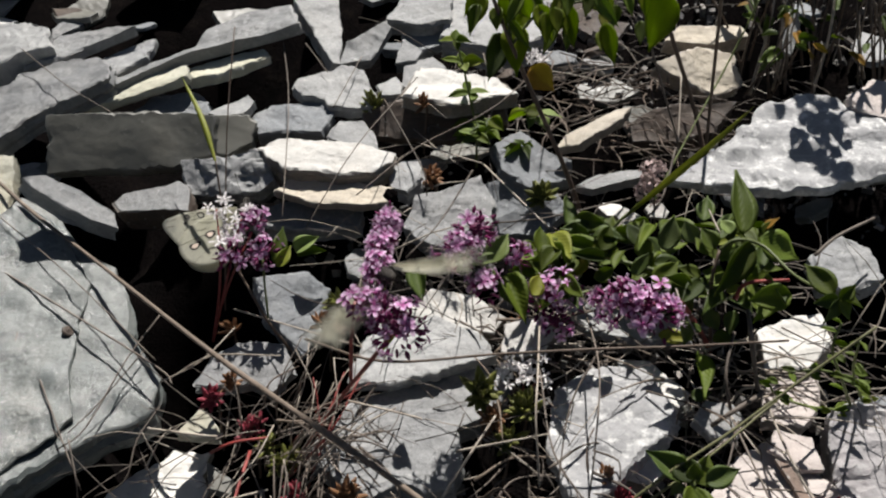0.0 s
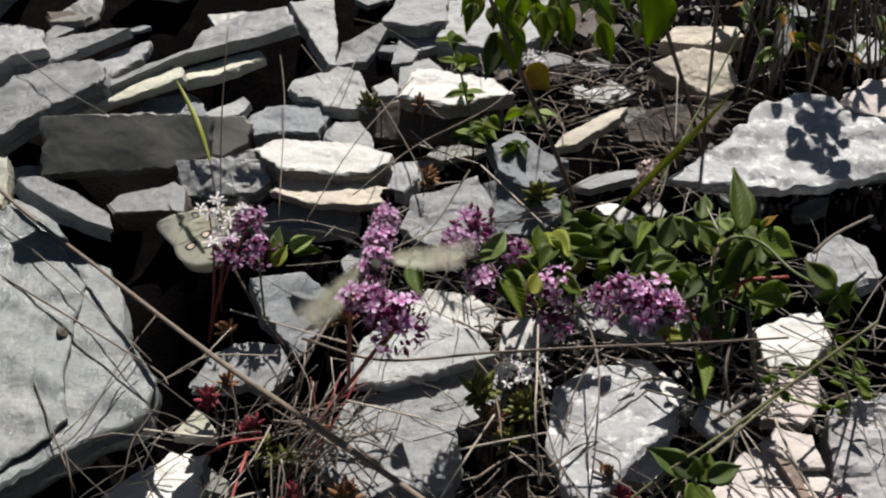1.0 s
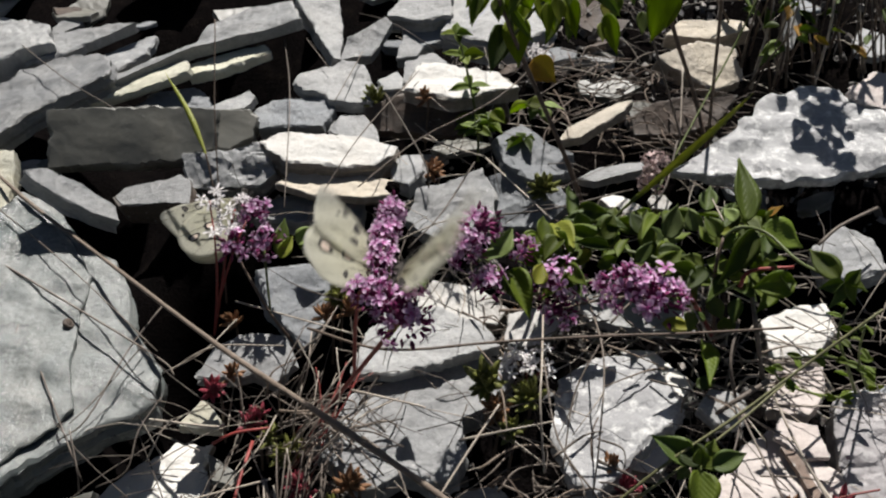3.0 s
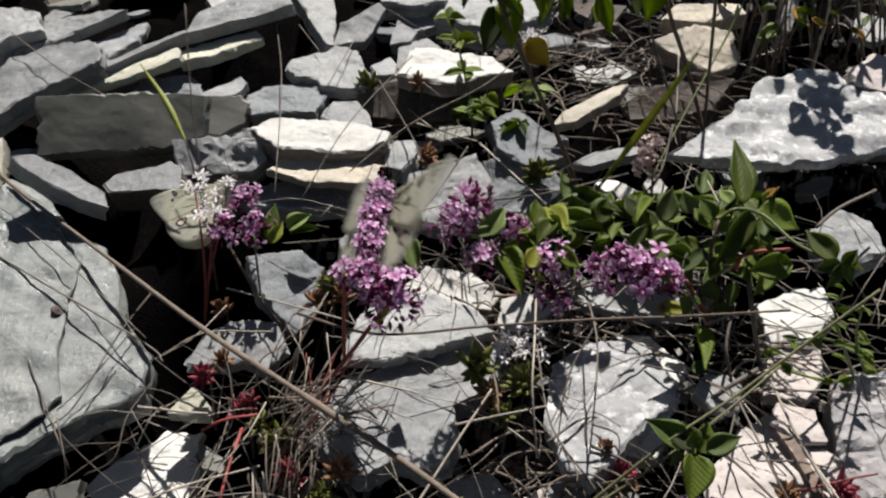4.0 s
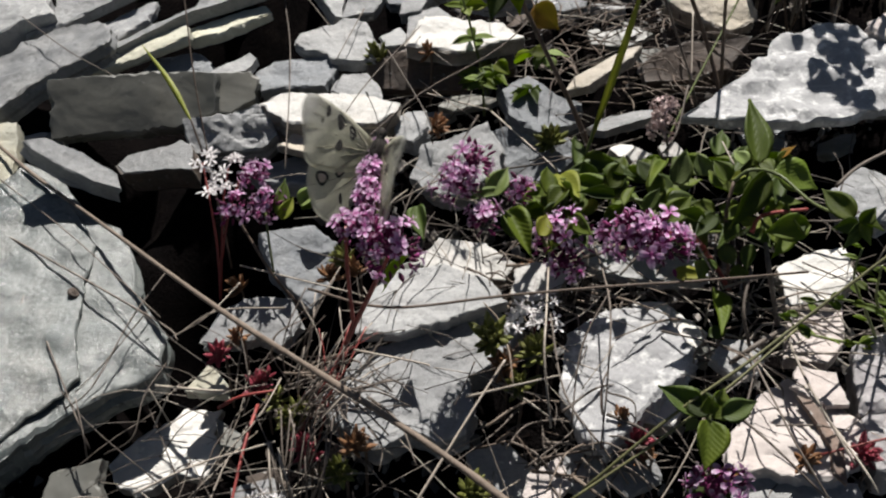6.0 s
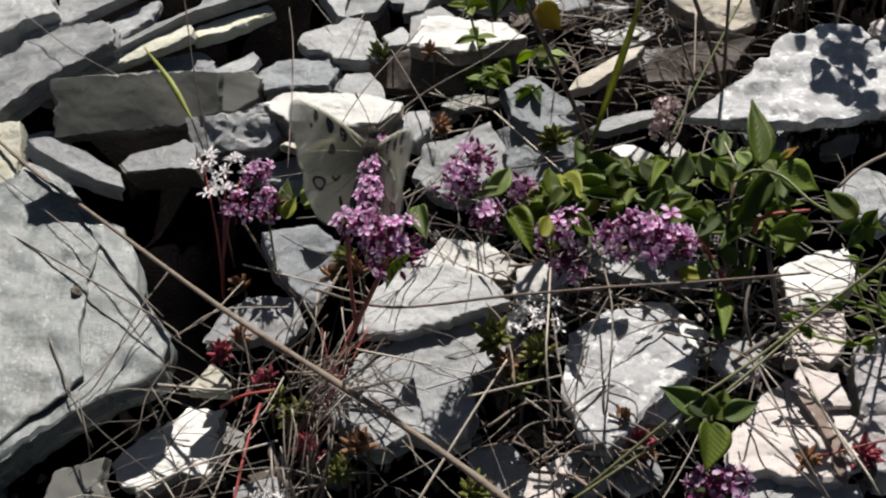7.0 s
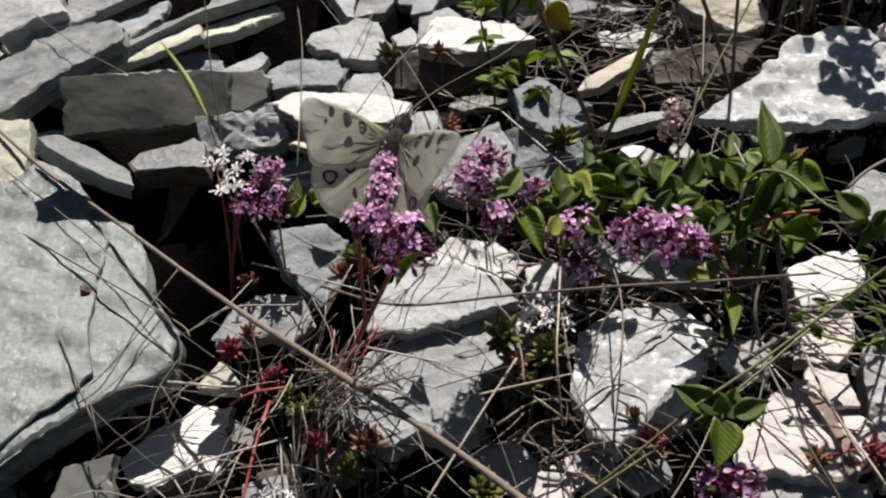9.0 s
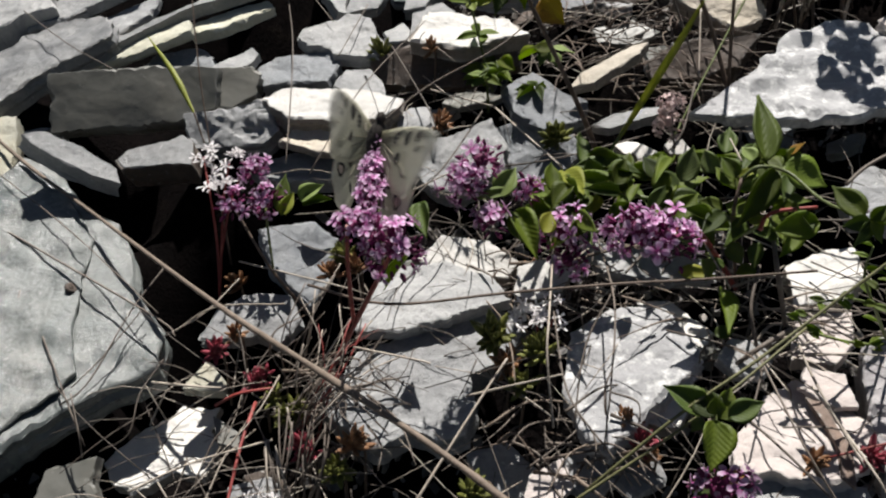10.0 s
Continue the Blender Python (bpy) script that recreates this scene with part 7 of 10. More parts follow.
tagged(stalk("dry_stalk", [(-0.0719, 0.2148, 0.0764), (-0.0740, 0.1962, 0.0753), (-0.0760, 0.1744, 0.0697)], 0.00070, 0.00050, "stem_red", knots=0.1), "thin crimson stonecrop stem between slates", "stalk", "dry stalks over the scree")
tagged(stalk("dry_stalk", [(-0.0881, 0.2176, 0.0720), (-0.0783, 0.2173, 0.0784), (-0.0657, 0.2189, 0.0793)], 0.00060, 0.00050, "stem_red", knots=0.1), "thin crimson stonecrop stem between slates", "stalk", "dry stalks over the scree")
tagged(stalk("dry_stalk", [(-0.0348, 0.2226, 0.0955), (-0.0099, 0.2133, 0.0972), (-0.0079, 0.2120, 0.0971)], 0.00040, 0.00030, "straw", knots=0.1), "pale dry straw lying over stones", "stalk", "dry stalks over the scree")
tagged(stalk("dry_stalk", [(-0.0451, 0.2137, 0.0875), (-0.0316, 0.2006, 0.0901), (-0.0217, 0.1920, 0.0852)], 0.00040, 0.00030, "straw_dark", knots=0.1), "dark wiry dead stalk over stones", "stalk", "dry stalks over the scree")
tagged(stalk("dry_stalk", [(-0.0131, 0.4164, 0.1276), (-0.0380, 0.3386, 0.1339), (-0.0579, 0.3001, 0.1167)], 0.00030, 0.00025, "straw_dark", knots=0.1), "dark wiry dead stalk over stones", "stalk", "dry stalks over the scree")
tagged(stalk("dry_stalk", [(0.0513, 0.3864, 0.1560), (0.0240, 0.3536, 0.1454), (-0.0111, 0.3409, 0.1316), (-0.0378, 0.3185, 0.1207)], 0.00035, 0.00030, "straw_dark", knots=0.1), "dark wiry dead stalk over stones", "stalk", "dry stalks over the scree")
tagged(stalk("dry_stalk", [(0.0134, 0.3388, 0.1205), (-0.0013, 0.2962, 0.1229), (-0.0147, 0.2770, 0.1192)], 0.00040, 0.00030, "straw_dark", knots=0.1), "dark wiry dead stalk over stones", "stalk", "dry stalks over the scree")
tagged(stalk("dry_stalk", [(-0.0315, 0.4181, 0.1149), (-0.0098, 0.3519, 0.1134), (-0.0075, 0.3425, 0.1040)], 0.00040, 0.00030, "straw_dark", knots=0.1), "dark wiry dead stalk over stones", "stalk", "dry stalks over the scree")
tagged(stalk("dry_stalk", [(-0.0106, 0.3819, 0.1082), (0.0086, 0.3658, 0.1106), (0.0192, 0.3631, 0.1087)], 0.00040, 0.00030, "straw", knots=0.1), "pale dry straw lying over stones", "stalk", "dry stalks over the scree")
tagged(stalk("dry_stalk", [(0.0193, 0.3684, 0.1055), (0.0423, 0.3213, 0.1071), (0.0474, 0.3208, 0.1013)], 0.00040, 0.00030, "straw", knots=0.1), "pale dry straw lying over stones", "stalk", "dry stalks over the scree")
tagged(stalk("dry_stalk", [(0.0229, 0.3275, 0.0991), (0.0471, 0.3208, 0.1073), (0.0845, 0.3287, 0.1124)], 0.00045, 0.00035, "straw_dark", knots=0.1), "dark wiry dead stalk over stones", "stalk", "dry stalks over the scree")
tagged(stalk("dry_stalk", [(0.1167, 0.3960, 0.1408), (0.1110, 0.3576, 0.1144)], 0.00040, 0.00035, "straw", knots=0.1), "pale dry straw lying over stones", "stalk", "dry stalks over the scree")
tagged(stalk("dry_stalk", [(-0.0886, 0.4595, 0.1267), (-0.0789, 0.4048, 0.1204), (-0.0702, 0.3152, 0.1125)], 0.00030, 0.00025, "straw_dark", knots=0.1), "dark wiry dead stalk over stones", "stalk", "dry stalks over the scree")
tagged(stalk("dry_stalk", [(-0.0759, 0.4576, 0.1270), (-0.0616, 0.4327, 0.1217)], 0.00030, 0.00025, "straw_dark", knots=0.1), "dark wiry dead stalk over stones", "stalk", "dry stalks over the scree")
tagged(stalk("dry_stalk", [(-0.0443, 0.4456, 0.1247), (-0.0557, 0.4000, 0.1188)], 0.00030, 0.00025, "straw_dark", knots=0.1), "dark wiry dead stalk over stones", "stalk", "dry stalks over the scree")
tagged(stalk("dry_stalk", [(-0.2344, 0.4582, 0.1232), (-0.1950, 0.4160, 0.1224), (-0.1637, 0.3945, 0.1165)], 0.00030, 0.00025, "straw_dark", knots=0.1), "dark wiry dead stalk over stones", "stalk", "dry stalks over the scree")
tagged(stalk("dry_stalk", [(0.1158, 0.3604, 0.2090), (0.1208, 0.3633, 0.1658), (0.1253, 0.3663, 0.1265), (0.1269, 0.3609, 0.0997)], 0.00080, 0.00080, "stem_brown", knots=0.1), "thin brown stalk leaning over the stones", "stalk", "dry stalks over the scree")
tagged(stalk("dry_stalk", [(0.0899, 0.3836, 0.2075), (0.1042, 0.3837, 0.1682), (0.1199, 0.3781, 0.1321), (0.1308, 0.3591, 0.0976)], 0.00100, 0.00110, "stem_brown", knots=0.1), "thin brown stalk leaning over the stones", "stalk", "dry stalks over the scree")
tagged(stalk("dry_stalk", [(0.0806, 0.3757, 0.2057), (0.0936, 0.3718, 0.1658), (0.1094, 0.3561, 0.1240), (0.1164, 0.3542, 0.0981)], 0.00060, 0.00050, "straw_dark", knots=0.1), "dark wiry dead stalk over stones", "stalk", "dry stalks over the scree")
tagged(stalk("green_stalk", [(0.1472, 0.3974, 0.1766), (0.1373, 0.3902, 0.1509), (0.1099, 0.3520, 0.1234), (0.0948, 0.3289, 0.1090)], 0.00050, 0.00040, "stem_green", knots=0.1), "slender olive-green stalk arching over stones", "stalk", "dry stalks over the scree")
tagged(stalk("dry_stalk", [(0.1075, 0.3523, 0.1233), (0.0959, 0.3239, 0.1122), (0.0745, 0.3065, 0.1044)], 0.00050, 0.00040, "straw_dark", knots=0.1), "dark wiry dead stalk over stones", "stalk", "dry stalks over the scree")
tagged(stalk("dry_stalk", [(0.1519, 0.2842, 0.1147), (0.1624, 0.2919, 0.1184), (0.1821, 0.3037, 0.1193)], 0.00080, 0.00070, "straw_dark", knots=0.1), "dark wiry dead stalk over stones", "stalk", "dry stalks over the scree")
tagged(stalk("dry_stalk", [(0.1597, 0.2764, 0.1078), (0.1532, 0.2746, 0.1052), (0.1415, 0.2778, 0.1031)], 0.00050, 0.00040, "straw_dark", knots=0.1), "dark wiry dead stalk over stones", "stalk", "dry stalks over the scree")
tagged(stalk("dry_stalk", [(0.1175, 0.2290, 0.0941), (0.1128, 0.2376, 0.1152), (0.1143, 0.2480, 0.1170)], 0.00100, 0.00090, "straw_dark", knots=0.1), "dark wiry dead stalk over stones", "stalk", "dry stalks over the scree")
tagged(stalk("dry_stalk", [(0.1191, 0.2276, 0.0940), (0.1062, 0.2179, 0.0958), (0.0981, 0.2162, 0.0891)], 0.00100, 0.00090, "straw_dark", knots=0.1), "dark wiry dead stalk over stones", "stalk", "dry stalks over the scree")
tagged(stalk("dry_stalk", [(0.1071, 0.2196, 0.0881), (0.1034, 0.2274, 0.1032), (0.1094, 0.2437, 0.1101)], 0.00070, 0.00060, "straw_dark", knots=0.1), "dark wiry dead stalk over stones", "stalk", "dry stalks over the scree")
tagged(stalk("dry_stalk", [(0.0896, 0.2730, 0.1198), (0.0888, 0.2488, 0.1199), (0.0987, 0.2379, 0.1046)], 0.00035, 0.00030, "straw", knots=0.1), "pale dry straw lying over stones", "stalk", "dry stalks over the scree")
tagged(stalk("dry_stalk", [(0.1065, 0.2905, 0.1334), (0.1056, 0.2709, 0.1362)], 0.00030, 0.00030, "straw", knots=0.1), "pale dry straw lying over stones", "stalk", "dry stalks over the scree")
TUFT = plant("dry_grass_tuft", (-0.0597, 0.2098, 0.0542), "bleached dry grass tuft growing between slates", "grass")
stalk("straw", under(TUFT, [(-0.0541, 0.2394, 0.0592), (-0.0430, 0.2319, 0.0817), (-0.0280, 0.2398, 0.0872)]), 0.00031, 0.00013, "stem_red", TUFT)
stalk("straw", under(TUFT, [(-0.0596, 0.2136, 0.0548), (-0.0406, 0.2023, 0.0908), (-0.0275, 0.2079, 0.1049)]), 0.00046, 0.00029, "straw", TUFT)
stalk("straw", under(TUFT, [(-0.0526, 0.2128, 0.0550), (-0.0448, 0.2157, 0.0788), (-0.0390, 0.2337, 0.0852)]), 0.00045, 0.00017, "stem_red", TUFT)
stalk("straw", under(TUFT, [(-0.0565, 0.2147, 0.0551), (-0.0391, 0.2057, 0.0785), (-0.0384, 0.2117, 0.0835)]), 0.00023, 0.00027, "straw_dark", TUFT)
stalk("straw", under(TUFT, [(-0.0626, 0.2348, 0.0580), (-0.0543, 0.2294, 0.0816), (-0.0476, 0.2398, 0.0875)]), 0.00023, 0.00024, "straw_dark", TUFT)
stalk("straw", under(TUFT, [(-0.0640, 0.2089, 0.0538), (-0.0511, 0.2105, 0.0831), (-0.0380, 0.2276, 0.0935)]), 0.00037, 0.00028, "straw_dark", TUFT)
stalk("straw", under(TUFT, [(-0.0632, 0.2205, 0.0557), (-0.0456, 0.2233, 0.0819), (-0.0383, 0.2427, 0.0899)]), 0.00037, 0.00023, "stem_red", TUFT)
stalk("straw", under(TUFT, [(-0.0600, 0.2189, 0.0556), (-0.0468, 0.2014, 0.0899), (-0.0409, 0.2011, 0.1024)]), 0.00027, 0.00018, "straw_dark", TUFT)
stalk("straw", under(TUFT, [(-0.0522, 0.1955, 0.0523), (-0.0489, 0.1893, 0.0852), (-0.0352, 0.1973, 0.0977)]), 0.00046, 0.00016, "straw_dark", TUFT)
stalk("straw", under(TUFT, [(-0.0606, 0.2455, 0.0598), (-0.0392, 0.2366, 0.0825), (-0.0307, 0.2444, 0.0875)]), 0.00044, 0.00029, "straw", TUFT)
stalk("straw", under(TUFT, [(-0.0660, 0.1965, 0.0517), (-0.0539, 0.1894, 0.0830), (-0.0551, 0.1975, 0.0934)]), 0.00037, 0.00028, "straw", TUFT)
stalk("straw", under(TUFT, [(-0.0577, 0.2399, 0.0591), (-0.0361, 0.2323, 0.0893), (-0.0328, 0.2435, 0.0995)]), 0.00037, 0.00017, "straw_dark", TUFT)
stalk("straw", under(TUFT, [(-0.0678, 0.2576, 0.0614), (-0.0605, 0.2433, 0.0901), (-0.0486, 0.2470, 0.0996)]), 0.00025, 0.00024, "straw", TUFT)
stalk("straw", under(TUFT, [(-0.0617, 0.2047, 0.0533), (-0.0412, 0.1920, 0.0891), (-0.0453, 0.1965, 0.1021)]), 0.00025, 0.00020, "straw_dark", TUFT)
stalk("straw", under(TUFT, [(-0.0567, 0.2247, 0.0567), (-0.0391, 0.2114, 0.0892), (-0.0258, 0.2151, 0.1009)]), 0.00046, 0.00020, "straw", TUFT)
stalk("straw", under(TUFT, [(-0.0604, 0.2333, 0.0579), (-0.0449, 0.2225, 0.0919), (-0.0344, 0.2297, 0.1049)]), 0.00045, 0.00021, "straw", TUFT)
stalk("straw", under(TUFT, [(-0.0665, 0.2157, 0.0548), (-0.0517, 0.2197, 0.0802), (-0.0491, 0.2400, 0.0876)]), 0.00021, 0.00024, "straw", TUFT)
stalk("straw", under(TUFT, [(-0.0611, 0.2557, 0.0615), (-0.0531, 0.2528, 0.0879), (-0.0438, 0.2678, 0.0965)]), 0.00030, 0.00020, "straw", TUFT)
stalk("straw", under(TUFT, [(-0.0605, 0.2233, 0.0563), (-0.0508, 0.2071, 0.0918), (-0.0370, 0.2079, 0.1058)]), 0.00025, 0.00027, "straw", TUFT)
stalk("straw", under(TUFT, [(-0.0593, 0.2194, 0.0557), (-0.0407, 0.2180, 0.0857), (-0.0313, 0.2335, 0.0962)]), 0.00033, 0.00029, "stem_red", TUFT)
stalk("straw", under(TUFT, [(-0.0609, 0.2338, 0.0580), (-0.0477, 0.2261, 0.0856), (-0.0493, 0.2360, 0.0939)]), 0.00026, 0.00016, "stem_red", TUFT)
stalk("straw", under(TUFT, [(-0.0659, 0.2343, 0.0578), (-0.0623, 0.2312, 0.0919), (-0.0536, 0.2460, 0.1057)]), 0.00035, 0.00024, "straw_dark", TUFT)
stalk("straw", under(TUFT, [(-0.0541, 0.2295, 0.0576), (-0.0428, 0.2231, 0.0868), (-0.0377, 0.2338, 0.0966)]), 0.00031, 0.00014, "stem_red", TUFT)
stalk("straw", under(TUFT, [(-0.0626, 0.2266, 0.0567), (-0.0502, 0.2210, 0.0838), (-0.0413, 0.2314, 0.0922)]), 0.00035, 0.00021, "straw_dark", TUFT)
stalk("straw", under(TUFT, [(-0.0557, 0.2198, 0.0560), (-0.0413, 0.2117, 0.0806), (-0.0193, 0.2179, 0.0875)]), 0.00027, 0.00016, "straw_dark", TUFT)
stalk("straw", under(TUFT, [(-0.0594, 0.2235, 0.0564), (-0.0555, 0.2148, 0.0871), (-0.0524, 0.2227, 0.0977)]), 0.00042, 0.00025, "straw", TUFT)
stalk("straw", under(TUFT, [(-0.0593, 0.2110, 0.0544), (-0.0497, 0.2061, 0.0847), (-0.0428, 0.2168, 0.0952)]), 0.00026, 0.00016, "straw_dark", TUFT)
stalk("straw", under(TUFT, [(-0.0610, 0.2179, 0.0554), (-0.0458, 0.2125, 0.0836), (-0.0462, 0.2236, 0.0922)]), 0.00030, 0.00016, "stem_red", TUFT)
stalk("straw", under(TUFT, [(-0.0556, 0.2225, 0.0564), (-0.0403, 0.2235, 0.0869), (-0.0418, 0.2426, 0.0976)]), 0.00023, 0.00022, "straw", TUFT)
stalk("straw", under(TUFT, [(-0.0607, 0.2194, 0.0557), (-0.0459, 0.2093, 0.0875), (-0.0228, 0.2148, 0.0994)]), 0.00049, 0.00022, "straw", TUFT)
stalk("straw", under(TUFT, [(-0.0673, 0.2459, 0.0596), (-0.0571, 0.2325, 0.0893), (-0.0462, 0.2369, 0.0994)]), 0.00038, 0.00018, "straw_dark", TUFT)
stalk("straw", under(TUFT, [(-0.0638, 0.2393, 0.0587), (-0.0558, 0.2437, 0.0846), (-0.0462, 0.2653, 0.0930)]), 0.00047, 0.00023, "straw_dark", TUFT)
stalk("straw", under(TUFT, [(-0.0621, 0.2378, 0.0585), (-0.0505, 0.2377, 0.0832), (-0.0591, 0.2556, 0.0897)]), 0.00020, 0.00024, "straw", TUFT)
stalk("straw", under(TUFT, [(-0.0625, 0.2421, 0.0592), (-0.0546, 0.2427, 0.0830), (-0.0541, 0.2606, 0.0894)]), 0.00028, 0.00027, "straw", TUFT)
stalk("straw", under(TUFT, [(-0.0560, 0.1821, 0.0559), (-0.0571, 0.1828, 0.0740), (-0.0607, 0.1926, 0.0794)]), 0.00058, 0.00030, "straw", TUFT)
stalk("straw", under(TUFT, [(-0.0578, 0.1824, 0.0559), (-0.0592, 0.1901, 0.0751), (-0.0614, 0.2074, 0.0817)]), 0.00039, 0.00030, "straw_dark", TUFT)
stalk("straw", under(TUFT, [(-0.0561, 0.1785, 0.0554), (-0.0580, 0.1805, 0.0736), (-0.0603, 0.1913, 0.0792)]), 0.00049, 0.00025, "straw", TUFT)
stalk("straw", under(TUFT, [(-0.0537, 0.1842, 0.0564), (-0.0489, 0.1909, 0.0757), (-0.0399, 0.2069, 0.0827)]), 0.00032, 0.00029, "straw_dark", TUFT)
stalk("straw", under(TUFT, [(-0.0606, 0.1790, 0.0552), (-0.0607, 0.1827, 0.0738), (-0.0641, 0.1955, 0.0797)]), 0.00050, 0.00029, "straw_dark", TUFT)
stalk("straw", under(TUFT, [(-0.0569, 0.1799, 0.0555), (-0.0530, 0.1879, 0.0750), (-0.0515, 0.2056, 0.0819)]), 0.00041, 0.00015, "straw_dark", TUFT)
stalk("straw", under(TUFT, [(-0.0536, 0.1806, 0.0558), (-0.0441, 0.1874, 0.0754), (-0.0422, 0.2041, 0.0821)]), 0.00055, 0.00029, "straw_dark", TUFT)
stalk("straw", under(TUFT, [(-0.0523, 0.1832, 0.0563), (-0.0503, 0.1815, 0.0741), (-0.0508, 0.1887, 0.0793)]), 0.00038, 0.00027, "straw_dark", TUFT)
stalk("straw", under(TUFT, [(-0.0494, 0.1832, 0.0564), (-0.0443, 0.1871, 0.0753), (-0.0442, 0.2004, 0.0815)]), 0.00056, 0.00033, "straw_dark", TUFT)
stalk("straw", under(TUFT, [(-0.0578, 0.1815, 0.0558), (-0.0617, 0.1897, 0.0749), (-0.0714, 0.2079, 0.0813)]), 0.00054, 0.00015, "straw_dark", TUFT)
stalk("straw", under(TUFT, [(-0.0618, 0.1800, 0.0553), (-0.0600, 0.1826, 0.0738), (-0.0633, 0.1944, 0.0795)]), 0.00038, 0.00020, "straw_dark", TUFT)
stalk("straw", under(TUFT, [(-0.0520, 0.1805, 0.0559), (-0.0510, 0.1878, 0.0751), (-0.0492, 0.2047, 0.0819)]), 0.00033, 0.00026, "straw_dark", TUFT)
stalk("straw", under(TUFT, [(-0.0563, 0.1840, 0.0562), (-0.0502, 0.1913, 0.0757), (-0.0478, 0.2085, 0.0826)]), 0.00031, 0.00017, "straw_dark", TUFT)
stalk("straw", under(TUFT, [(-0.0608, 0.1828, 0.0558), (-0.0567, 0.1874, 0.0748), (-0.0559, 0.2015, 0.0810)]), 0.00048, 0.00032, "straw_dark", TUFT)
stalk("straw", under(TUFT, [(-0.0641, 0.1801, 0.0552), (-0.0584, 0.1874, 0.0747), (-0.0577, 0.2044, 0.0814)]), 0.00032, 0.00034, "straw_dark", TUFT)
stalk("straw", under(TUFT, [(-0.0648, 0.1802, 0.0552), (-0.0628, 0.1826, 0.0737), (-0.0642, 0.1941, 0.0794)]), 0.00052, 0.00030, "straw", TUFT)
stalk("straw", under(TUFT, [(-0.0570, 0.1842, 0.0562), (-0.0574, 0.1830, 0.0740), (-0.0613, 0.1907, 0.0790)]), 0.00038, 0.00021, "straw_dark", TUFT)
stalk("straw", under(TUFT, [(-0.0644, 0.1793, 0.0551), (-0.0673, 0.1814, 0.0733), (-0.0740, 0.1924, 0.0787)]), 0.00042, 0.00019, "straw_dark", TUFT)
SHRUB = plant("dry_shrub", (0.2099, 0.4529, 0.1146), "thicket of dry brown stems in shade", "shrub")
stalk("stem", under(SHRUB, [(0.2310, 0.4435, 0.1121), (0.2177, 0.4382, 0.1426), (0.2118, 0.4421, 0.1669)]), 0.00044, 0.00046, "straw_dark", SHRUB)
stalk("stem", under(SHRUB, [(0.1678, 0.4317, 0.1071), (0.1676, 0.4182, 0.1369), (0.1704, 0.4132, 0.1602)]), 0.00056, 0.00036, "straw_dark", SHRUB)
stalk("stem", under(SHRUB, [(0.2481, 0.4325, 0.1112), (0.2284, 0.4282, 0.1415), (0.2163, 0.4331, 0.1657)]), 0.00089, 0.00055, "straw_dark", SHRUB)
stalk("stem", under(SHRUB, [(0.2284, 0.4457, 0.1123), (0.2349, 0.4428, 0.1442), (0.2450, 0.4495, 0.1698)]), 0.00054, 0.00058, "straw_dark", SHRUB)
stalk("stem", under(SHRUB, [(0.2447, 0.4388, 0.1120), (0.2427, 0.4374, 0.1437), (0.2429, 0.4458, 0.1691)]), 0.00083, 0.00058, "stem_brown", SHRUB)
stalk("stem", under(SHRUB, [(0.1872, 0.4484, 0.1107), (0.1876, 0.4572, 0.1441), (0.1921, 0.4774, 0.1716)]), 0.00051, 0.00052, "straw_dark", SHRUB)
stalk("stem", under(SHRUB, [(0.1808, 0.4376, 0.1087), (0.1769, 0.4276, 0.1389), (0.1761, 0.4265, 0.1626)]), 0.00082, 0.00037, "straw", SHRUB)
stalk("stem", under(SHRUB, [(0.2361, 0.4405, 0.1119), (0.2277, 0.4464, 0.1444), (0.2256, 0.4628, 0.1709)]), 0.00057, 0.00058, "straw_dark", SHRUB)
stalk("stem", under(SHRUB, [(0.1782, 0.4316, 0.1076), (0.1868, 0.4311, 0.1399), (0.1945, 0.4404, 0.1658)]), 0.00056, 0.00053, "stem_brown", SHRUB)
stalk("stem", under(SHRUB, [(0.1691, 0.4611, 0.1118), (0.1522, 0.4550, 0.1420), (0.1331, 0.4593, 0.1657)]), 0.00079, 0.00031, "stem_brown", SHRUB)
stalk("stem", under(SHRUB, [(0.1656, 0.4511, 0.1101), (0.1596, 0.4336, 0.1390), (0.1580, 0.4251, 0.1615)]), 0.00090, 0.00043, "straw_dark", SHRUB)
stalk("stem", under(SHRUB, [(0.2023, 0.4385, 0.1099), (0.2002, 0.4410, 0.1422), (0.2053, 0.4532, 0.1684)]), 0.00064, 0.00042, "stem_brown", SHRUB)
stalk("stem", under(SHRUB, [(0.2000, 0.4305, 0.1085), (0.1941, 0.4355, 0.1410), (0.1917, 0.4509, 0.1673)]), 0.00056, 0.00053, "stem_brown", SHRUB)
stalk("stem", under(SHRUB, [(0.1674, 0.4344, 0.1075), (0.1717, 0.4407, 0.1407), (0.1770, 0.4577, 0.1677)]), 0.00099, 0.00048, "straw", SHRUB)
stalk("stem", under(SHRUB, [(0.1874, 0.4473, 0.1105), (0.1856, 0.4440, 0.1419), (0.1887, 0.4503, 0.1671)]), 0.00050, 0.00045, "straw", SHRUB)
stalk("stem", under(SHRUB, [(0.1863, 0.4341, 0.1084), (0.1791, 0.4300, 0.1394), (0.1757, 0.4351, 0.1640)]), 0.00085, 0.00038, "straw_dark", SHRUB)
stalk("stem", under(SHRUB, [(0.2058, 0.4520, 0.1122), (0.2130, 0.4429, 0.1431), (0.2246, 0.4430, 0.1677)]), 0.00053, 0.00041, "stem_brown", SHRUB)
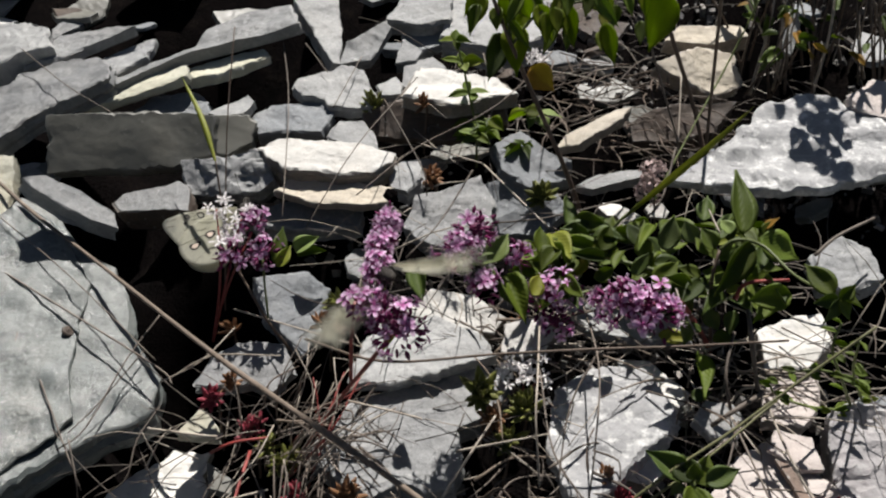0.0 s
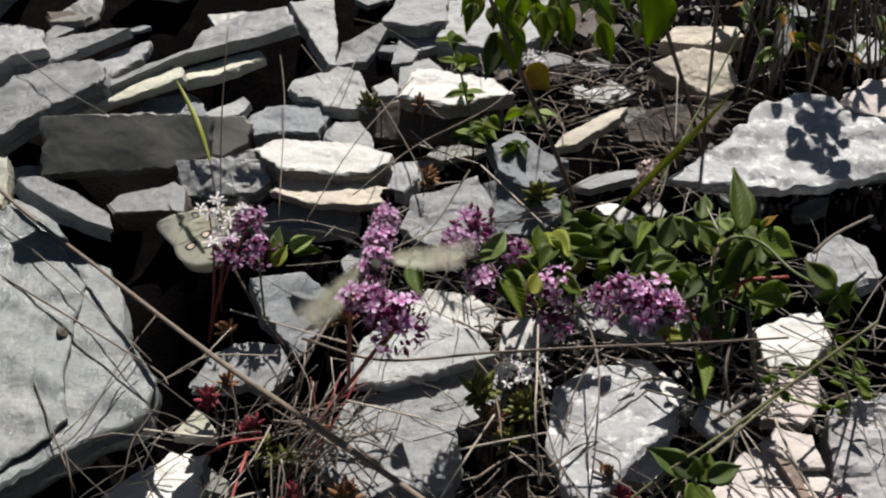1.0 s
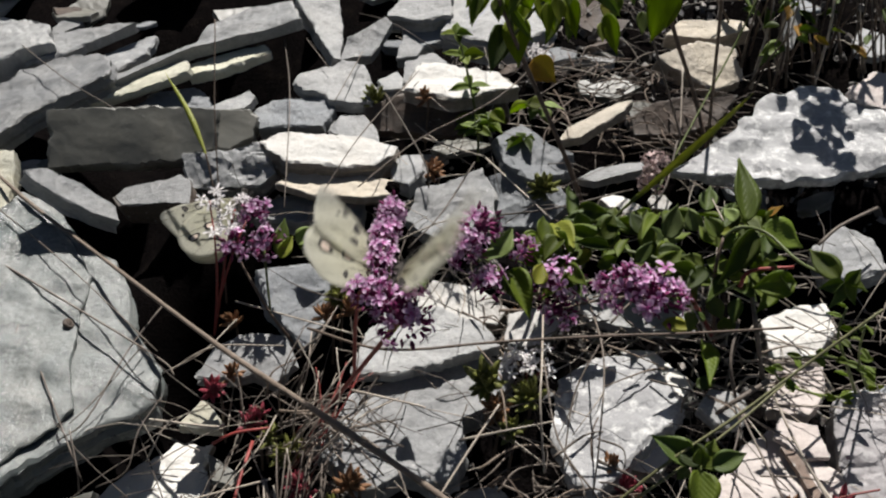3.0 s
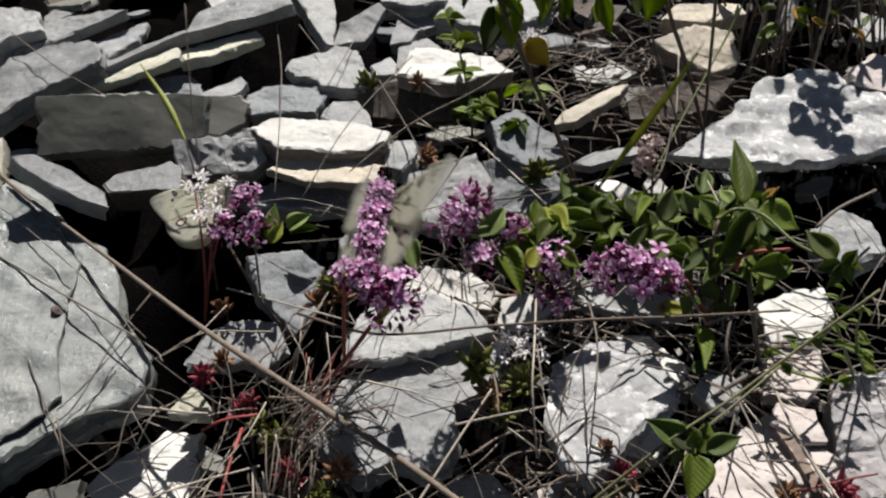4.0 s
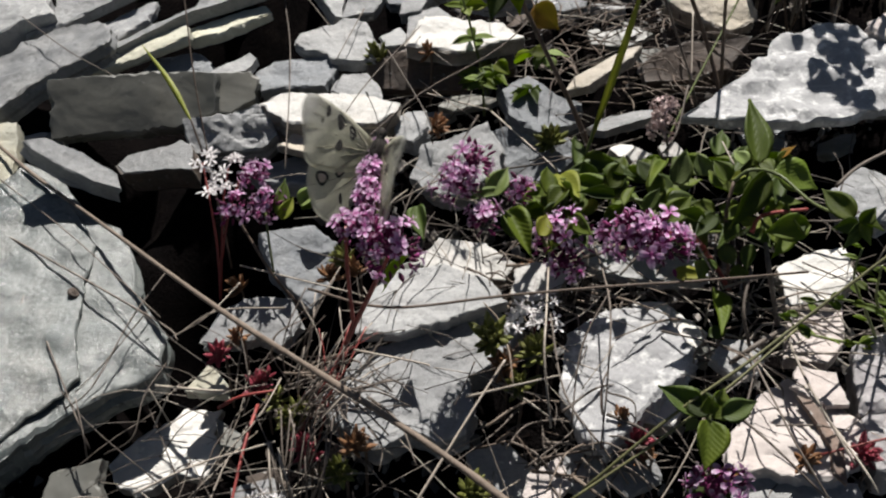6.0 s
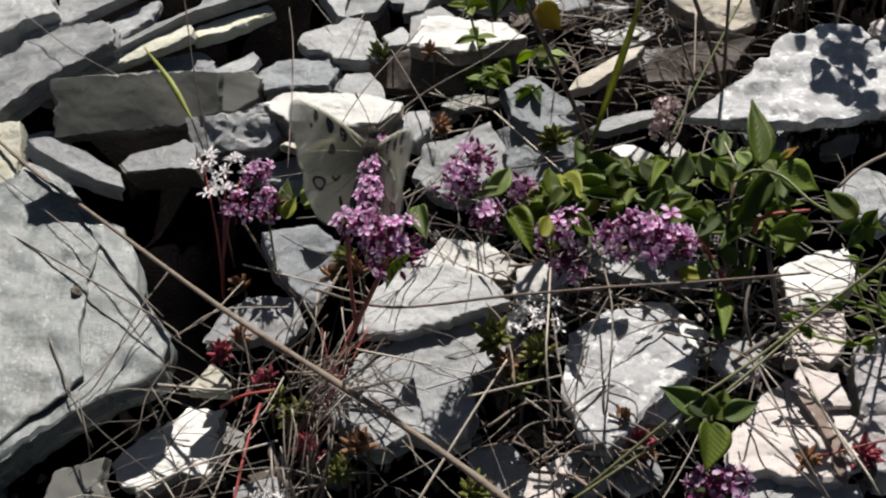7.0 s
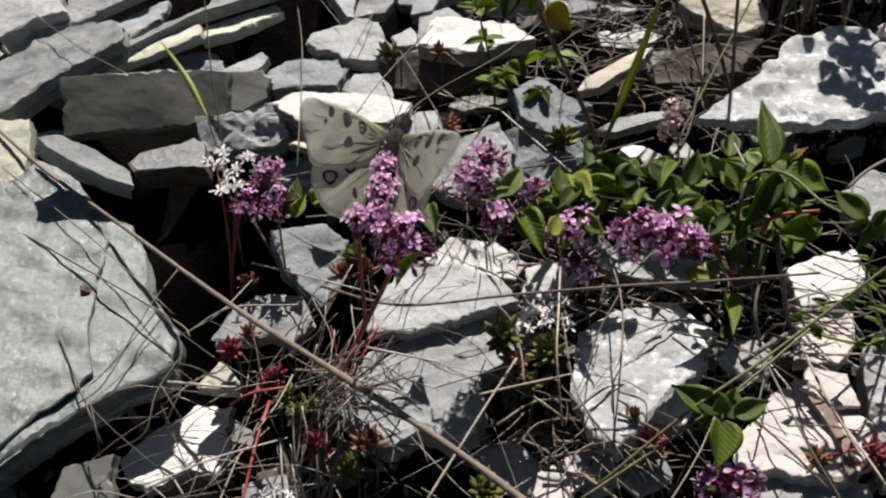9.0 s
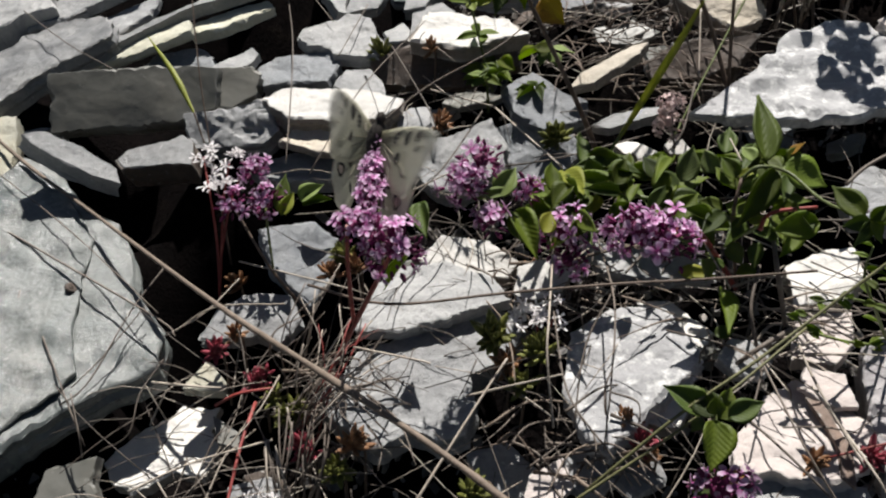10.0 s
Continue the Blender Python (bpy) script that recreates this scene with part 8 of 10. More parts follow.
stalk("stem", under(SHRUB, [(0.1744, 0.4658, 0.1128), (0.1680, 0.4450, 0.1412), (0.1660, 0.4335, 0.1633)]), 0.00066, 0.00033, "stem_brown", SHRUB)
stalk("stem", under(SHRUB, [(0.2507, 0.4367, 0.1120), (0.2396, 0.4437, 0.1446), (0.2359, 0.4613, 0.1712)]), 0.00051, 0.00039, "stem_brown", SHRUB)
stalk("stem", under(SHRUB, [(0.1998, 0.4309, 0.1085), (0.2033, 0.4380, 0.1418), (0.2067, 0.4559, 0.1689)]), 0.00096, 0.00048, "straw", SHRUB)
stalk("stem", under(SHRUB, [(0.2038, 0.4456, 0.1111), (0.1985, 0.4491, 0.1434), (0.1943, 0.4634, 0.1695)]), 0.00073, 0.00055, "straw_dark", SHRUB)
stalk("stem", under(SHRUB, [(0.2252, 0.4496, 0.1128), (0.2238, 0.4525, 0.1452), (0.2266, 0.4659, 0.1715)]), 0.00049, 0.00041, "straw_dark", SHRUB)
stalk("stem", under(SHRUB, [(0.2247, 0.4614, 0.1147), (0.2105, 0.4549, 0.1449), (0.2034, 0.4581, 0.1691)]), 0.00085, 0.00055, "straw_dark", SHRUB)
stalk("stem", under(SHRUB, [(0.1771, 0.4310, 0.1074), (0.1676, 0.4240, 0.1378), (0.1648, 0.4258, 0.1620)]), 0.00076, 0.00031, "stem_brown", SHRUB)
stalk("stem", under(SHRUB, [(0.1864, 0.4428, 0.1098), (0.1689, 0.4413, 0.1407), (0.1545, 0.4498, 0.1653)]), 0.00059, 0.00047, "straw", SHRUB)
stalk("stem", under(SHRUB, [(0.1815, 0.4528, 0.1111), (0.1712, 0.4456, 0.1415), (0.1690, 0.4475, 0.1656)]), 0.00072, 0.00039, "stem_brown", SHRUB)
stalk("stem", under(SHRUB, [(0.2351, 0.4268, 0.1096), (0.2251, 0.4119, 0.1388), (0.2219, 0.4053, 0.1615)]), 0.00070, 0.00031, "stem_brown", SHRUB)
stalk("stem", under(SHRUB, [(0.1861, 0.4573, 0.1121), (0.1796, 0.4457, 0.1419), (0.1741, 0.4437, 0.1653)]), 0.00057, 0.00046, "straw_dark", SHRUB)
stalk("stem", under(SHRUB, [(0.2097, 0.4456, 0.1114), (0.1990, 0.4522, 0.1439), (0.1916, 0.4698, 0.1704)]), 0.00059, 0.00037, "stem_brown", SHRUB)
stalk("stem", under(SHRUB, [(0.2028, 0.4594, 0.1133), (0.1935, 0.4629, 0.1453), (0.1918, 0.4769, 0.1715)]), 0.00080, 0.00032, "stem_brown", SHRUB)
stalk("stem", under(SHRUB, [(0.2563, 0.4585, 0.1158), (0.2485, 0.4589, 0.1475), (0.2487, 0.4696, 0.1732)]), 0.00077, 0.00036, "stem_brown", SHRUB)
stalk("stem", under(SHRUB, [(0.2273, 0.4402, 0.1114), (0.2160, 0.4287, 0.1410), (0.2119, 0.4260, 0.1644)]), 0.00041, 0.00042, "straw_dark", SHRUB)
stalk("stem", under(SHRUB, [(0.2353, 0.4300, 0.1102), (0.2266, 0.4288, 0.1415), (0.2216, 0.4371, 0.1666)]), 0.00066, 0.00041, "straw_dark", SHRUB)
stalk("stem", under(SHRUB, [(0.2287, 0.4563, 0.1140), (0.2255, 0.4370, 0.1428), (0.2206, 0.4273, 0.1650)]), 0.00061, 0.00047, "straw_dark", SHRUB)
stalk("stem", under(SHRUB, [(0.2414, 0.4347, 0.1112), (0.2283, 0.4275, 0.1414), (0.2257, 0.4289, 0.1655)]), 0.00060, 0.00035, "stem_brown", SHRUB)
stalk("stem", under(SHRUB, [(0.2023, 0.4337, 0.1091), (0.1921, 0.4393, 0.1415), (0.1835, 0.4557, 0.1677)]), 0.00050, 0.00058, "straw", SHRUB)
stalk("stem", under(SHRUB, [(0.1638, 0.4326, 0.1070), (0.1627, 0.4097, 0.1353), (0.1662, 0.3953, 0.1572)]), 0.00053, 0.00039, "stem_brown", SHRUB)
stalk("stem", under(SHRUB, [(0.1943, 0.4603, 0.1130), (0.1892, 0.4583, 0.1444), (0.1837, 0.4669, 0.1695)]), 0.00088, 0.00059, "straw_dark", SHRUB)
stalk("stem", under(SHRUB, [(0.1940, 0.4509, 0.1114), (0.1877, 0.4519, 0.1433), (0.1820, 0.4636, 0.1689)]), 0.00074, 0.00054, "stem_brown", SHRUB)
stalk("stem", under(SHRUB, [(0.2483, 0.4321, 0.1111), (0.2393, 0.4290, 0.1422), (0.2296, 0.4357, 0.1668)]), 0.00092, 0.00059, "stem_brown", SHRUB)
stalk("stem", under(SHRUB, [(0.2544, 0.4567, 0.1154), (0.2463, 0.4496, 0.1459), (0.2463, 0.4518, 0.1702)]), 0.00085, 0.00034, "straw_dark", SHRUB)
stalk("stem", under(SHRUB, [(0.2152, 0.4570, 0.1135), (0.2137, 0.4525, 0.1447), (0.2151, 0.4580, 0.1696)]), 0.00083, 0.00038, "stem_brown", SHRUB)
stalk("stem", under(SHRUB, [(0.2323, 0.4441, 0.1123), (0.2151, 0.4252, 0.1404), (0.2047, 0.4152, 0.1623)]), 0.00070, 0.00033, "straw", SHRUB)
stalk("stem", under(SHRUB, [(0.1911, 0.4658, 0.1137), (0.1903, 0.4752, 0.1472), (0.1930, 0.4968, 0.1747)]), 0.00096, 0.00046, "straw", SHRUB)
stalk("stem", under(SHRUB, [(0.2363, 0.4374, 0.1114), (0.2225, 0.4259, 0.1409), (0.2155, 0.4231, 0.1641)]), 0.00059, 0.00031, "stem_brown", SHRUB)
stalk("stem", under(SHRUB, [(0.1858, 0.4483, 0.1106), (0.1744, 0.4292, 0.1390), (0.1715, 0.4189, 0.1612)]), 0.00049, 0.00047, "straw", SHRUB)
leaf(SHRUB, (0.1797, 0.4020, 0.1528), (0.1861, 0.3971, 0.1499), 0.0033, "leaf_orange", "narrow")
leaf(SHRUB, (0.2082, 0.4636, 0.1554), (0.2188, 0.4682, 0.1535), 0.0037, "leaf_dark", "narrow")
leaf(SHRUB, (0.2227, 0.4275, 0.1558), (0.2228, 0.4177, 0.1512), 0.0044, "leaf_dark", "narrow")
leaf(SHRUB, (0.2333, 0.4403, 0.1609), (0.2272, 0.4210, 0.1575), 0.0045, "leaf_lime", "narrow")
leaf(SHRUB, (0.1615, 0.4403, 0.1612), (0.1712, 0.4617, 0.1604), 0.0030, "leaf_orange", "narrow")
leaf(SHRUB, (0.1719, 0.4019, 0.1555), (0.1774, 0.3930, 0.1591), 0.0046, "leaf_lime", "narrow")
leaf(SHRUB, (0.2143, 0.4016, 0.1588), (0.2080, 0.3841, 0.1574), 0.0044, "leaf_lime", "narrow")
leaf(SHRUB, (0.2109, 0.4510, 0.1574), (0.2203, 0.4485, 0.1551), 0.0046, "leaf_lime", "narrow")
leaf(SHRUB, (0.1798, 0.4296, 0.1570), (0.1672, 0.4211, 0.1570), 0.0047, "leaf_lime", "narrow")
leaf(SHRUB, (0.1868, 0.4192, 0.1512), (0.1800, 0.4272, 0.1556), 0.0035, "leaf_dark", "narrow")
leaf(SHRUB, (0.2081, 0.4436, 0.1473), (0.1994, 0.4450, 0.1448), 0.0036, "leaf_dark", "narrow")
leaf(SHRUB, (0.2085, 0.4775, 0.1501), (0.1985, 0.4668, 0.1467), 0.0032, "leaf_orange", "narrow")
leaf(SHRUB, (0.1664, 0.4337, 0.1424), (0.1729, 0.4504, 0.1463), 0.0050, "leaf_lime", "narrow")
leaf(SHRUB, (0.2030, 0.4101, 0.1438), (0.2044, 0.3927, 0.1449), 0.0039, "leaf_orange", "narrow")
leaf(SHRUB, (0.1550, 0.4038, 0.1559), (0.1611, 0.3998, 0.1587), 0.0048, "leaf_dark", "narrow")
leaf(SHRUB, (0.1592, 0.4336, 0.1585), (0.1572, 0.4359, 0.1636), 0.0045, "leaf_dark", "narrow")
leaf(SHRUB, (0.1864, 0.4322, 0.1431), (0.1874, 0.4261, 0.1375), 0.0031, "leaf_lime", "narrow")
leaf(SHRUB, (0.1664, 0.4352, 0.1626), (0.1605, 0.4420, 0.1621), 0.0040, "leaf_lime", "narrow")
leaf(SHRUB, (0.1674, 0.4699, 0.1460), (0.1686, 0.4586, 0.1428), 0.0048, "leaf_dark", "narrow")
leaf(SHRUB, (0.1809, 0.4098, 0.1455), (0.1745, 0.4099, 0.1484), 0.0036, "leaf_dark", "narrow")
leaf(SHRUB, (0.1753, 0.3965, 0.1524), (0.1754, 0.3883, 0.1506), 0.0041, "leaf_orange", "narrow")
leaf(SHRUB, (0.1969, 0.3829, 0.1567), (0.2020, 0.3932, 0.1572), 0.0036, "leaf_dark", "narrow")
leaf(SHRUB, (0.1670, 0.4078, 0.1582), (0.1702, 0.4207, 0.1597), 0.0030, "leaf_orange", "narrow")
leaf(SHRUB, (0.1970, 0.4590, 0.1539), (0.1933, 0.4634, 0.1521), 0.0036, "leaf_dark", "narrow")
leaf(SHRUB, (0.1712, 0.4161, 0.1577), (0.1707, 0.4327, 0.1575), 0.0049, "leaf_dark", "narrow")
leaf(SHRUB, (0.2255, 0.4271, 0.1503), (0.2225, 0.4132, 0.1518), 0.0047, "leaf_orange", "narrow")
leaf(SHRUB, (0.2303, 0.4104, 0.1395), (0.2294, 0.4265, 0.1375), 0.0044, "leaf_dark", "narrow")
leaf(SHRUB, (0.2022, 0.4330, 0.1422), (0.2063, 0.4263, 0.1435), 0.0052, "leaf_lime", "narrow")
leaf(SHRUB, (0.1587, 0.4404, 0.1570), (0.1532, 0.4420, 0.1550), 0.0045, "leaf_orange", "narrow")
leaf(SHRUB, (0.1618, 0.4289, 0.1518), (0.1562, 0.4403, 0.1511), 0.0040, "leaf_lime", "narrow")
leaf(SHRUB, (0.1872, 0.4326, 0.1630), (0.1920, 0.4491, 0.1655), 0.0051, "leaf_dark", "narrow")
leaf(SHRUB, (0.1822, 0.4305, 0.1456), (0.1813, 0.4201, 0.1437), 0.0045, "leaf_orange", "narrow")
leaf(SHRUB, (0.1740, 0.4353, 0.1651), (0.1811, 0.4334, 0.1653), 0.0051, "leaf_dark", "narrow")
leaf(SHRUB, (0.2042, 0.4399, 0.1535), (0.2122, 0.4649, 0.1546), 0.0049, "leaf_dark", "narrow")
# extra leaves above the view, added to shade the ground below
leaf(SHRUB, (0.2623, 0.5092, 0.1920), (0.2523, 0.5130, 0.1845), 0.0070, "leaf_dark")
leaf(SHRUB, (0.2058, 0.4462, 0.1691), (0.1863, 0.4330, 0.1676), 0.0042, "leaf_dark")
leaf(SHRUB, (0.2104, 0.4653, 0.1831), (0.2129, 0.4521, 0.1750), 0.0068, "leaf_dark")
leaf(SHRUB, (0.2391, 0.4551, 0.1664), (0.2559, 0.4589, 0.1630), 0.0050, "leaf_dark")
leaf(SHRUB, (0.2351, 0.5687, 0.1751), (0.2601, 0.5920, 0.1760), 0.0076, "leaf_dark")
leaf(SHRUB, (0.2115, 0.4686, 0.1948), (0.2061, 0.4396, 0.1952), 0.0059, "leaf_dark")
leaf(SHRUB, (0.1671, 0.4908, 0.1873), (0.1599, 0.4587, 0.1819), 0.0044, "leaf_green")
leaf(SHRUB, (0.2575, 0.5058, 0.1823), (0.2717, 0.5070, 0.1891), 0.0045, "leaf_dark")
leaf(SHRUB, (0.2165, 0.4705, 0.1971), (0.2275, 0.4601, 0.1885), 0.0043, "leaf_dark")
leaf(SHRUB, (0.1670, 0.4550, 0.1850), (0.1827, 0.4913, 0.1838), 0.0071, "leaf_green")
leaf(SHRUB, (0.2380, 0.4852, 0.1664), (0.2564, 0.5050, 0.1658), 0.0060, "leaf_dark")
leaf(SHRUB, (0.1972, 0.4731, 0.1813), (0.1931, 0.4569, 0.1770), 0.0067, "leaf_green")
leaf(SHRUB, (0.2583, 0.4732, 0.1861), (0.2758, 0.4746, 0.1826), 0.0050, "leaf_green")
leaf(SHRUB, (0.2527, 0.4836, 0.1666), (0.2559, 0.4708, 0.1633), 0.0048, "leaf_dark")
leaf(SHRUB, (0.2030, 0.4759, 0.1874), (0.2217, 0.5074, 0.1865), 0.0052, "leaf_green")
leaf(SHRUB, (0.2054, 0.4983, 0.1953), (0.1913, 0.4828, 0.1961), 0.0061, "leaf_green")
leaf(SHRUB, (0.2261, 0.4172, 0.1849), (0.2097, 0.4007, 0.1814), 0.0058, "leaf_dark")
leaf(SHRUB, (0.2568, 0.4758, 0.1625), (0.2622, 0.4677, 0.1642), 0.0054, "leaf_dark")
leaf(SHRUB, (0.2737, 0.5133, 0.1702), (0.2802, 0.5031, 0.1748), 0.0061, "leaf_dark")
leaf(SHRUB, (0.2396, 0.5307, 0.1702), (0.2318, 0.5386, 0.1635), 0.0049, "leaf_dark")
leaf(SHRUB, (0.2704, 0.5155, 0.1822), (0.2585, 0.5176, 0.1882), 0.0075, "leaf_dark")
leaf(SHRUB, (0.2408, 0.5200, 0.1717), (0.2273, 0.5142, 0.1728), 0.0083, "leaf_dark")
leaf(SHRUB, (0.2038, 0.4718, 0.1658), (0.1902, 0.4403, 0.1670), 0.0045, "leaf_dark")
leaf(SHRUB, (0.2214, 0.4954, 0.1907), (0.2320, 0.4880, 0.1981), 0.0044, "leaf_dark")
leaf(SHRUB, (0.1855, 0.4874, 0.1589), (0.1885, 0.4671, 0.1611), 0.0056, "leaf_dark")
leaf(SHRUB, (0.2356, 0.5499, 0.1758), (0.2552, 0.5724, 0.1839), 0.0060, "leaf_green")
leaf(SHRUB, (0.2239, 0.5039, 0.1660), (0.2089, 0.4756, 0.1673), 0.0044, "leaf_dark")
leaf(SHRUB, (0.2014, 0.5031, 0.1752), (0.2113, 0.5209, 0.1855), 0.0049, "leaf_dark")
leaf(SHRUB, (0.1775, 0.4605, 0.1851), (0.1820, 0.4900, 0.1903), 0.0075, "leaf_dark")
leaf(SHRUB, (0.1989, 0.4890, 0.1949), (0.2000, 0.4583, 0.1929), 0.0043, "leaf_dark")
leaf(SHRUB, (0.2047, 0.4635, 0.1710), (0.1963, 0.4559, 0.1625), 0.0051, "leaf_dark")
leaf(SHRUB, (0.1993, 0.4873, 0.1598), (0.1900, 0.4687, 0.1533), 0.0079, "leaf_dark")
leaf(SHRUB, (0.1933, 0.4799, 0.1949), (0.2111, 0.5226, 0.1955), 0.0043, "leaf_green")
leaf(SHRUB, (0.2180, 0.4187, 0.1804), (0.2041, 0.4047, 0.1759), 0.0057, "leaf_dark")
leaf(SHRUB, (0.2293, 0.5171, 0.1698), (0.2442, 0.5337, 0.1737), 0.0063, "leaf_green")
leaf(SHRUB, (0.1895, 0.4877, 0.1926), (0.1960, 0.4840, 0.1857), 0.0072, "leaf_dark")
leaf(SHRUB, (0.2196, 0.4637, 0.1829), (0.2060, 0.4226, 0.1834), 0.0072, "leaf_dark")
leaf(SHRUB, (0.2075, 0.5161, 0.1748), (0.2242, 0.5176, 0.1722), 0.0071, "leaf_dark")
leaf(SHRUB, (0.2099, 0.5101, 0.1783), (0.2010, 0.5116, 0.1764), 0.0057, "leaf_dark")
leaf(SHRUB, (0.1797, 0.4744, 0.1756), (0.1930, 0.4955, 0.1844), 0.0057, "leaf_dark")
leaf(SHRUB, (0.2312, 0.4800, 0.1900), (0.2213, 0.4848, 0.1950), 0.0054, "leaf_dark")
leaf(SHRUB, (0.2308, 0.4733, 0.1888), (0.2348, 0.4582, 0.1787), 0.0070, "leaf_dark")
leaf(SHRUB, (0.2577, 0.4643, 0.1677), (0.2685, 0.4625, 0.1735), 0.0074, "leaf_dark")
leaf(SHRUB, (0.1893, 0.4567, 0.1889), (0.1872, 0.4281, 0.1903), 0.0040, "leaf_dark")
leaf(SHRUB, (0.1643, 0.4748, 0.1843), (0.1549, 0.4921, 0.1890), 0.0074, "leaf_green")
leaf(SHRUB, (0.2547, 0.4712, 0.1757), (0.2497, 0.4836, 0.1735), 0.0062, "leaf_dark")
leaf(SHRUB, (0.2007, 0.4773, 0.1666), (0.1910, 0.4763, 0.1716), 0.0066, "leaf_dark")
leaf(SHRUB, (0.2285, 0.4282, 0.1757), (0.2419, 0.4362, 0.1772), 0.0051, "leaf_dark")
leaf(SHRUB, (0.1788, 0.4857, 0.1890), (0.1762, 0.4708, 0.1843), 0.0059, "leaf_dark")
leaf(SHRUB, (0.2525, 0.5069, 0.1662), (0.2495, 0.5337, 0.1636), 0.0059, "leaf_dark")
leaf(SHRUB, (0.2528, 0.4469, 0.1709), (0.2525, 0.4647, 0.1661), 0.0060, "leaf_dark")
leaf(SHRUB, (0.1675, 0.4624, 0.1857), (0.1833, 0.4666, 0.1833), 0.0068, "leaf_dark")
leaf(SHRUB, (0.2537, 0.5013, 0.1908), (0.2509, 0.5217, 0.1891), 0.0062, "leaf_dark")
leaf(SHRUB, (0.2457, 0.4609, 0.1737), (0.2536, 0.4665, 0.1781), 0.0071, "leaf_dark")
leaf(SHRUB, (0.2199, 0.5082, 0.1692), (0.2188, 0.4919, 0.1616), 0.0077, "leaf_green")
leaf(SHRUB, (0.2278, 0.4777, 0.1863), (0.2238, 0.4555, 0.1787), 0.0062, "leaf_dark")
leaf(SHRUB, (0.2534, 0.4651, 0.1772), (0.2406, 0.4747, 0.1750), 0.0072, "leaf_dark")
leaf(SHRUB, (0.2477, 0.4416, 0.1721), (0.2497, 0.4199, 0.1681), 0.0065, "leaf_dark")
leaf(SHRUB, (0.2576, 0.5119, 0.1772), (0.2545, 0.4902, 0.1732), 0.0056, "leaf_green")
leaf(SHRUB, (0.1977, 0.4962, 0.1646), (0.2075, 0.4973, 0.1574), 0.0064, "leaf_dark")
leaf(SHRUB, (0.2048, 0.4145, 0.1821), (0.2077, 0.4038, 0.1864), 0.0047, "leaf_green")
leaf(SHRUB, (0.2363, 0.4820, 0.1919), (0.2410, 0.4609, 0.1953), 0.0064, "leaf_green")
leaf(SHRUB, (0.2639, 0.4724, 0.1924), (0.2625, 0.4884, 0.1911), 0.0050, "leaf_green")
leaf(SHRUB, (0.2536, 0.4568, 0.1931), (0.2634, 0.4646, 0.1956), 0.0044, "leaf_dark")
leaf(SHRUB, (0.2000, 0.4353, 0.1775), (0.2214, 0.4636, 0.1797), 0.0045, "leaf_dark")
leaf(SHRUB, (0.2734, 0.5245, 0.1824), (0.2905, 0.5467, 0.1854), 0.0063, "leaf_dark")
leaf(SHRUB, (0.2709, 0.5309, 0.1833), (0.2830, 0.5474, 0.1922), 0.0047, "leaf_dark")
leaf(SHRUB, (0.1971, 0.5352, 0.1848), (0.1732, 0.5020, 0.1853), 0.0080, "leaf_green")
leaf(SHRUB, (0.2196, 0.4442, 0.1831), (0.2057, 0.4333, 0.1830), 0.0073, "leaf_dark")
leaf(SHRUB, (0.2671, 0.5216, 0.1809), (0.2478, 0.4805, 0.1797), 0.0067, "leaf_green")
leaf(SHRUB, (0.1725, 0.4174, 0.1410), (0.1589, 0.4119, 0.1375), 0.0086, "leaf_lime")
leaf(SHRUB, (0.1658, 0.4189, 0.1409), (0.1596, 0.4073, 0.1348), 0.0074, "leaf_pale")
BRANCH = plant("leafy_branch", (0.3300, 0.5600, 0.1277), "leafy branch that overhangs and dapples the boulder", "shrub")
stalk("stem", under(BRANCH, [(0.3300, 0.5600, 0.1277), (0.2620, 0.4920, 0.2080), (0.1820, 0.4120, 0.2180)]), 0.0016, 0.0008, "stem_brown", BRANCH)
leaf(BRANCH, (0.1756, 0.4270, 0.2137), (0.1827, 0.4313, 0.2103), 0.0052, "leaf_green", facing=(-0.26, 0.44, 1))
leaf(BRANCH, (0.1847, 0.4495, 0.2326), (0.1878, 0.4412, 0.2376), 0.0053, "leaf_green", facing=(0.02, 0.37, 1))
leaf(BRANCH, (0.1849, 0.4238, 0.2109), (0.1914, 0.4278, 0.2078), 0.0070, "leaf_green", facing=(0.20, 0.68, 1))
leaf(BRANCH, (0.1944, 0.4383, 0.2330), (0.1973, 0.4450, 0.2284), 0.0063, "leaf_green", facing=(0.14, 0.71, 1))
leaf(BRANCH, (0.1769, 0.4336, 0.2339), (0.1851, 0.4375, 0.2307), 0.0064, "leaf_green", facing=(0.00, 0.31, 1))
leaf(BRANCH, (0.1803, 0.4228, 0.2201), (0.1894, 0.4272, 0.2164), 0.0069, "leaf_green", facing=(0.03, 0.38, 1))
leaf(BRANCH, (0.1955, 0.4343, 0.2309), (0.1860, 0.4308, 0.2340), 0.0068, "leaf_green", facing=(0.01, 0.45, 1))
leaf(BRANCH, (0.1988, 0.4229, 0.2224), (0.1915, 0.4261, 0.2210), 0.0055, "leaf_green", facing=(0.19, 0.23, 1))
leaf(BRANCH, (0.1812, 0.4103, 0.2008), (0.1753, 0.4054, 0.2044), 0.0061, "leaf_green", facing=(-0.02, 0.41, 1))
leaf(BRANCH, (0.1854, 0.4231, 0.2364), (0.1884, 0.4301, 0.2317), 0.0053, "leaf_green", facing=(0.08, 0.37, 1))
leaf(BRANCH, (0.1907, 0.4162, 0.2101), (0.1905, 0.4090, 0.2147), 0.0061, "leaf_green", facing=(0.24, 0.26, 1))
leaf(BRANCH, (0.1714, 0.3979, 0.2049), (0.1728, 0.4063, 0.1994), 0.0063, "leaf_green", facing=(-0.16, 0.40, 1))
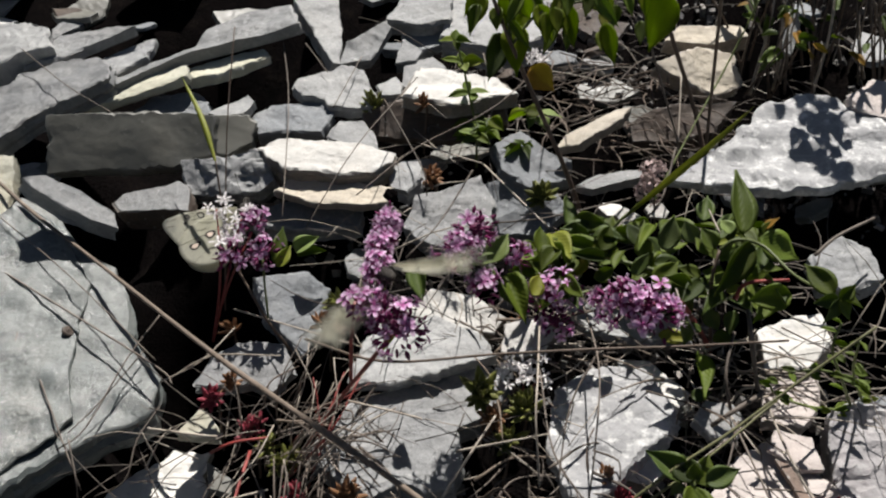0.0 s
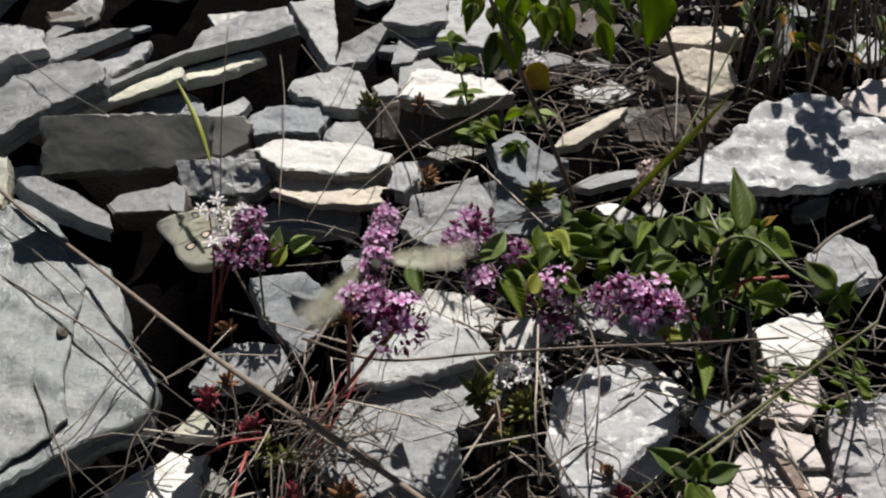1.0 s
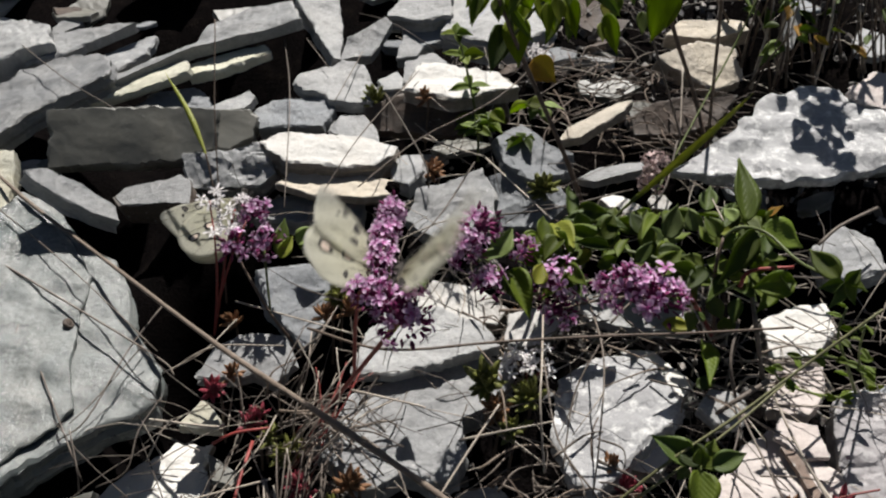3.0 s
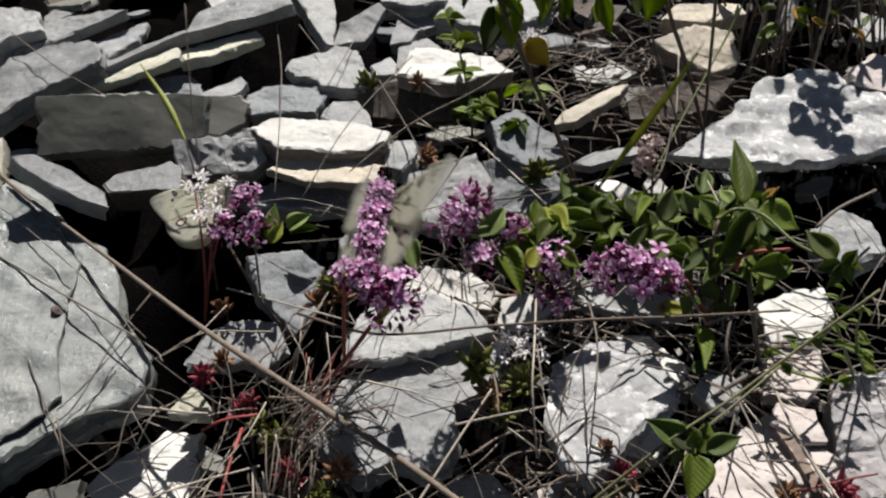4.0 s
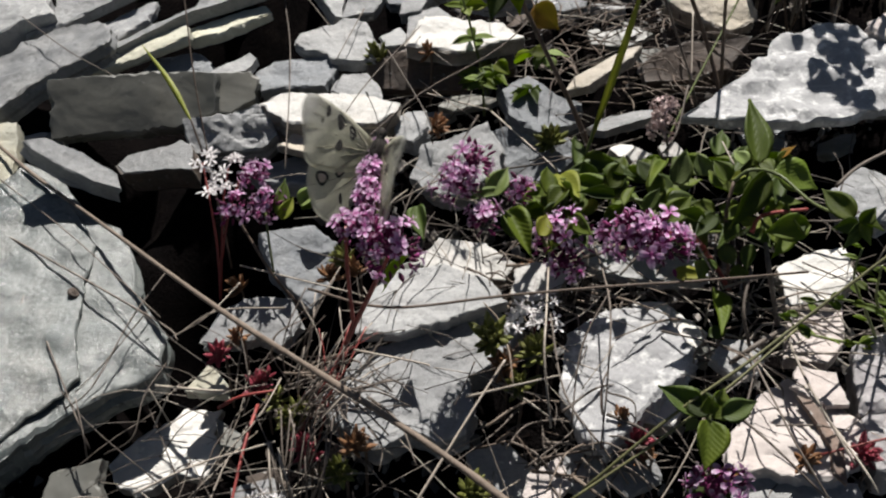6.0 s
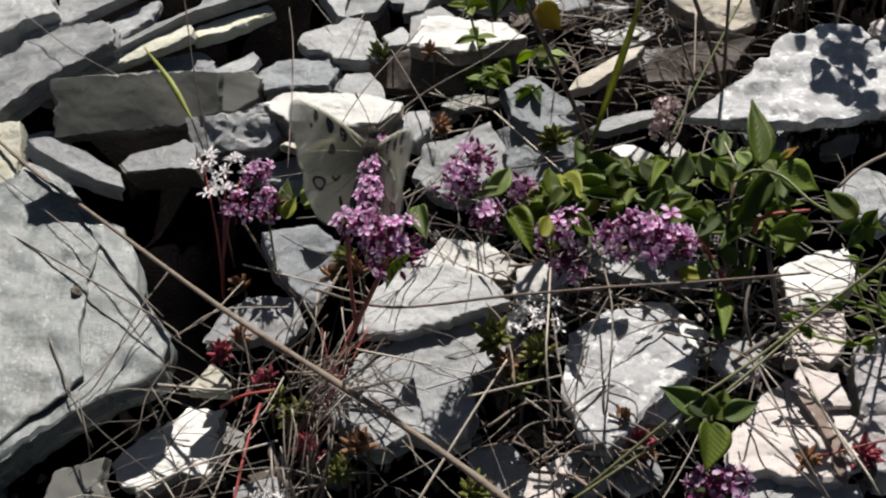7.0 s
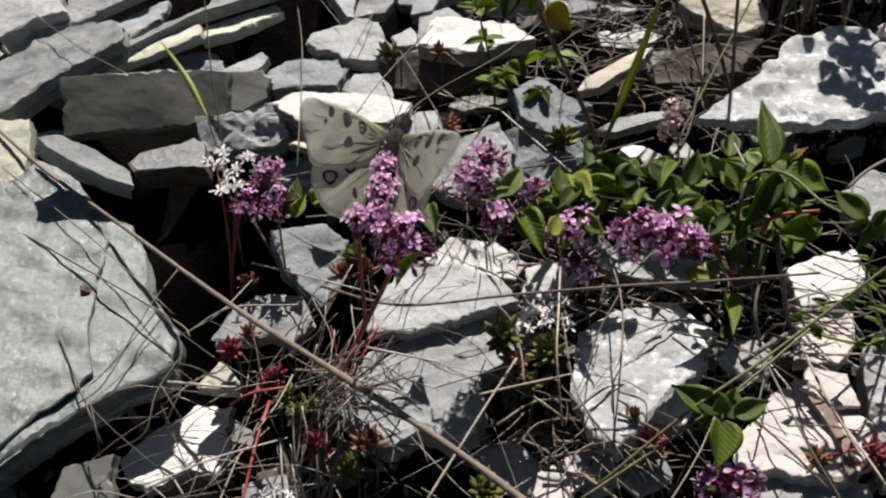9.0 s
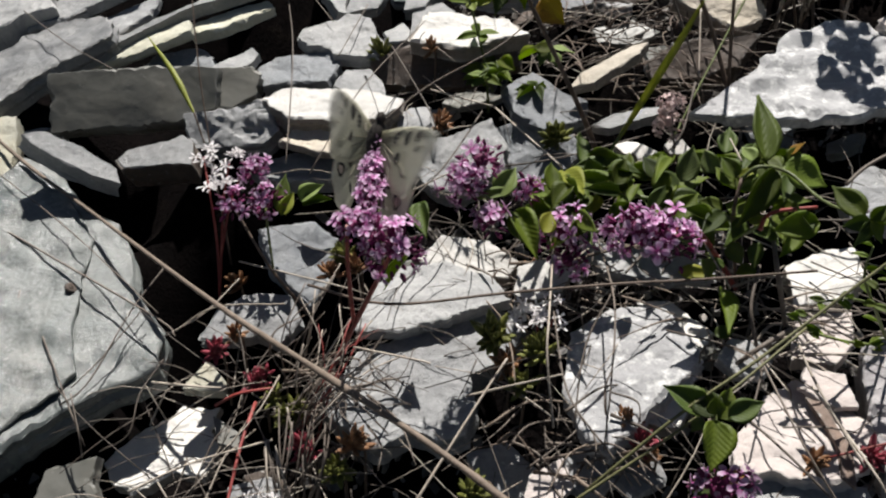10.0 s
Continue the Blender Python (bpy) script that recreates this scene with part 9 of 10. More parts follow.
leaf(BRANCH, (0.1818, 0.4011, 0.2058), (0.1745, 0.4030, 0.2052), 0.0065, "leaf_green", facing=(0.24, 0.77, 1))
leaf(BRANCH, (0.1816, 0.4133, 0.2235), (0.1889, 0.4114, 0.2240), 0.0055, "leaf_green", facing=(0.28, 0.67, 1))
leaf(BRANCH, (0.1688, 0.4012, 0.2114), (0.1778, 0.3980, 0.2127), 0.0068, "leaf_green", facing=(-0.12, 0.31, 1))
leaf(BRANCH, (0.1766, 0.3967, 0.2149), (0.1823, 0.4021, 0.2109), 0.0071, "leaf_green", facing=(-0.10, 0.21, 1))
leaf(BRANCH, (0.1823, 0.3877, 0.2021), (0.1872, 0.3950, 0.1969), 0.0057, "leaf_green", facing=(-0.13, 0.26, 1))
leaf(BRANCH, (0.1815, 0.4064, 0.2313), (0.1742, 0.4098, 0.2297), 0.0049, "leaf_green", facing=(-0.27, 0.30, 1))
leaf(BRANCH, (0.1793, 0.3944, 0.2212), (0.1838, 0.3995, 0.2175), 0.0060, "leaf_green", facing=(-0.15, 0.80, 1))
leaf(BRANCH, (0.1895, 0.3825, 0.1993), (0.1794, 0.3814, 0.2009), 0.0058, "leaf_green", facing=(0.29, 0.49, 1))
leaf(BRANCH, (0.1792, 0.3837, 0.2054), (0.1728, 0.3873, 0.2036), 0.0058, "leaf_green", facing=(-0.15, 0.73, 1))
leaf(BRANCH, (0.1860, 0.3928, 0.2230), (0.1784, 0.3932, 0.2235), 0.0054, "leaf_green", facing=(-0.15, 0.32, 1))
leaf(BRANCH, (0.1829, 0.3804, 0.2012), (0.1883, 0.3752, 0.2040), 0.0049, "leaf_green", facing=(0.26, 0.54, 1))
leaf(BRANCH, (0.1719, 0.4408, 0.2379), (0.1667, 0.4441, 0.2362), 0.0064, "leaf_green", facing=(0.17, 0.65, 1))
leaf(BRANCH, (0.1896, 0.4067, 0.2172), (0.1965, 0.4102, 0.2143), 0.0069, "leaf_green", facing=(0.24, 0.75, 1))
leaf(BRANCH, (0.1717, 0.4093, 0.2086), (0.1660, 0.4023, 0.2136), 0.0063, "leaf_green", facing=(0.19, 0.52, 1))
leaf(BRANCH, (0.1877, 0.4272, 0.2212), (0.1843, 0.4208, 0.2256), 0.0070, "leaf_green", facing=(0.27, 0.24, 1))
leaf(BRANCH, (0.1656, 0.4130, 0.2307), (0.1752, 0.4107, 0.2313), 0.0049, "leaf_green", facing=(0.24, 0.28, 1))


def litter():
    """Broken straws and grass bits caught between the stones."""
    rng = random.Random(17)
    for material, count, label in (("straw", 380, "pale broken straws scattered over the stones"), ("straw_dark", 580, "dark thin dead stems scattered over the stones")):
        bm = bmesh.new()
        for i in range(count):
            if rng.random() < 0.7:
                x, y = rng.uniform(-0.12, 0.19), rng.uniform(0.14, 0.33)
            else:
                x, y = rng.uniform(-0.02, 0.24), rng.uniform(0.32, 0.52)
            if lie(x, y) - bed(x, y) > 0.075 or (0.09 < x < 0.15 and y < 0.225 and rng.random() < 0.75) or (0.035 < x < 0.09 and 0.195 < y < 0.25 and rng.random() < 0.6):
                continue
            z = lie(x, y) + rng.uniform(-0.024, 0.006)
            a, long = rng.uniform(0, math.tau), rng.uniform(0.012, 0.06)
            d = Vector((math.cos(a), math.sin(a), rng.uniform(-0.15, 0.45))) * long
            bend = Vector((rng.uniform(-0.1, 0.1), rng.uniform(-0.1, 0.1), rng.uniform(0, 0.15))) * long
            p = Vector((x, y, z))
            add_tube(bm, [p, p + d * 0.5 + bend, p + d], rng.uniform(0.0002, 0.00045), 0.00015, 4, 5)
        tagged(part("dry_grass_litter", bm, material), label, "grass", kind="stuff")


litter()


def twig_pile(x0, y0, x1, y1, count, seed, tones=("straw_dark", "twig_bark", "straw_dark", "stem_brown", "straw_dark")):
    """Dead grey twigs and stems heaped between the stones."""
    rng = random.Random(seed)
    root = plant("dead_twig_heap", ((x0 + x1) / 2, (y0 + y1) / 2, lie((x0 + x1) / 2, (y0 + y1) / 2) - 0.02), "heap of grey dead twigs among stones", "twigs")
    for i in range(count):
        x, y = rng.uniform(x0, x1), rng.uniform(y0, y1)
        a, long = rng.gauss(-0.35, 1.1), rng.uniform(0.01, 0.04)
        p = Vector((x, y, lie(x, y) + rng.uniform(-0.012, 0.008)))
        d = Vector((math.cos(a), math.sin(a), rng.uniform(-0.1, 0.25))) * long
        stalk("twig", under(root, [p, p + d * 0.5 + Vector((rng.uniform(-0.004, 0.004), rng.uniform(-0.004, 0.004), rng.uniform(0, 0.005))), p + d]), rng.uniform(0.00025, 0.0007), 0.0002, rng.choice(tones), root, knots=0.3)


twig_pile(0.045, 0.385, 0.12, 0.445, 90, 3, ("straw_dark", "stem_brown", "stem_brown", "twig_bark", "stem_brown"))
twig_pile(0.105, 0.385, 0.145, 0.42, 20, 9, ("stem_brown", "straw_dark"))
twig_pile(0.01, 0.18, 0.055, 0.21, 40, 5)
twig_pile(-0.07, 0.205, -0.03, 0.24, 26, 6)
twig_pile(0.03, 0.255, 0.10, 0.285, 30, 7)
twig_pile(0.085, 0.215, 0.125, 0.255, 44, 12, ("straw", "twig_bark", "straw", "straw_dark"))
twig_pile(0.005, 0.255, 0.045, 0.285, 22, 13, ("straw", "twig_bark", "straw_dark"))
twig_pile(0.018, 0.235, 0.045, 0.262, 18, 21, ("straw", "twig_bark", "straw"))


def dark_lump(at, size):
    """A small black uneven lump."""
    bm = bmesh.new()
    bmesh.ops.create_icosphere(bm, subdivisions=3, radius=size)
    for v in bm.verts:
        v.co *= 1 + 0.35 * noise.noise(v.co * 500)
        v.co.z *= 0.8
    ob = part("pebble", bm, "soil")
    ob.matrix_basis = pose(*at, 10, 20, 30)
    tagged(ob, "small black lump lying on a slate chip", "stone")


dark_lump((-0.0236, 0.3357, 0.1090), 0.0034)


def snail_shell(at, size):
    """A small dark shell: a coil of a tapering tube."""
    bm = bmesh.new()
    line = []
    for i in range(40):
        s = i / 39
        a, r = s * 4.5 * math.pi, 0.55 * (1 - s) ** 1.1 + 0.02
        line.append(Vector((math.cos(a) * r, math.sin(a) * r, 0.35 * s)) * size)
    last = None
    for i, p in enumerate(line):
        s = i / 39
        w = size * (0.42 * (1 - s) + 0.06)
        way = (line[min(i + 1, 39)] - line[max(i - 1, 0)]).normalized()
        up = Vector((0, 0, 1))
        side = way.cross(up).normalized()
        ring = [bm.verts.new(p + (side * math.cos(math.tau * k / 10) + up * math.sin(math.tau * k / 10)) * w * 0.6) for k in range(10)]
        if last:
            for k in range(10):
                bm.faces.new((last[k], last[(k + 1) % 10], ring[(k + 1) % 10], ring[k])).smooth = True
        last = ring
    ob = part("snail_shell", bm, "slate_brown")
    ob.matrix_basis = pose(*at, 20, 30, 40)
    tagged(ob, "small dark snail shell resting on a slate slab", "shell")


snail_shell((-0.1568, 0.2714, 0.0835), 0.0042)


# ---- butterflies ----
def wing_material():
    """Thin scaled wing: creamy white, greyer and glassy towards the rim, dusted dark near the body."""
    n = Nodes("wing")
    where = n.add("ShaderNodeTexCoord").outputs["Object"]
    fine, cloud = n.noise(where, 900.0, 4.0, 0.7), n.noise(where, 140.0, 4.0, 0.6)
    reach = n.add("ShaderNodeVectorMath", operation="LENGTH")
    n.link(where, reach.inputs[0])
    span = n.math("ADD", n.math("MULTIPLY", reach.outputs["Value"], 25.0), n.math("MULTIPLY", n.math("SUBTRACT", cloud, 0.5), 0.35))
    base = n.ramp(span, [(0.0, (0.10, 0.09, 0.06)), (0.14, (0.42, 0.41, 0.29)), (0.3, (0.64, 0.63, 0.51)), (0.74, (0.68, 0.67, 0.58)), (0.95, (0.48, 0.48, 0.44))])
    dust = n.mix(n.ramp(fine, [(0.3, (0.35, 0.35, 0.35)), (0.5, (0, 0, 0))]), base, (0.30, 0.29, 0.24))
    n.finish(dust, 0.6, fine, 0.3, 0.0004, 0.3)
    glow = n.add("ShaderNodeBsdfTranslucent", Color=dust)
    join = n.add("ShaderNodeMixShader", Fac=0.66)
    n.link(n.bsdf.outputs[0], join.inputs[1])
    n.link(glow.outputs[0], join.inputs[2])
    clear = n.add("ShaderNodeBsdfTransparent")
    glass = n.add("ShaderNodeMixShader", Fac=n.ramp(span, [(0.5, (0.08,) * 3), (0.72, (0.2,) * 3), (0.95, (0.46,) * 3)]))
    n.link(join.outputs[0], glass.inputs[1])
    n.link(clear.outputs[0], glass.inputs[2])
    n.link(glass.outputs[0], n.tree.nodes["Material Output"].inputs["Surface"])


wing_material()
plain_plant("wing_black", (0.008, 0.007, 0.006), (0.03, 0.026, 0.022), 0.7, 600.0, 0.0, 0.2)
plain_plant("wing_spot", (0.55, 0.42, 0.34), (0.68, 0.58, 0.48), 0.6, 600.0, 0.2, 0.2)
plain_plant("wing_vein", (0.14, 0.125, 0.09), (0.26, 0.24, 0.18), 0.6, 600.0, 0.0, 0.2)
plain_plant("fur", (0.010, 0.009, 0.008), (0.05, 0.042, 0.035), 0.9, 700.0, 0.0, 0.2)

FORE = [(0, 4), (6, 8), (14, 13), (23, 17.5), (30, 20), (33.5, 19.5), (34.5, 16), (33.3, 10), (31.5, 3), (28.5, -4), (20, -6), (12, -6), (4, -4)]
HIND = [(0, 4), (8, 5), (17, 4), (24, 0), (27.5, -6), (27, -13), (23, -19.5), (17, -23.5), (10.5, -24.5), (5, -22), (2, -14), (0.6, -5)]


def wing(name, outline, side, parent, root, lift):
    """A wing in the butterfly's own space, hinged at its root: a slightly cupped sheet with a rim, veins and marks on it."""
    edge = curve_points([(x, y, 0) for x, y in outline] + [(*outline[0], 0)], 60)[:-1]
    middle = Vector((sum(p.x for p in edge) / len(edge), sum(p.y for p in edge) / len(edge), 0))

    def cup(p):
        return 0.0035 * p.x * p.x * 0.5 - 0.02 * abs(p.y) + 0.25 * math.sin(p.x * 0.5 + p.y * 0.3) * min(1, p.x / 12) + lift

    bm = bmesh.new()
    sheets = []
    for side_z in (0.06, -0.06):
        rings = []
        for s in (1.0, 0.86, 0.7, 0.52, 0.34, 0.16):
            rings.append([bm.verts.new((side * q.x, q.y, cup(q) + side_z)) for q in (middle.lerp(p, s) for p in edge)])
        hub = bm.verts.new((side * middle.x, middle.y, cup(middle) + side_z))
        for a, b in zip(rings, rings[1:]):
            for i in range(len(edge)):
                bm.faces.new((a[i], a[(i + 1) % len(edge)], b[(i + 1) % len(edge)], b[i])).smooth = True
        for i in range(len(edge)):
            bm.faces.new((rings[-1][i], rings[-1][(i + 1) % len(edge)], hub)).smooth = True
        sheets.append(rings[0])
    for i in range(len(edge)):
        bm.faces.new((sheets[0][i], sheets[1][i], sheets[1][(i + 1) % len(edge)], sheets[0][(i + 1) % len(edge)]))
    bmesh.ops.scale(bm, vec=(0.001,) * 3, verts=bm.verts)
    bmesh.ops.recalc_face_normals(bm, faces=bm.faces)
    ob = part(name, bm, "wing", parent)
    ob.location = root

    start = Vector((1.0, 1.0 if name == "fore_wing" else -1.0, 0))
    for k in range(3, len(edge) - 6, 5):
        tip = edge[k]
        bend = start.lerp(tip, 0.5) + Vector((0, 1.2 if name == "fore_wing" else -0.6, 0))
        line = [Vector((side * q.x, q.y, cup(q))) * 0.001 for q in (start, bend, tip)]
        bm = bmesh.new()
        add_tube(bm, line, 0.00016, 0.0001, 4, 8)
        part("vein", bm, "wing_vein", ob)

    def blot(label, x, y, rx, ry, material, hole=0.0, turn=0.0):
        bm = bmesh.new()
        for z in (0.14, -0.14):
            outer, inner = [], []
            for i in range(18):
                a = math.tau * i / 18
                wob = 1 + 0.10 * math.sin(3 * a + x)
                u, v = rx * wob * math.cos(a), ry * wob * math.sin(a)
                q = Vector((x + u * math.cos(turn) - v * math.sin(turn), y + u * math.sin(turn) + v * math.cos(turn), 0))
                outer.append(bm.verts.new((side * q.x, q.y, cup(q) + z)))
                if hole:
                    q2 = Vector((x, y, 0)).lerp(q, hole)
                    inner.append(bm.verts.new((side * q2.x, q2.y, cup(q2) + z)))
            if hole:
                for i in range(18):
                    bm.faces.new((outer[i], outer[(i + 1) % 18], inner[(i + 1) % 18], inner[i]))
            else:
                bm.faces.new(outer)
        bmesh.ops.scale(bm, vec=(0.001,) * 3, verts=bm.verts)
        part(label, bm, material, ob)

    if name == "fore_wing":
        blot("spot", 10.5, 7.2, 1.3, 2.6, "wing_black", 0, -0.4)
        blot("spot", 16.5, 10.5, 1.5, 2.8, "wing_black", 0, -0.3)
        blot("spot", 22.5, 14.2, 1.2, 2.2, "wing_black", 0, -0.2)
        blot("spot", 24.5, 11.0, 0.7, 1.0, "wing_black")
        blot("spot", 15.5, 2.6, 1.7, 1.9, "wing_black")
    else:
        blot("eye_ring", 13.0, -7.0, 2.6, 2.3, "wing_black", 0.58)
        blot("eye_spot", 13.0, -7.0, 1.5, 1.3, "wing_spot")
        blot("eye_ring", 19.5, -12.0, 2.9, 2.5, "wing_black", 0.62)
        blot("eye_spot", 19.5, -12.0, 1.7, 1.45, "wing_spot")
        blot("spot", 8.2, -15.2, 0.8, 2.0, "wing_black", 0, -0.5)
        blot("dark_margin", 2.6, -10.0, 1.5, 6.5, "wing_black", 0, 0.12)
    return ob


def butterfly(label):
    root = new("butterfly")
    root.empty_display_size = 0.01
    tagged(root, label, "butterfly", "white butterflies")
    rng = random.Random(6)
    bm = bmesh.new()
    rings = []
    shape = [(-19, 0.3), (-17.5, 1.4), (-14, 1.9), (-9, 2.2), (-4, 2.0), (-2, 2.3), (1, 3.0), (4, 3.0), (6.5, 2.2), (7.6, 1.3), (8.6, 1.7), (10, 1.5), (11, 0.4)]
    for y, r in shape:
        rings.append([bm.verts.new((r * math.cos(a), y, r * 0.95 * math.sin(a) - 0.02 * max(0, -y) ** 1.3)) for a in [math.tau * k / 12 for k in range(12)]])
    for a, b in zip(rings, rings[1:]):
        for k in range(12):
            bm.faces.new((a[k], a[(k + 1) % 12], b[(k + 1) % 12], b[k])).smooth = True
    bm.faces.new(rings[0])
    bm.faces.new(list(reversed(rings[-1])))
    bmesh.ops.scale(bm, vec=(0.001,) * 3, verts=bm.verts)
    bmesh.ops.recalc_face_normals(bm, faces=bm.faces)
    body = part("body", bm, "fur", root, "black hairy body")
    bm = bmesh.new()
    for i in range(420):
        y, a = rng.uniform(-17, 10), rng.uniform(0, math.tau)
        r = 2.0 if y < -2 else 2.7
        n = Vector((math.cos(a), rng.uniform(-0.9, 0.1), math.sin(a))).normalized()
        p = Vector((r * math.cos(a), y, r * math.sin(a) - 0.02 * max(0, -y) ** 1.3)) * 0.001
        add_tube(bm, [p, p + n * rng.uniform(0.001, 0.0024)], 0.00006, 0.00002, 3, 1)
    part("hair", bm, "fur", body)
    for s in (-1, 1):
        bm = bmesh.new()
        add_tube(bm, [(0.0006 * s, 0.010, 0.0008), (0.003 * s, 0.015, 0.003), (0.006 * s, 0.0195, 0.004)], 0.00014, 0.00012, 5)
        add_tube(bm, [(0.006 * s, 0.0195, 0.004), (0.0068 * s, 0.0208, 0.0043)], 0.0003, 0.0004, 6, 2)
        part("antenna", bm, "wing_black", root)
        for k, y in enumerate((4.5, 2.5, 0.5)):
            bm = bmesh.new()
            add_tube(bm, [(0.0012 * s, y / 1000, -0.002), (0.0045 * s, (y + 2 - 2 * k) / 1000, -0.0035), (0.0055 * s, (y + 3 - 3 * k) / 1000, -0.0075)], 0.0002, 0.0001, 5)
            part("leg", bm, "wing_black", root)
    wings = {}
    for s, key in ((-1, "left"), (1, "right")):
        wings[key, "fore"] = wing("fore_wing", FORE, s, root, (0.0012 * s, 0.0015, 0.0012), -0.12)
        wings[key, "hind"] = wing("hind_wing", HIND, s, root, (0.0012 * s, -0.0015, 0.0010), 0.12)
    return root, wings


FEEDER, FEEDER_WINGS = butterfly("white butterfly with black spots fluttering on violet oregano")
RESTER, RESTER_WINGS = butterfly("white black-spotted butterfly resting with closed wings beside stonecrop")


# ---- grass that the wind moves ----
def blade(parent, points, width, material):
    """A flat grass blade, keeled along its middle."""
    line = curve_points(points, 16)
    bm, last = bmesh.new(), None
    for i, p in enumerate(line):
        way = (line[min(i + 1, 16)] - line[max(i - 1, 0)]).normalized()
        side = way.cross(Vector((0.1, -0.75, 0.65))).normalized()
        out = side.cross(way)
        w = width * min(1.0, 0.35 + i / 8) * max(0.06, 1 - (i / 16) ** 3)
        row = [bm.verts.new(p + side * w * a + out * b) for a, b in ((-0.5, 0.0004), (0, 0), (0.5, 0.0004), (0, -0.0003))]
        if last:
            for k in range(4):
                bm.faces.new((last[k], last[(k + 1) % 4], row[(k + 1) % 4], row[k])).smooth = True
        last = row
    return part("blade", bm, material, parent)


LEFT_GRASS = plant("grass_stalk", (-0.0972, 0.2956, 0.0740), "thin green grass stalk swaying before a slate block", "grass")
stalk("stem", under(LEFT_GRASS, [(-0.0972, 0.2956, 0.0740), (-0.1017, 0.3126, 0.1065), (-0.1106, 0.3306, 0.1330)]), 0.0005, 0.0004, "stem_brown", LEFT_GRASS)
stalk("stem", under(LEFT_GRASS, [(-0.1000, 0.3079, 0.1039), (-0.1070, 0.3382, 0.1424), (-0.1118, 0.3694, 0.1751)]), 0.0004, 0.0003, "stem_brown", LEFT_GRASS)
blade(LEFT_GRASS, under(LEFT_GRASS, [(-0.1092, 0.3273, 0.1315), (-0.1201, 0.3445, 0.1407), (-0.1377, 0.3706, 0.1460)]), 0.0028, "grass_blade")
RIGHT_GRASS = plant("grass_stalk", (0.0559, 0.2986, 0.0822), "tall yellow-green grass blade swaying over leaves", "grass")
stalk("stem", under(RIGHT_GRASS, [(0.0559, 0.2986, 0.0822), (0.0574, 0.3053, 0.1173), (0.0672, 0.3129, 0.1470)]), 0.0007, 0.0006, "stem_green", RIGHT_GRASS)
blade(RIGHT_GRASS, under(RIGHT_GRASS, [(0.0591, 0.3073, 0.1237), (0.0677, 0.3108, 0.1507), (0.0744, 0.3156, 0.1698), (0.0813, 0.3255, 0.1857)]), 0.0034, "grass_blade")


# ---- what moves ----
def between(table, t):
    """Values of a table of (t, ...) rows at t, eased from row to row."""
    for a, b in zip(table, table[1:]):
        if t <= b[0]:
            s = max(0.0, (t - a[0]) / (b[0] - a[0]))
            s = s * s * (3 - 2 * s)
            return [u + (v - u) * s for u, v in zip(a[1:], b[1:])]
    return list(table[-1][1:])


def flap(wings, times, angles, sweep=0.0):
    """Key all four wings: the left and right angle above the flat, in degrees."""
    for (key, which), ob in wings.items():
        s, rows = (-1 if key == "left" else 1), []
        at = ob.location.copy()
        for t in times:
            a = angles(t)[0 if key == "left" else 1] + (2 if which == "fore" else -1)
            back = sweep * (1.0 if which == "fore" else 0.15)
            if not sweep:
                back = angles(t)[2 if key == "left" else 3] - (18 if which == "hind" else 0)
            rows.append((t, pose(*at, 0, -s * a, 0) @ pose(0, 0, 0, 0, 0, -s * back)))
        walk(ob, rows)


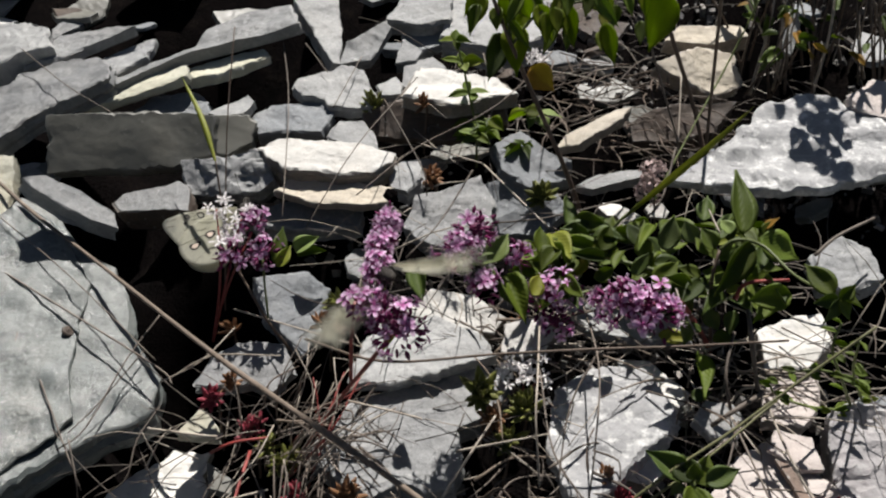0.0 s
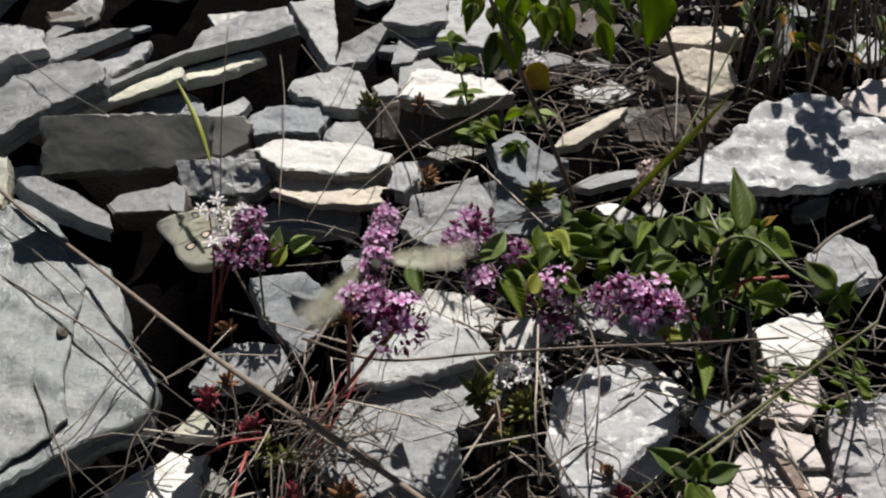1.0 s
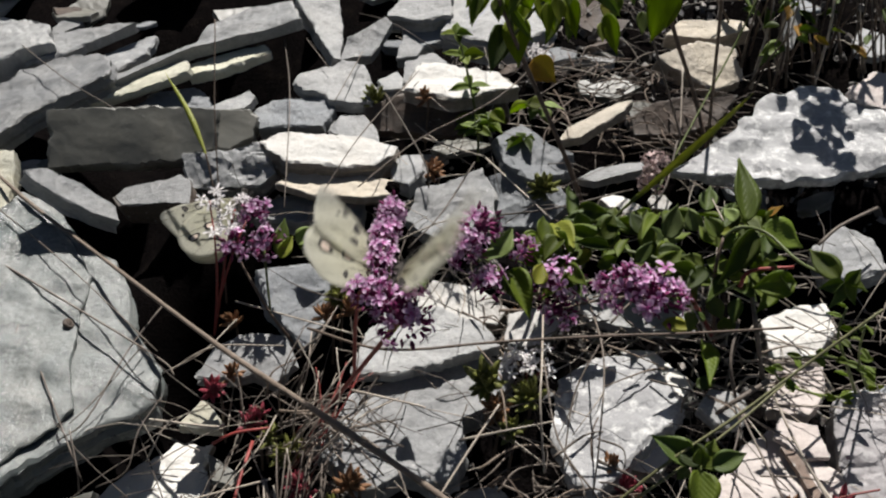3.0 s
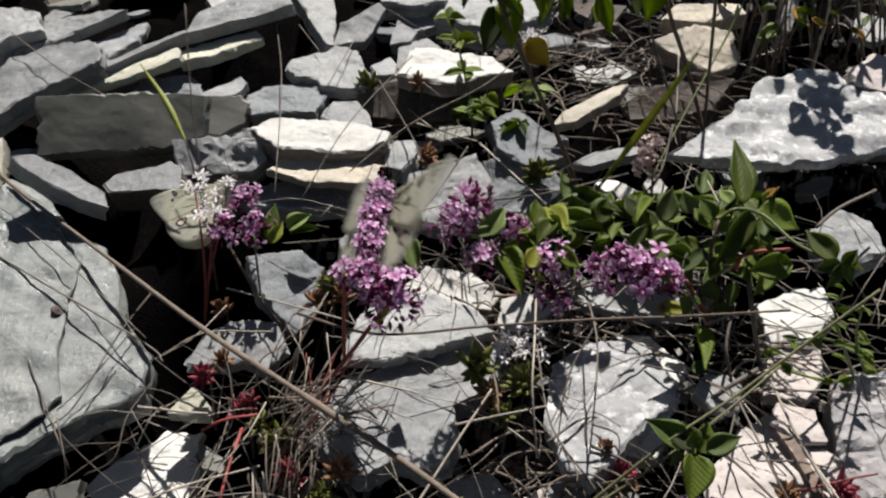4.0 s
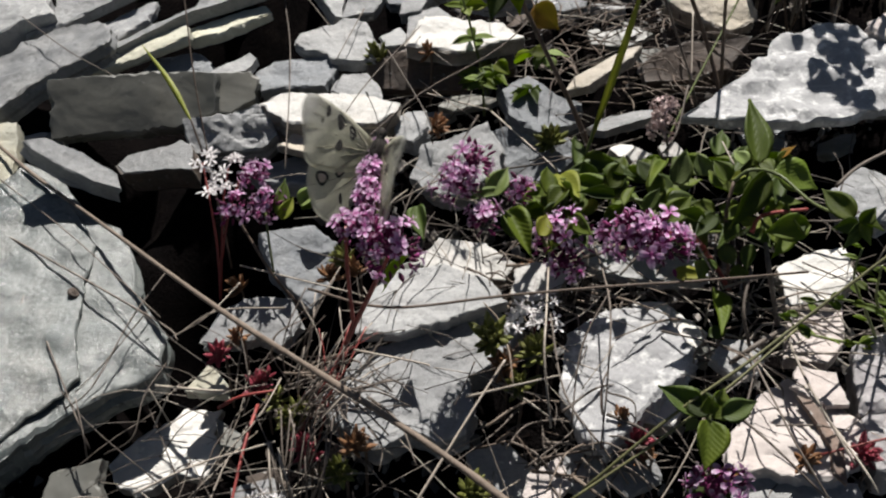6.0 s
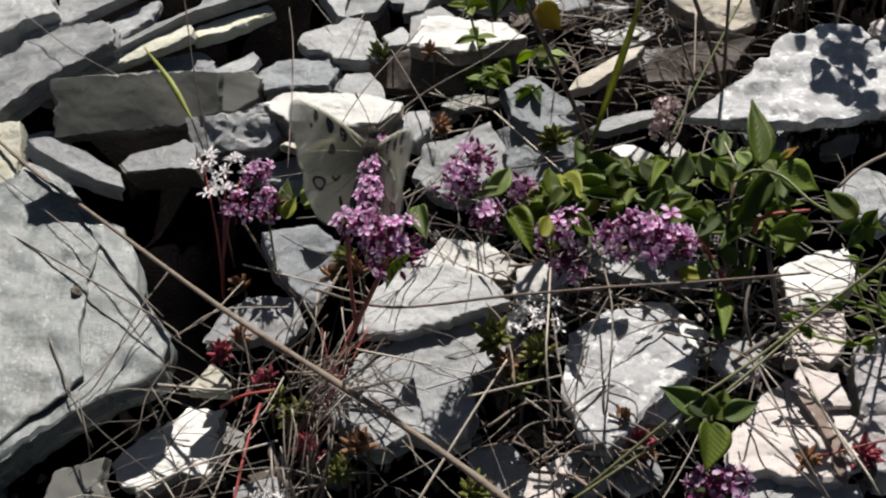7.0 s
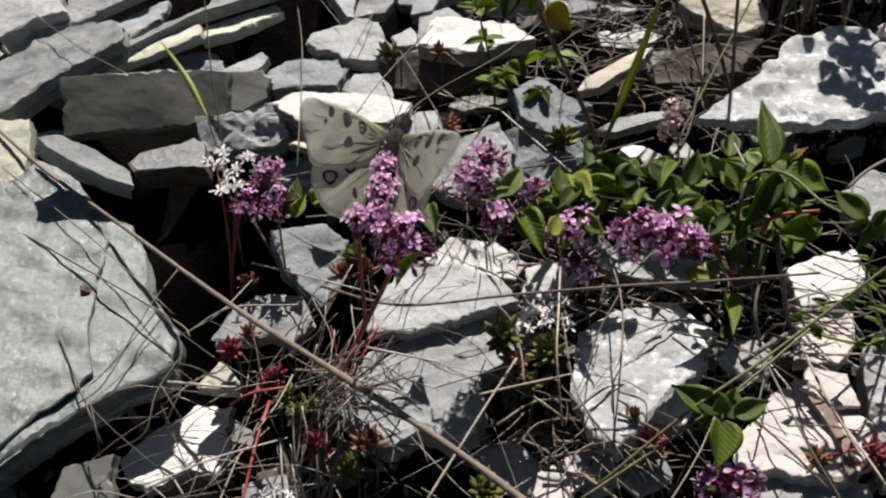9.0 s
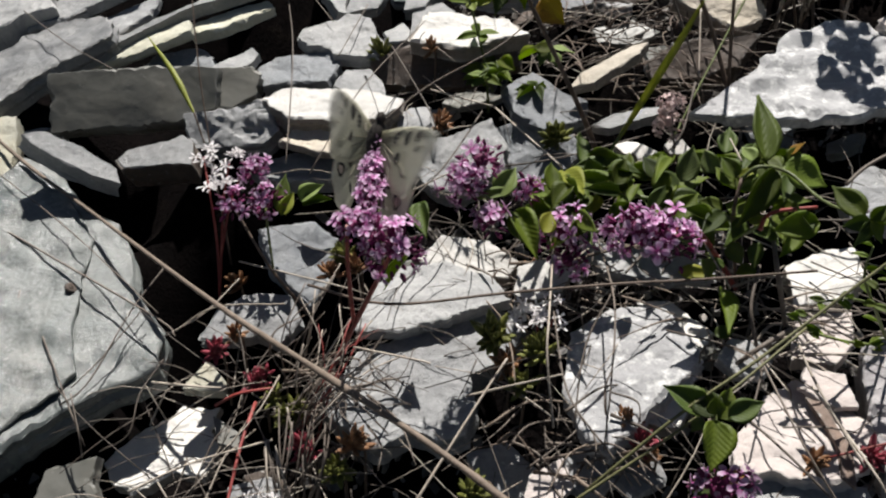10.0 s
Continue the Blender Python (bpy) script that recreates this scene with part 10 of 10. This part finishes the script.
def motions():
    # seconds, place, yaw, pitch, roll, left and right wing
    feeding = [
        (0.0, -0.0200, 0.2230, 0.1570, 16, -34, -10, -36, -18, 2, 20),
        (0.5, -0.0212, 0.2266, 0.1571, 11, -30, -4, -46, -14, 4, 13),
        (1.0, -0.0226, 0.2282, 0.1568, 10, -30, -4, -40, -12, 1, 14),
        (1.5, -0.0160, 0.2060, 0.1540, 0, -31, 0, 40, 44, 0, 0),
        (2.0, -0.0170, 0.2055, 0.1537, 0, -29, 7, 55, 52, 0, 0),
        (2.5, -0.0165, 0.2060, 0.1533, -2, -28, 6, 58, 48, 0, 0),
        (4.0, -0.0182, 0.2410, 0.1558, -24, 31, -2, -52, 37, 5, 15),
        (4.5, -0.0177, 0.2373, 0.1595, -13, 26, 0, -31, 73, 2, 29),
        (5.0, -0.0175, 0.2378, 0.1586, -12, 25, 7, -37, 72, 0, 35),
        (5.5, -0.0188, 0.2388, 0.1641, -16, 37, 14, -41, 77, 0, 31),
        (7.0, -0.0237, 0.2400, 0.1650, -13, 57, 21, -47, 74, 7, 18),
        (7.5, -0.0225, 0.2391, 0.1659, -18, 57, 25, -28, 77, 11, 16),
        (8.0, -0.0247, 0.2404, 0.1677, -10, 60, 17, -34, 63, 5, 26),
        (8.5, -0.0210, 0.2401, 0.1646, -18, 44, 19, -30, 58, 14, 32),
        (9.0, -0.0203, 0.2418, 0.1666, -14, 42, 13, -28, 55, 9, 35),
        (9.5, -0.0187, 0.2414, 0.1665, -33, 42, 19, -21, 55, 20, 29),
        (10.0, -0.0221, 0.2426, 0.1661, -33, 59, 15, -49, 42, 16, 16),
    ]
    rows = []
    for t, x, y, z, yaw, pitch, roll, *_ in feeding:
        rows.append((t, pose(x, y, z, 0, 0, yaw) @ pose(0, 0, 0, pitch) @ pose(0, 0, 0, 0, roll)))
    walk(FEEDER, rows)
    strength = [(0.0, 17), (2.2, 15), (3.0, 12), (4.0, 7), (4.5, 5), (5.6, 4), (7.0, 3), (9.0, 3), (10.0, 5)]
    times = [i / 20 for i in range(201)]

    def beat(t):
        left, right, sweep_left, sweep_right = between(feeding, t)[-4:]
        swing = between(strength, t)[0] * math.sin(math.tau * 5 * t)
        return left + swing, right + swing, sweep_left, sweep_right

    flap(FEEDER_WINGS, times, beat)

    perched = (-0.0968, 0.3246, 0.1050)
    turn = pose(0, 0, 0, -224.6, -67.8, -138.7)

    def perch(dx, dy, dz, rx=0, rz=0):
        return pose(perched[0] + dx, perched[1] + dy, perched[2] + dz) @ pose(0, 0, 0, rx, 0, rz) @ turn

    walk(RESTER, [(0.0, perch(0.0068, 0, 0)), (2.5, perch(0.006, 0, 0.001, 1, 2)), (4.5, perch(0.0048, 0, 0.001, 0, -3)), (5.2, perch(0.0055, 0, 0.001, 0, -4)),
                  (5.4, perch(0.007, 0.006, 0.0, 0, 4)), (5.5, perch(0.0105, 0.014, -0.002, 0, 14)), (5.6, perch(-0.02, 0.05, 0.02, 10, 30)), (5.7, perch(-0.34, 0.14, 0.16, 20, 60)),
                  (6.2, perch(-1.3, 0.9, 0.7, 20, 80)), (10.0, perch(-4.0, 4.0, 2.6, 20, 80))])
    opening = [(0.0, 86, 84), (4.8, 86, 84), (5.4, 82, 80), (5.5, 72, 70), (5.7, 30, 30), (10.0, 30, 30)]
    lively = [(0.0, 1), (5.4, 2), (5.5, 8), (5.65, 30), (10.0, 30)]
    flap(RESTER_WINGS, times, lambda t: [v + between(lively, t)[0] * math.sin(math.tau * 5 * t) * (1 if t < 5.3 else -1) for v in between(opening, t)], 28.0)

    # the wind leans the grass to one side and lets it back
    across = Vector((0.0, -0.79, 0.61))

    def lean(ob, rows):
        at = ob.matrix_basis.translation.copy()
        walk(ob, [(t, Matrix.Translation(at) @ Matrix.Rotation(radians(-a), 4, across)) for t, a in rows])

    def sway(ob, rows):
        """Seconds, degrees to the right and degrees towards the eye."""
        at = ob.matrix_basis.translation.copy()
        walk(ob, [(t, pose(*at, towards, right, 0)) for t, right, towards in rows])

    sway(oregano, [(0, 1.1, 3.0), (1, 1.1, 2.9), (2, 1.1, 2.7), (2.5, 1.3, 3.8), (4, 1.3, 4.0), (4.5, 0.8, 2.5), (5, 0.9, 2.7), (5.5, 0.4, 0.9), (7, -0.1, -0.4), (7.5, 0.0, 0.0), (8, -0.2, -1.3), (8.5, -0.4, -0.4), (9, -0.2, -0.4), (9.5, -0.5, -0.4), (10, 0.4, 0.9)])
    sway(marjoram, [(0, 1.9, 4.2), (1, 1.7, 3.6), (2, 1.9, 3.0), (2.5, 2.4, 7.2), (4, 2.4, 4.8), (4.5, 0.6, 1.8), (5, 0.9, 3.6), (5.5, 0.2, 1.2), (7, 0.2, 0.0), (7.5, 0.0, 0.0), (8, -0.2, -1.5), (8.5, 0.0, 0.6), (9, 0.6, 0.9), (9.5, 0.2, 0.3), (10, 1.7, 3.0)])
    sway(stonecrop, [(0, 7.6, 3.6), (0.5, 7.0, 4.0), (1, 6.2, 4.0), (1.5, 7.6, 4.0), (2, 4.8, 2.2), (2.5, 4.8, 4.0), (4, 1.1, 1.4), (4.5, 0.8, -0.5), (5, 0.0, 0.0), (5.5, 0.3, -0.9), (7, -0.6, 1.4), (8, -0.3, -0.9), (9, 0.3, 0.9), (10, 0.6, 0.0)])
    lean(LEFT_GRASS, [(0.0, 9), (0.5, 10), (1.0, 8.5), (1.5, 8), (2.0, 7), (2.5, 6.5), (3.2, 4), (4.0, 1), (4.5, -2), (5.0, 0), (5.5, 0), (7.0, -1), (8.0, 0), (9.0, 1), (9.5, 0), (10.0, 1)])
    lean(RIGHT_GRASS, [(0.0, 27), (0.5, 26), (1.0, 22), (1.5, 24), (2.0, 28), (2.5, 29), (3.2, 24), (4.0, 14), (4.5, 7), (5.0, 3), (5.5, -1), (7.0, -2), (8.0, 0), (9.0, 0), (9.5, 5), (10.0, 11)])

motions()
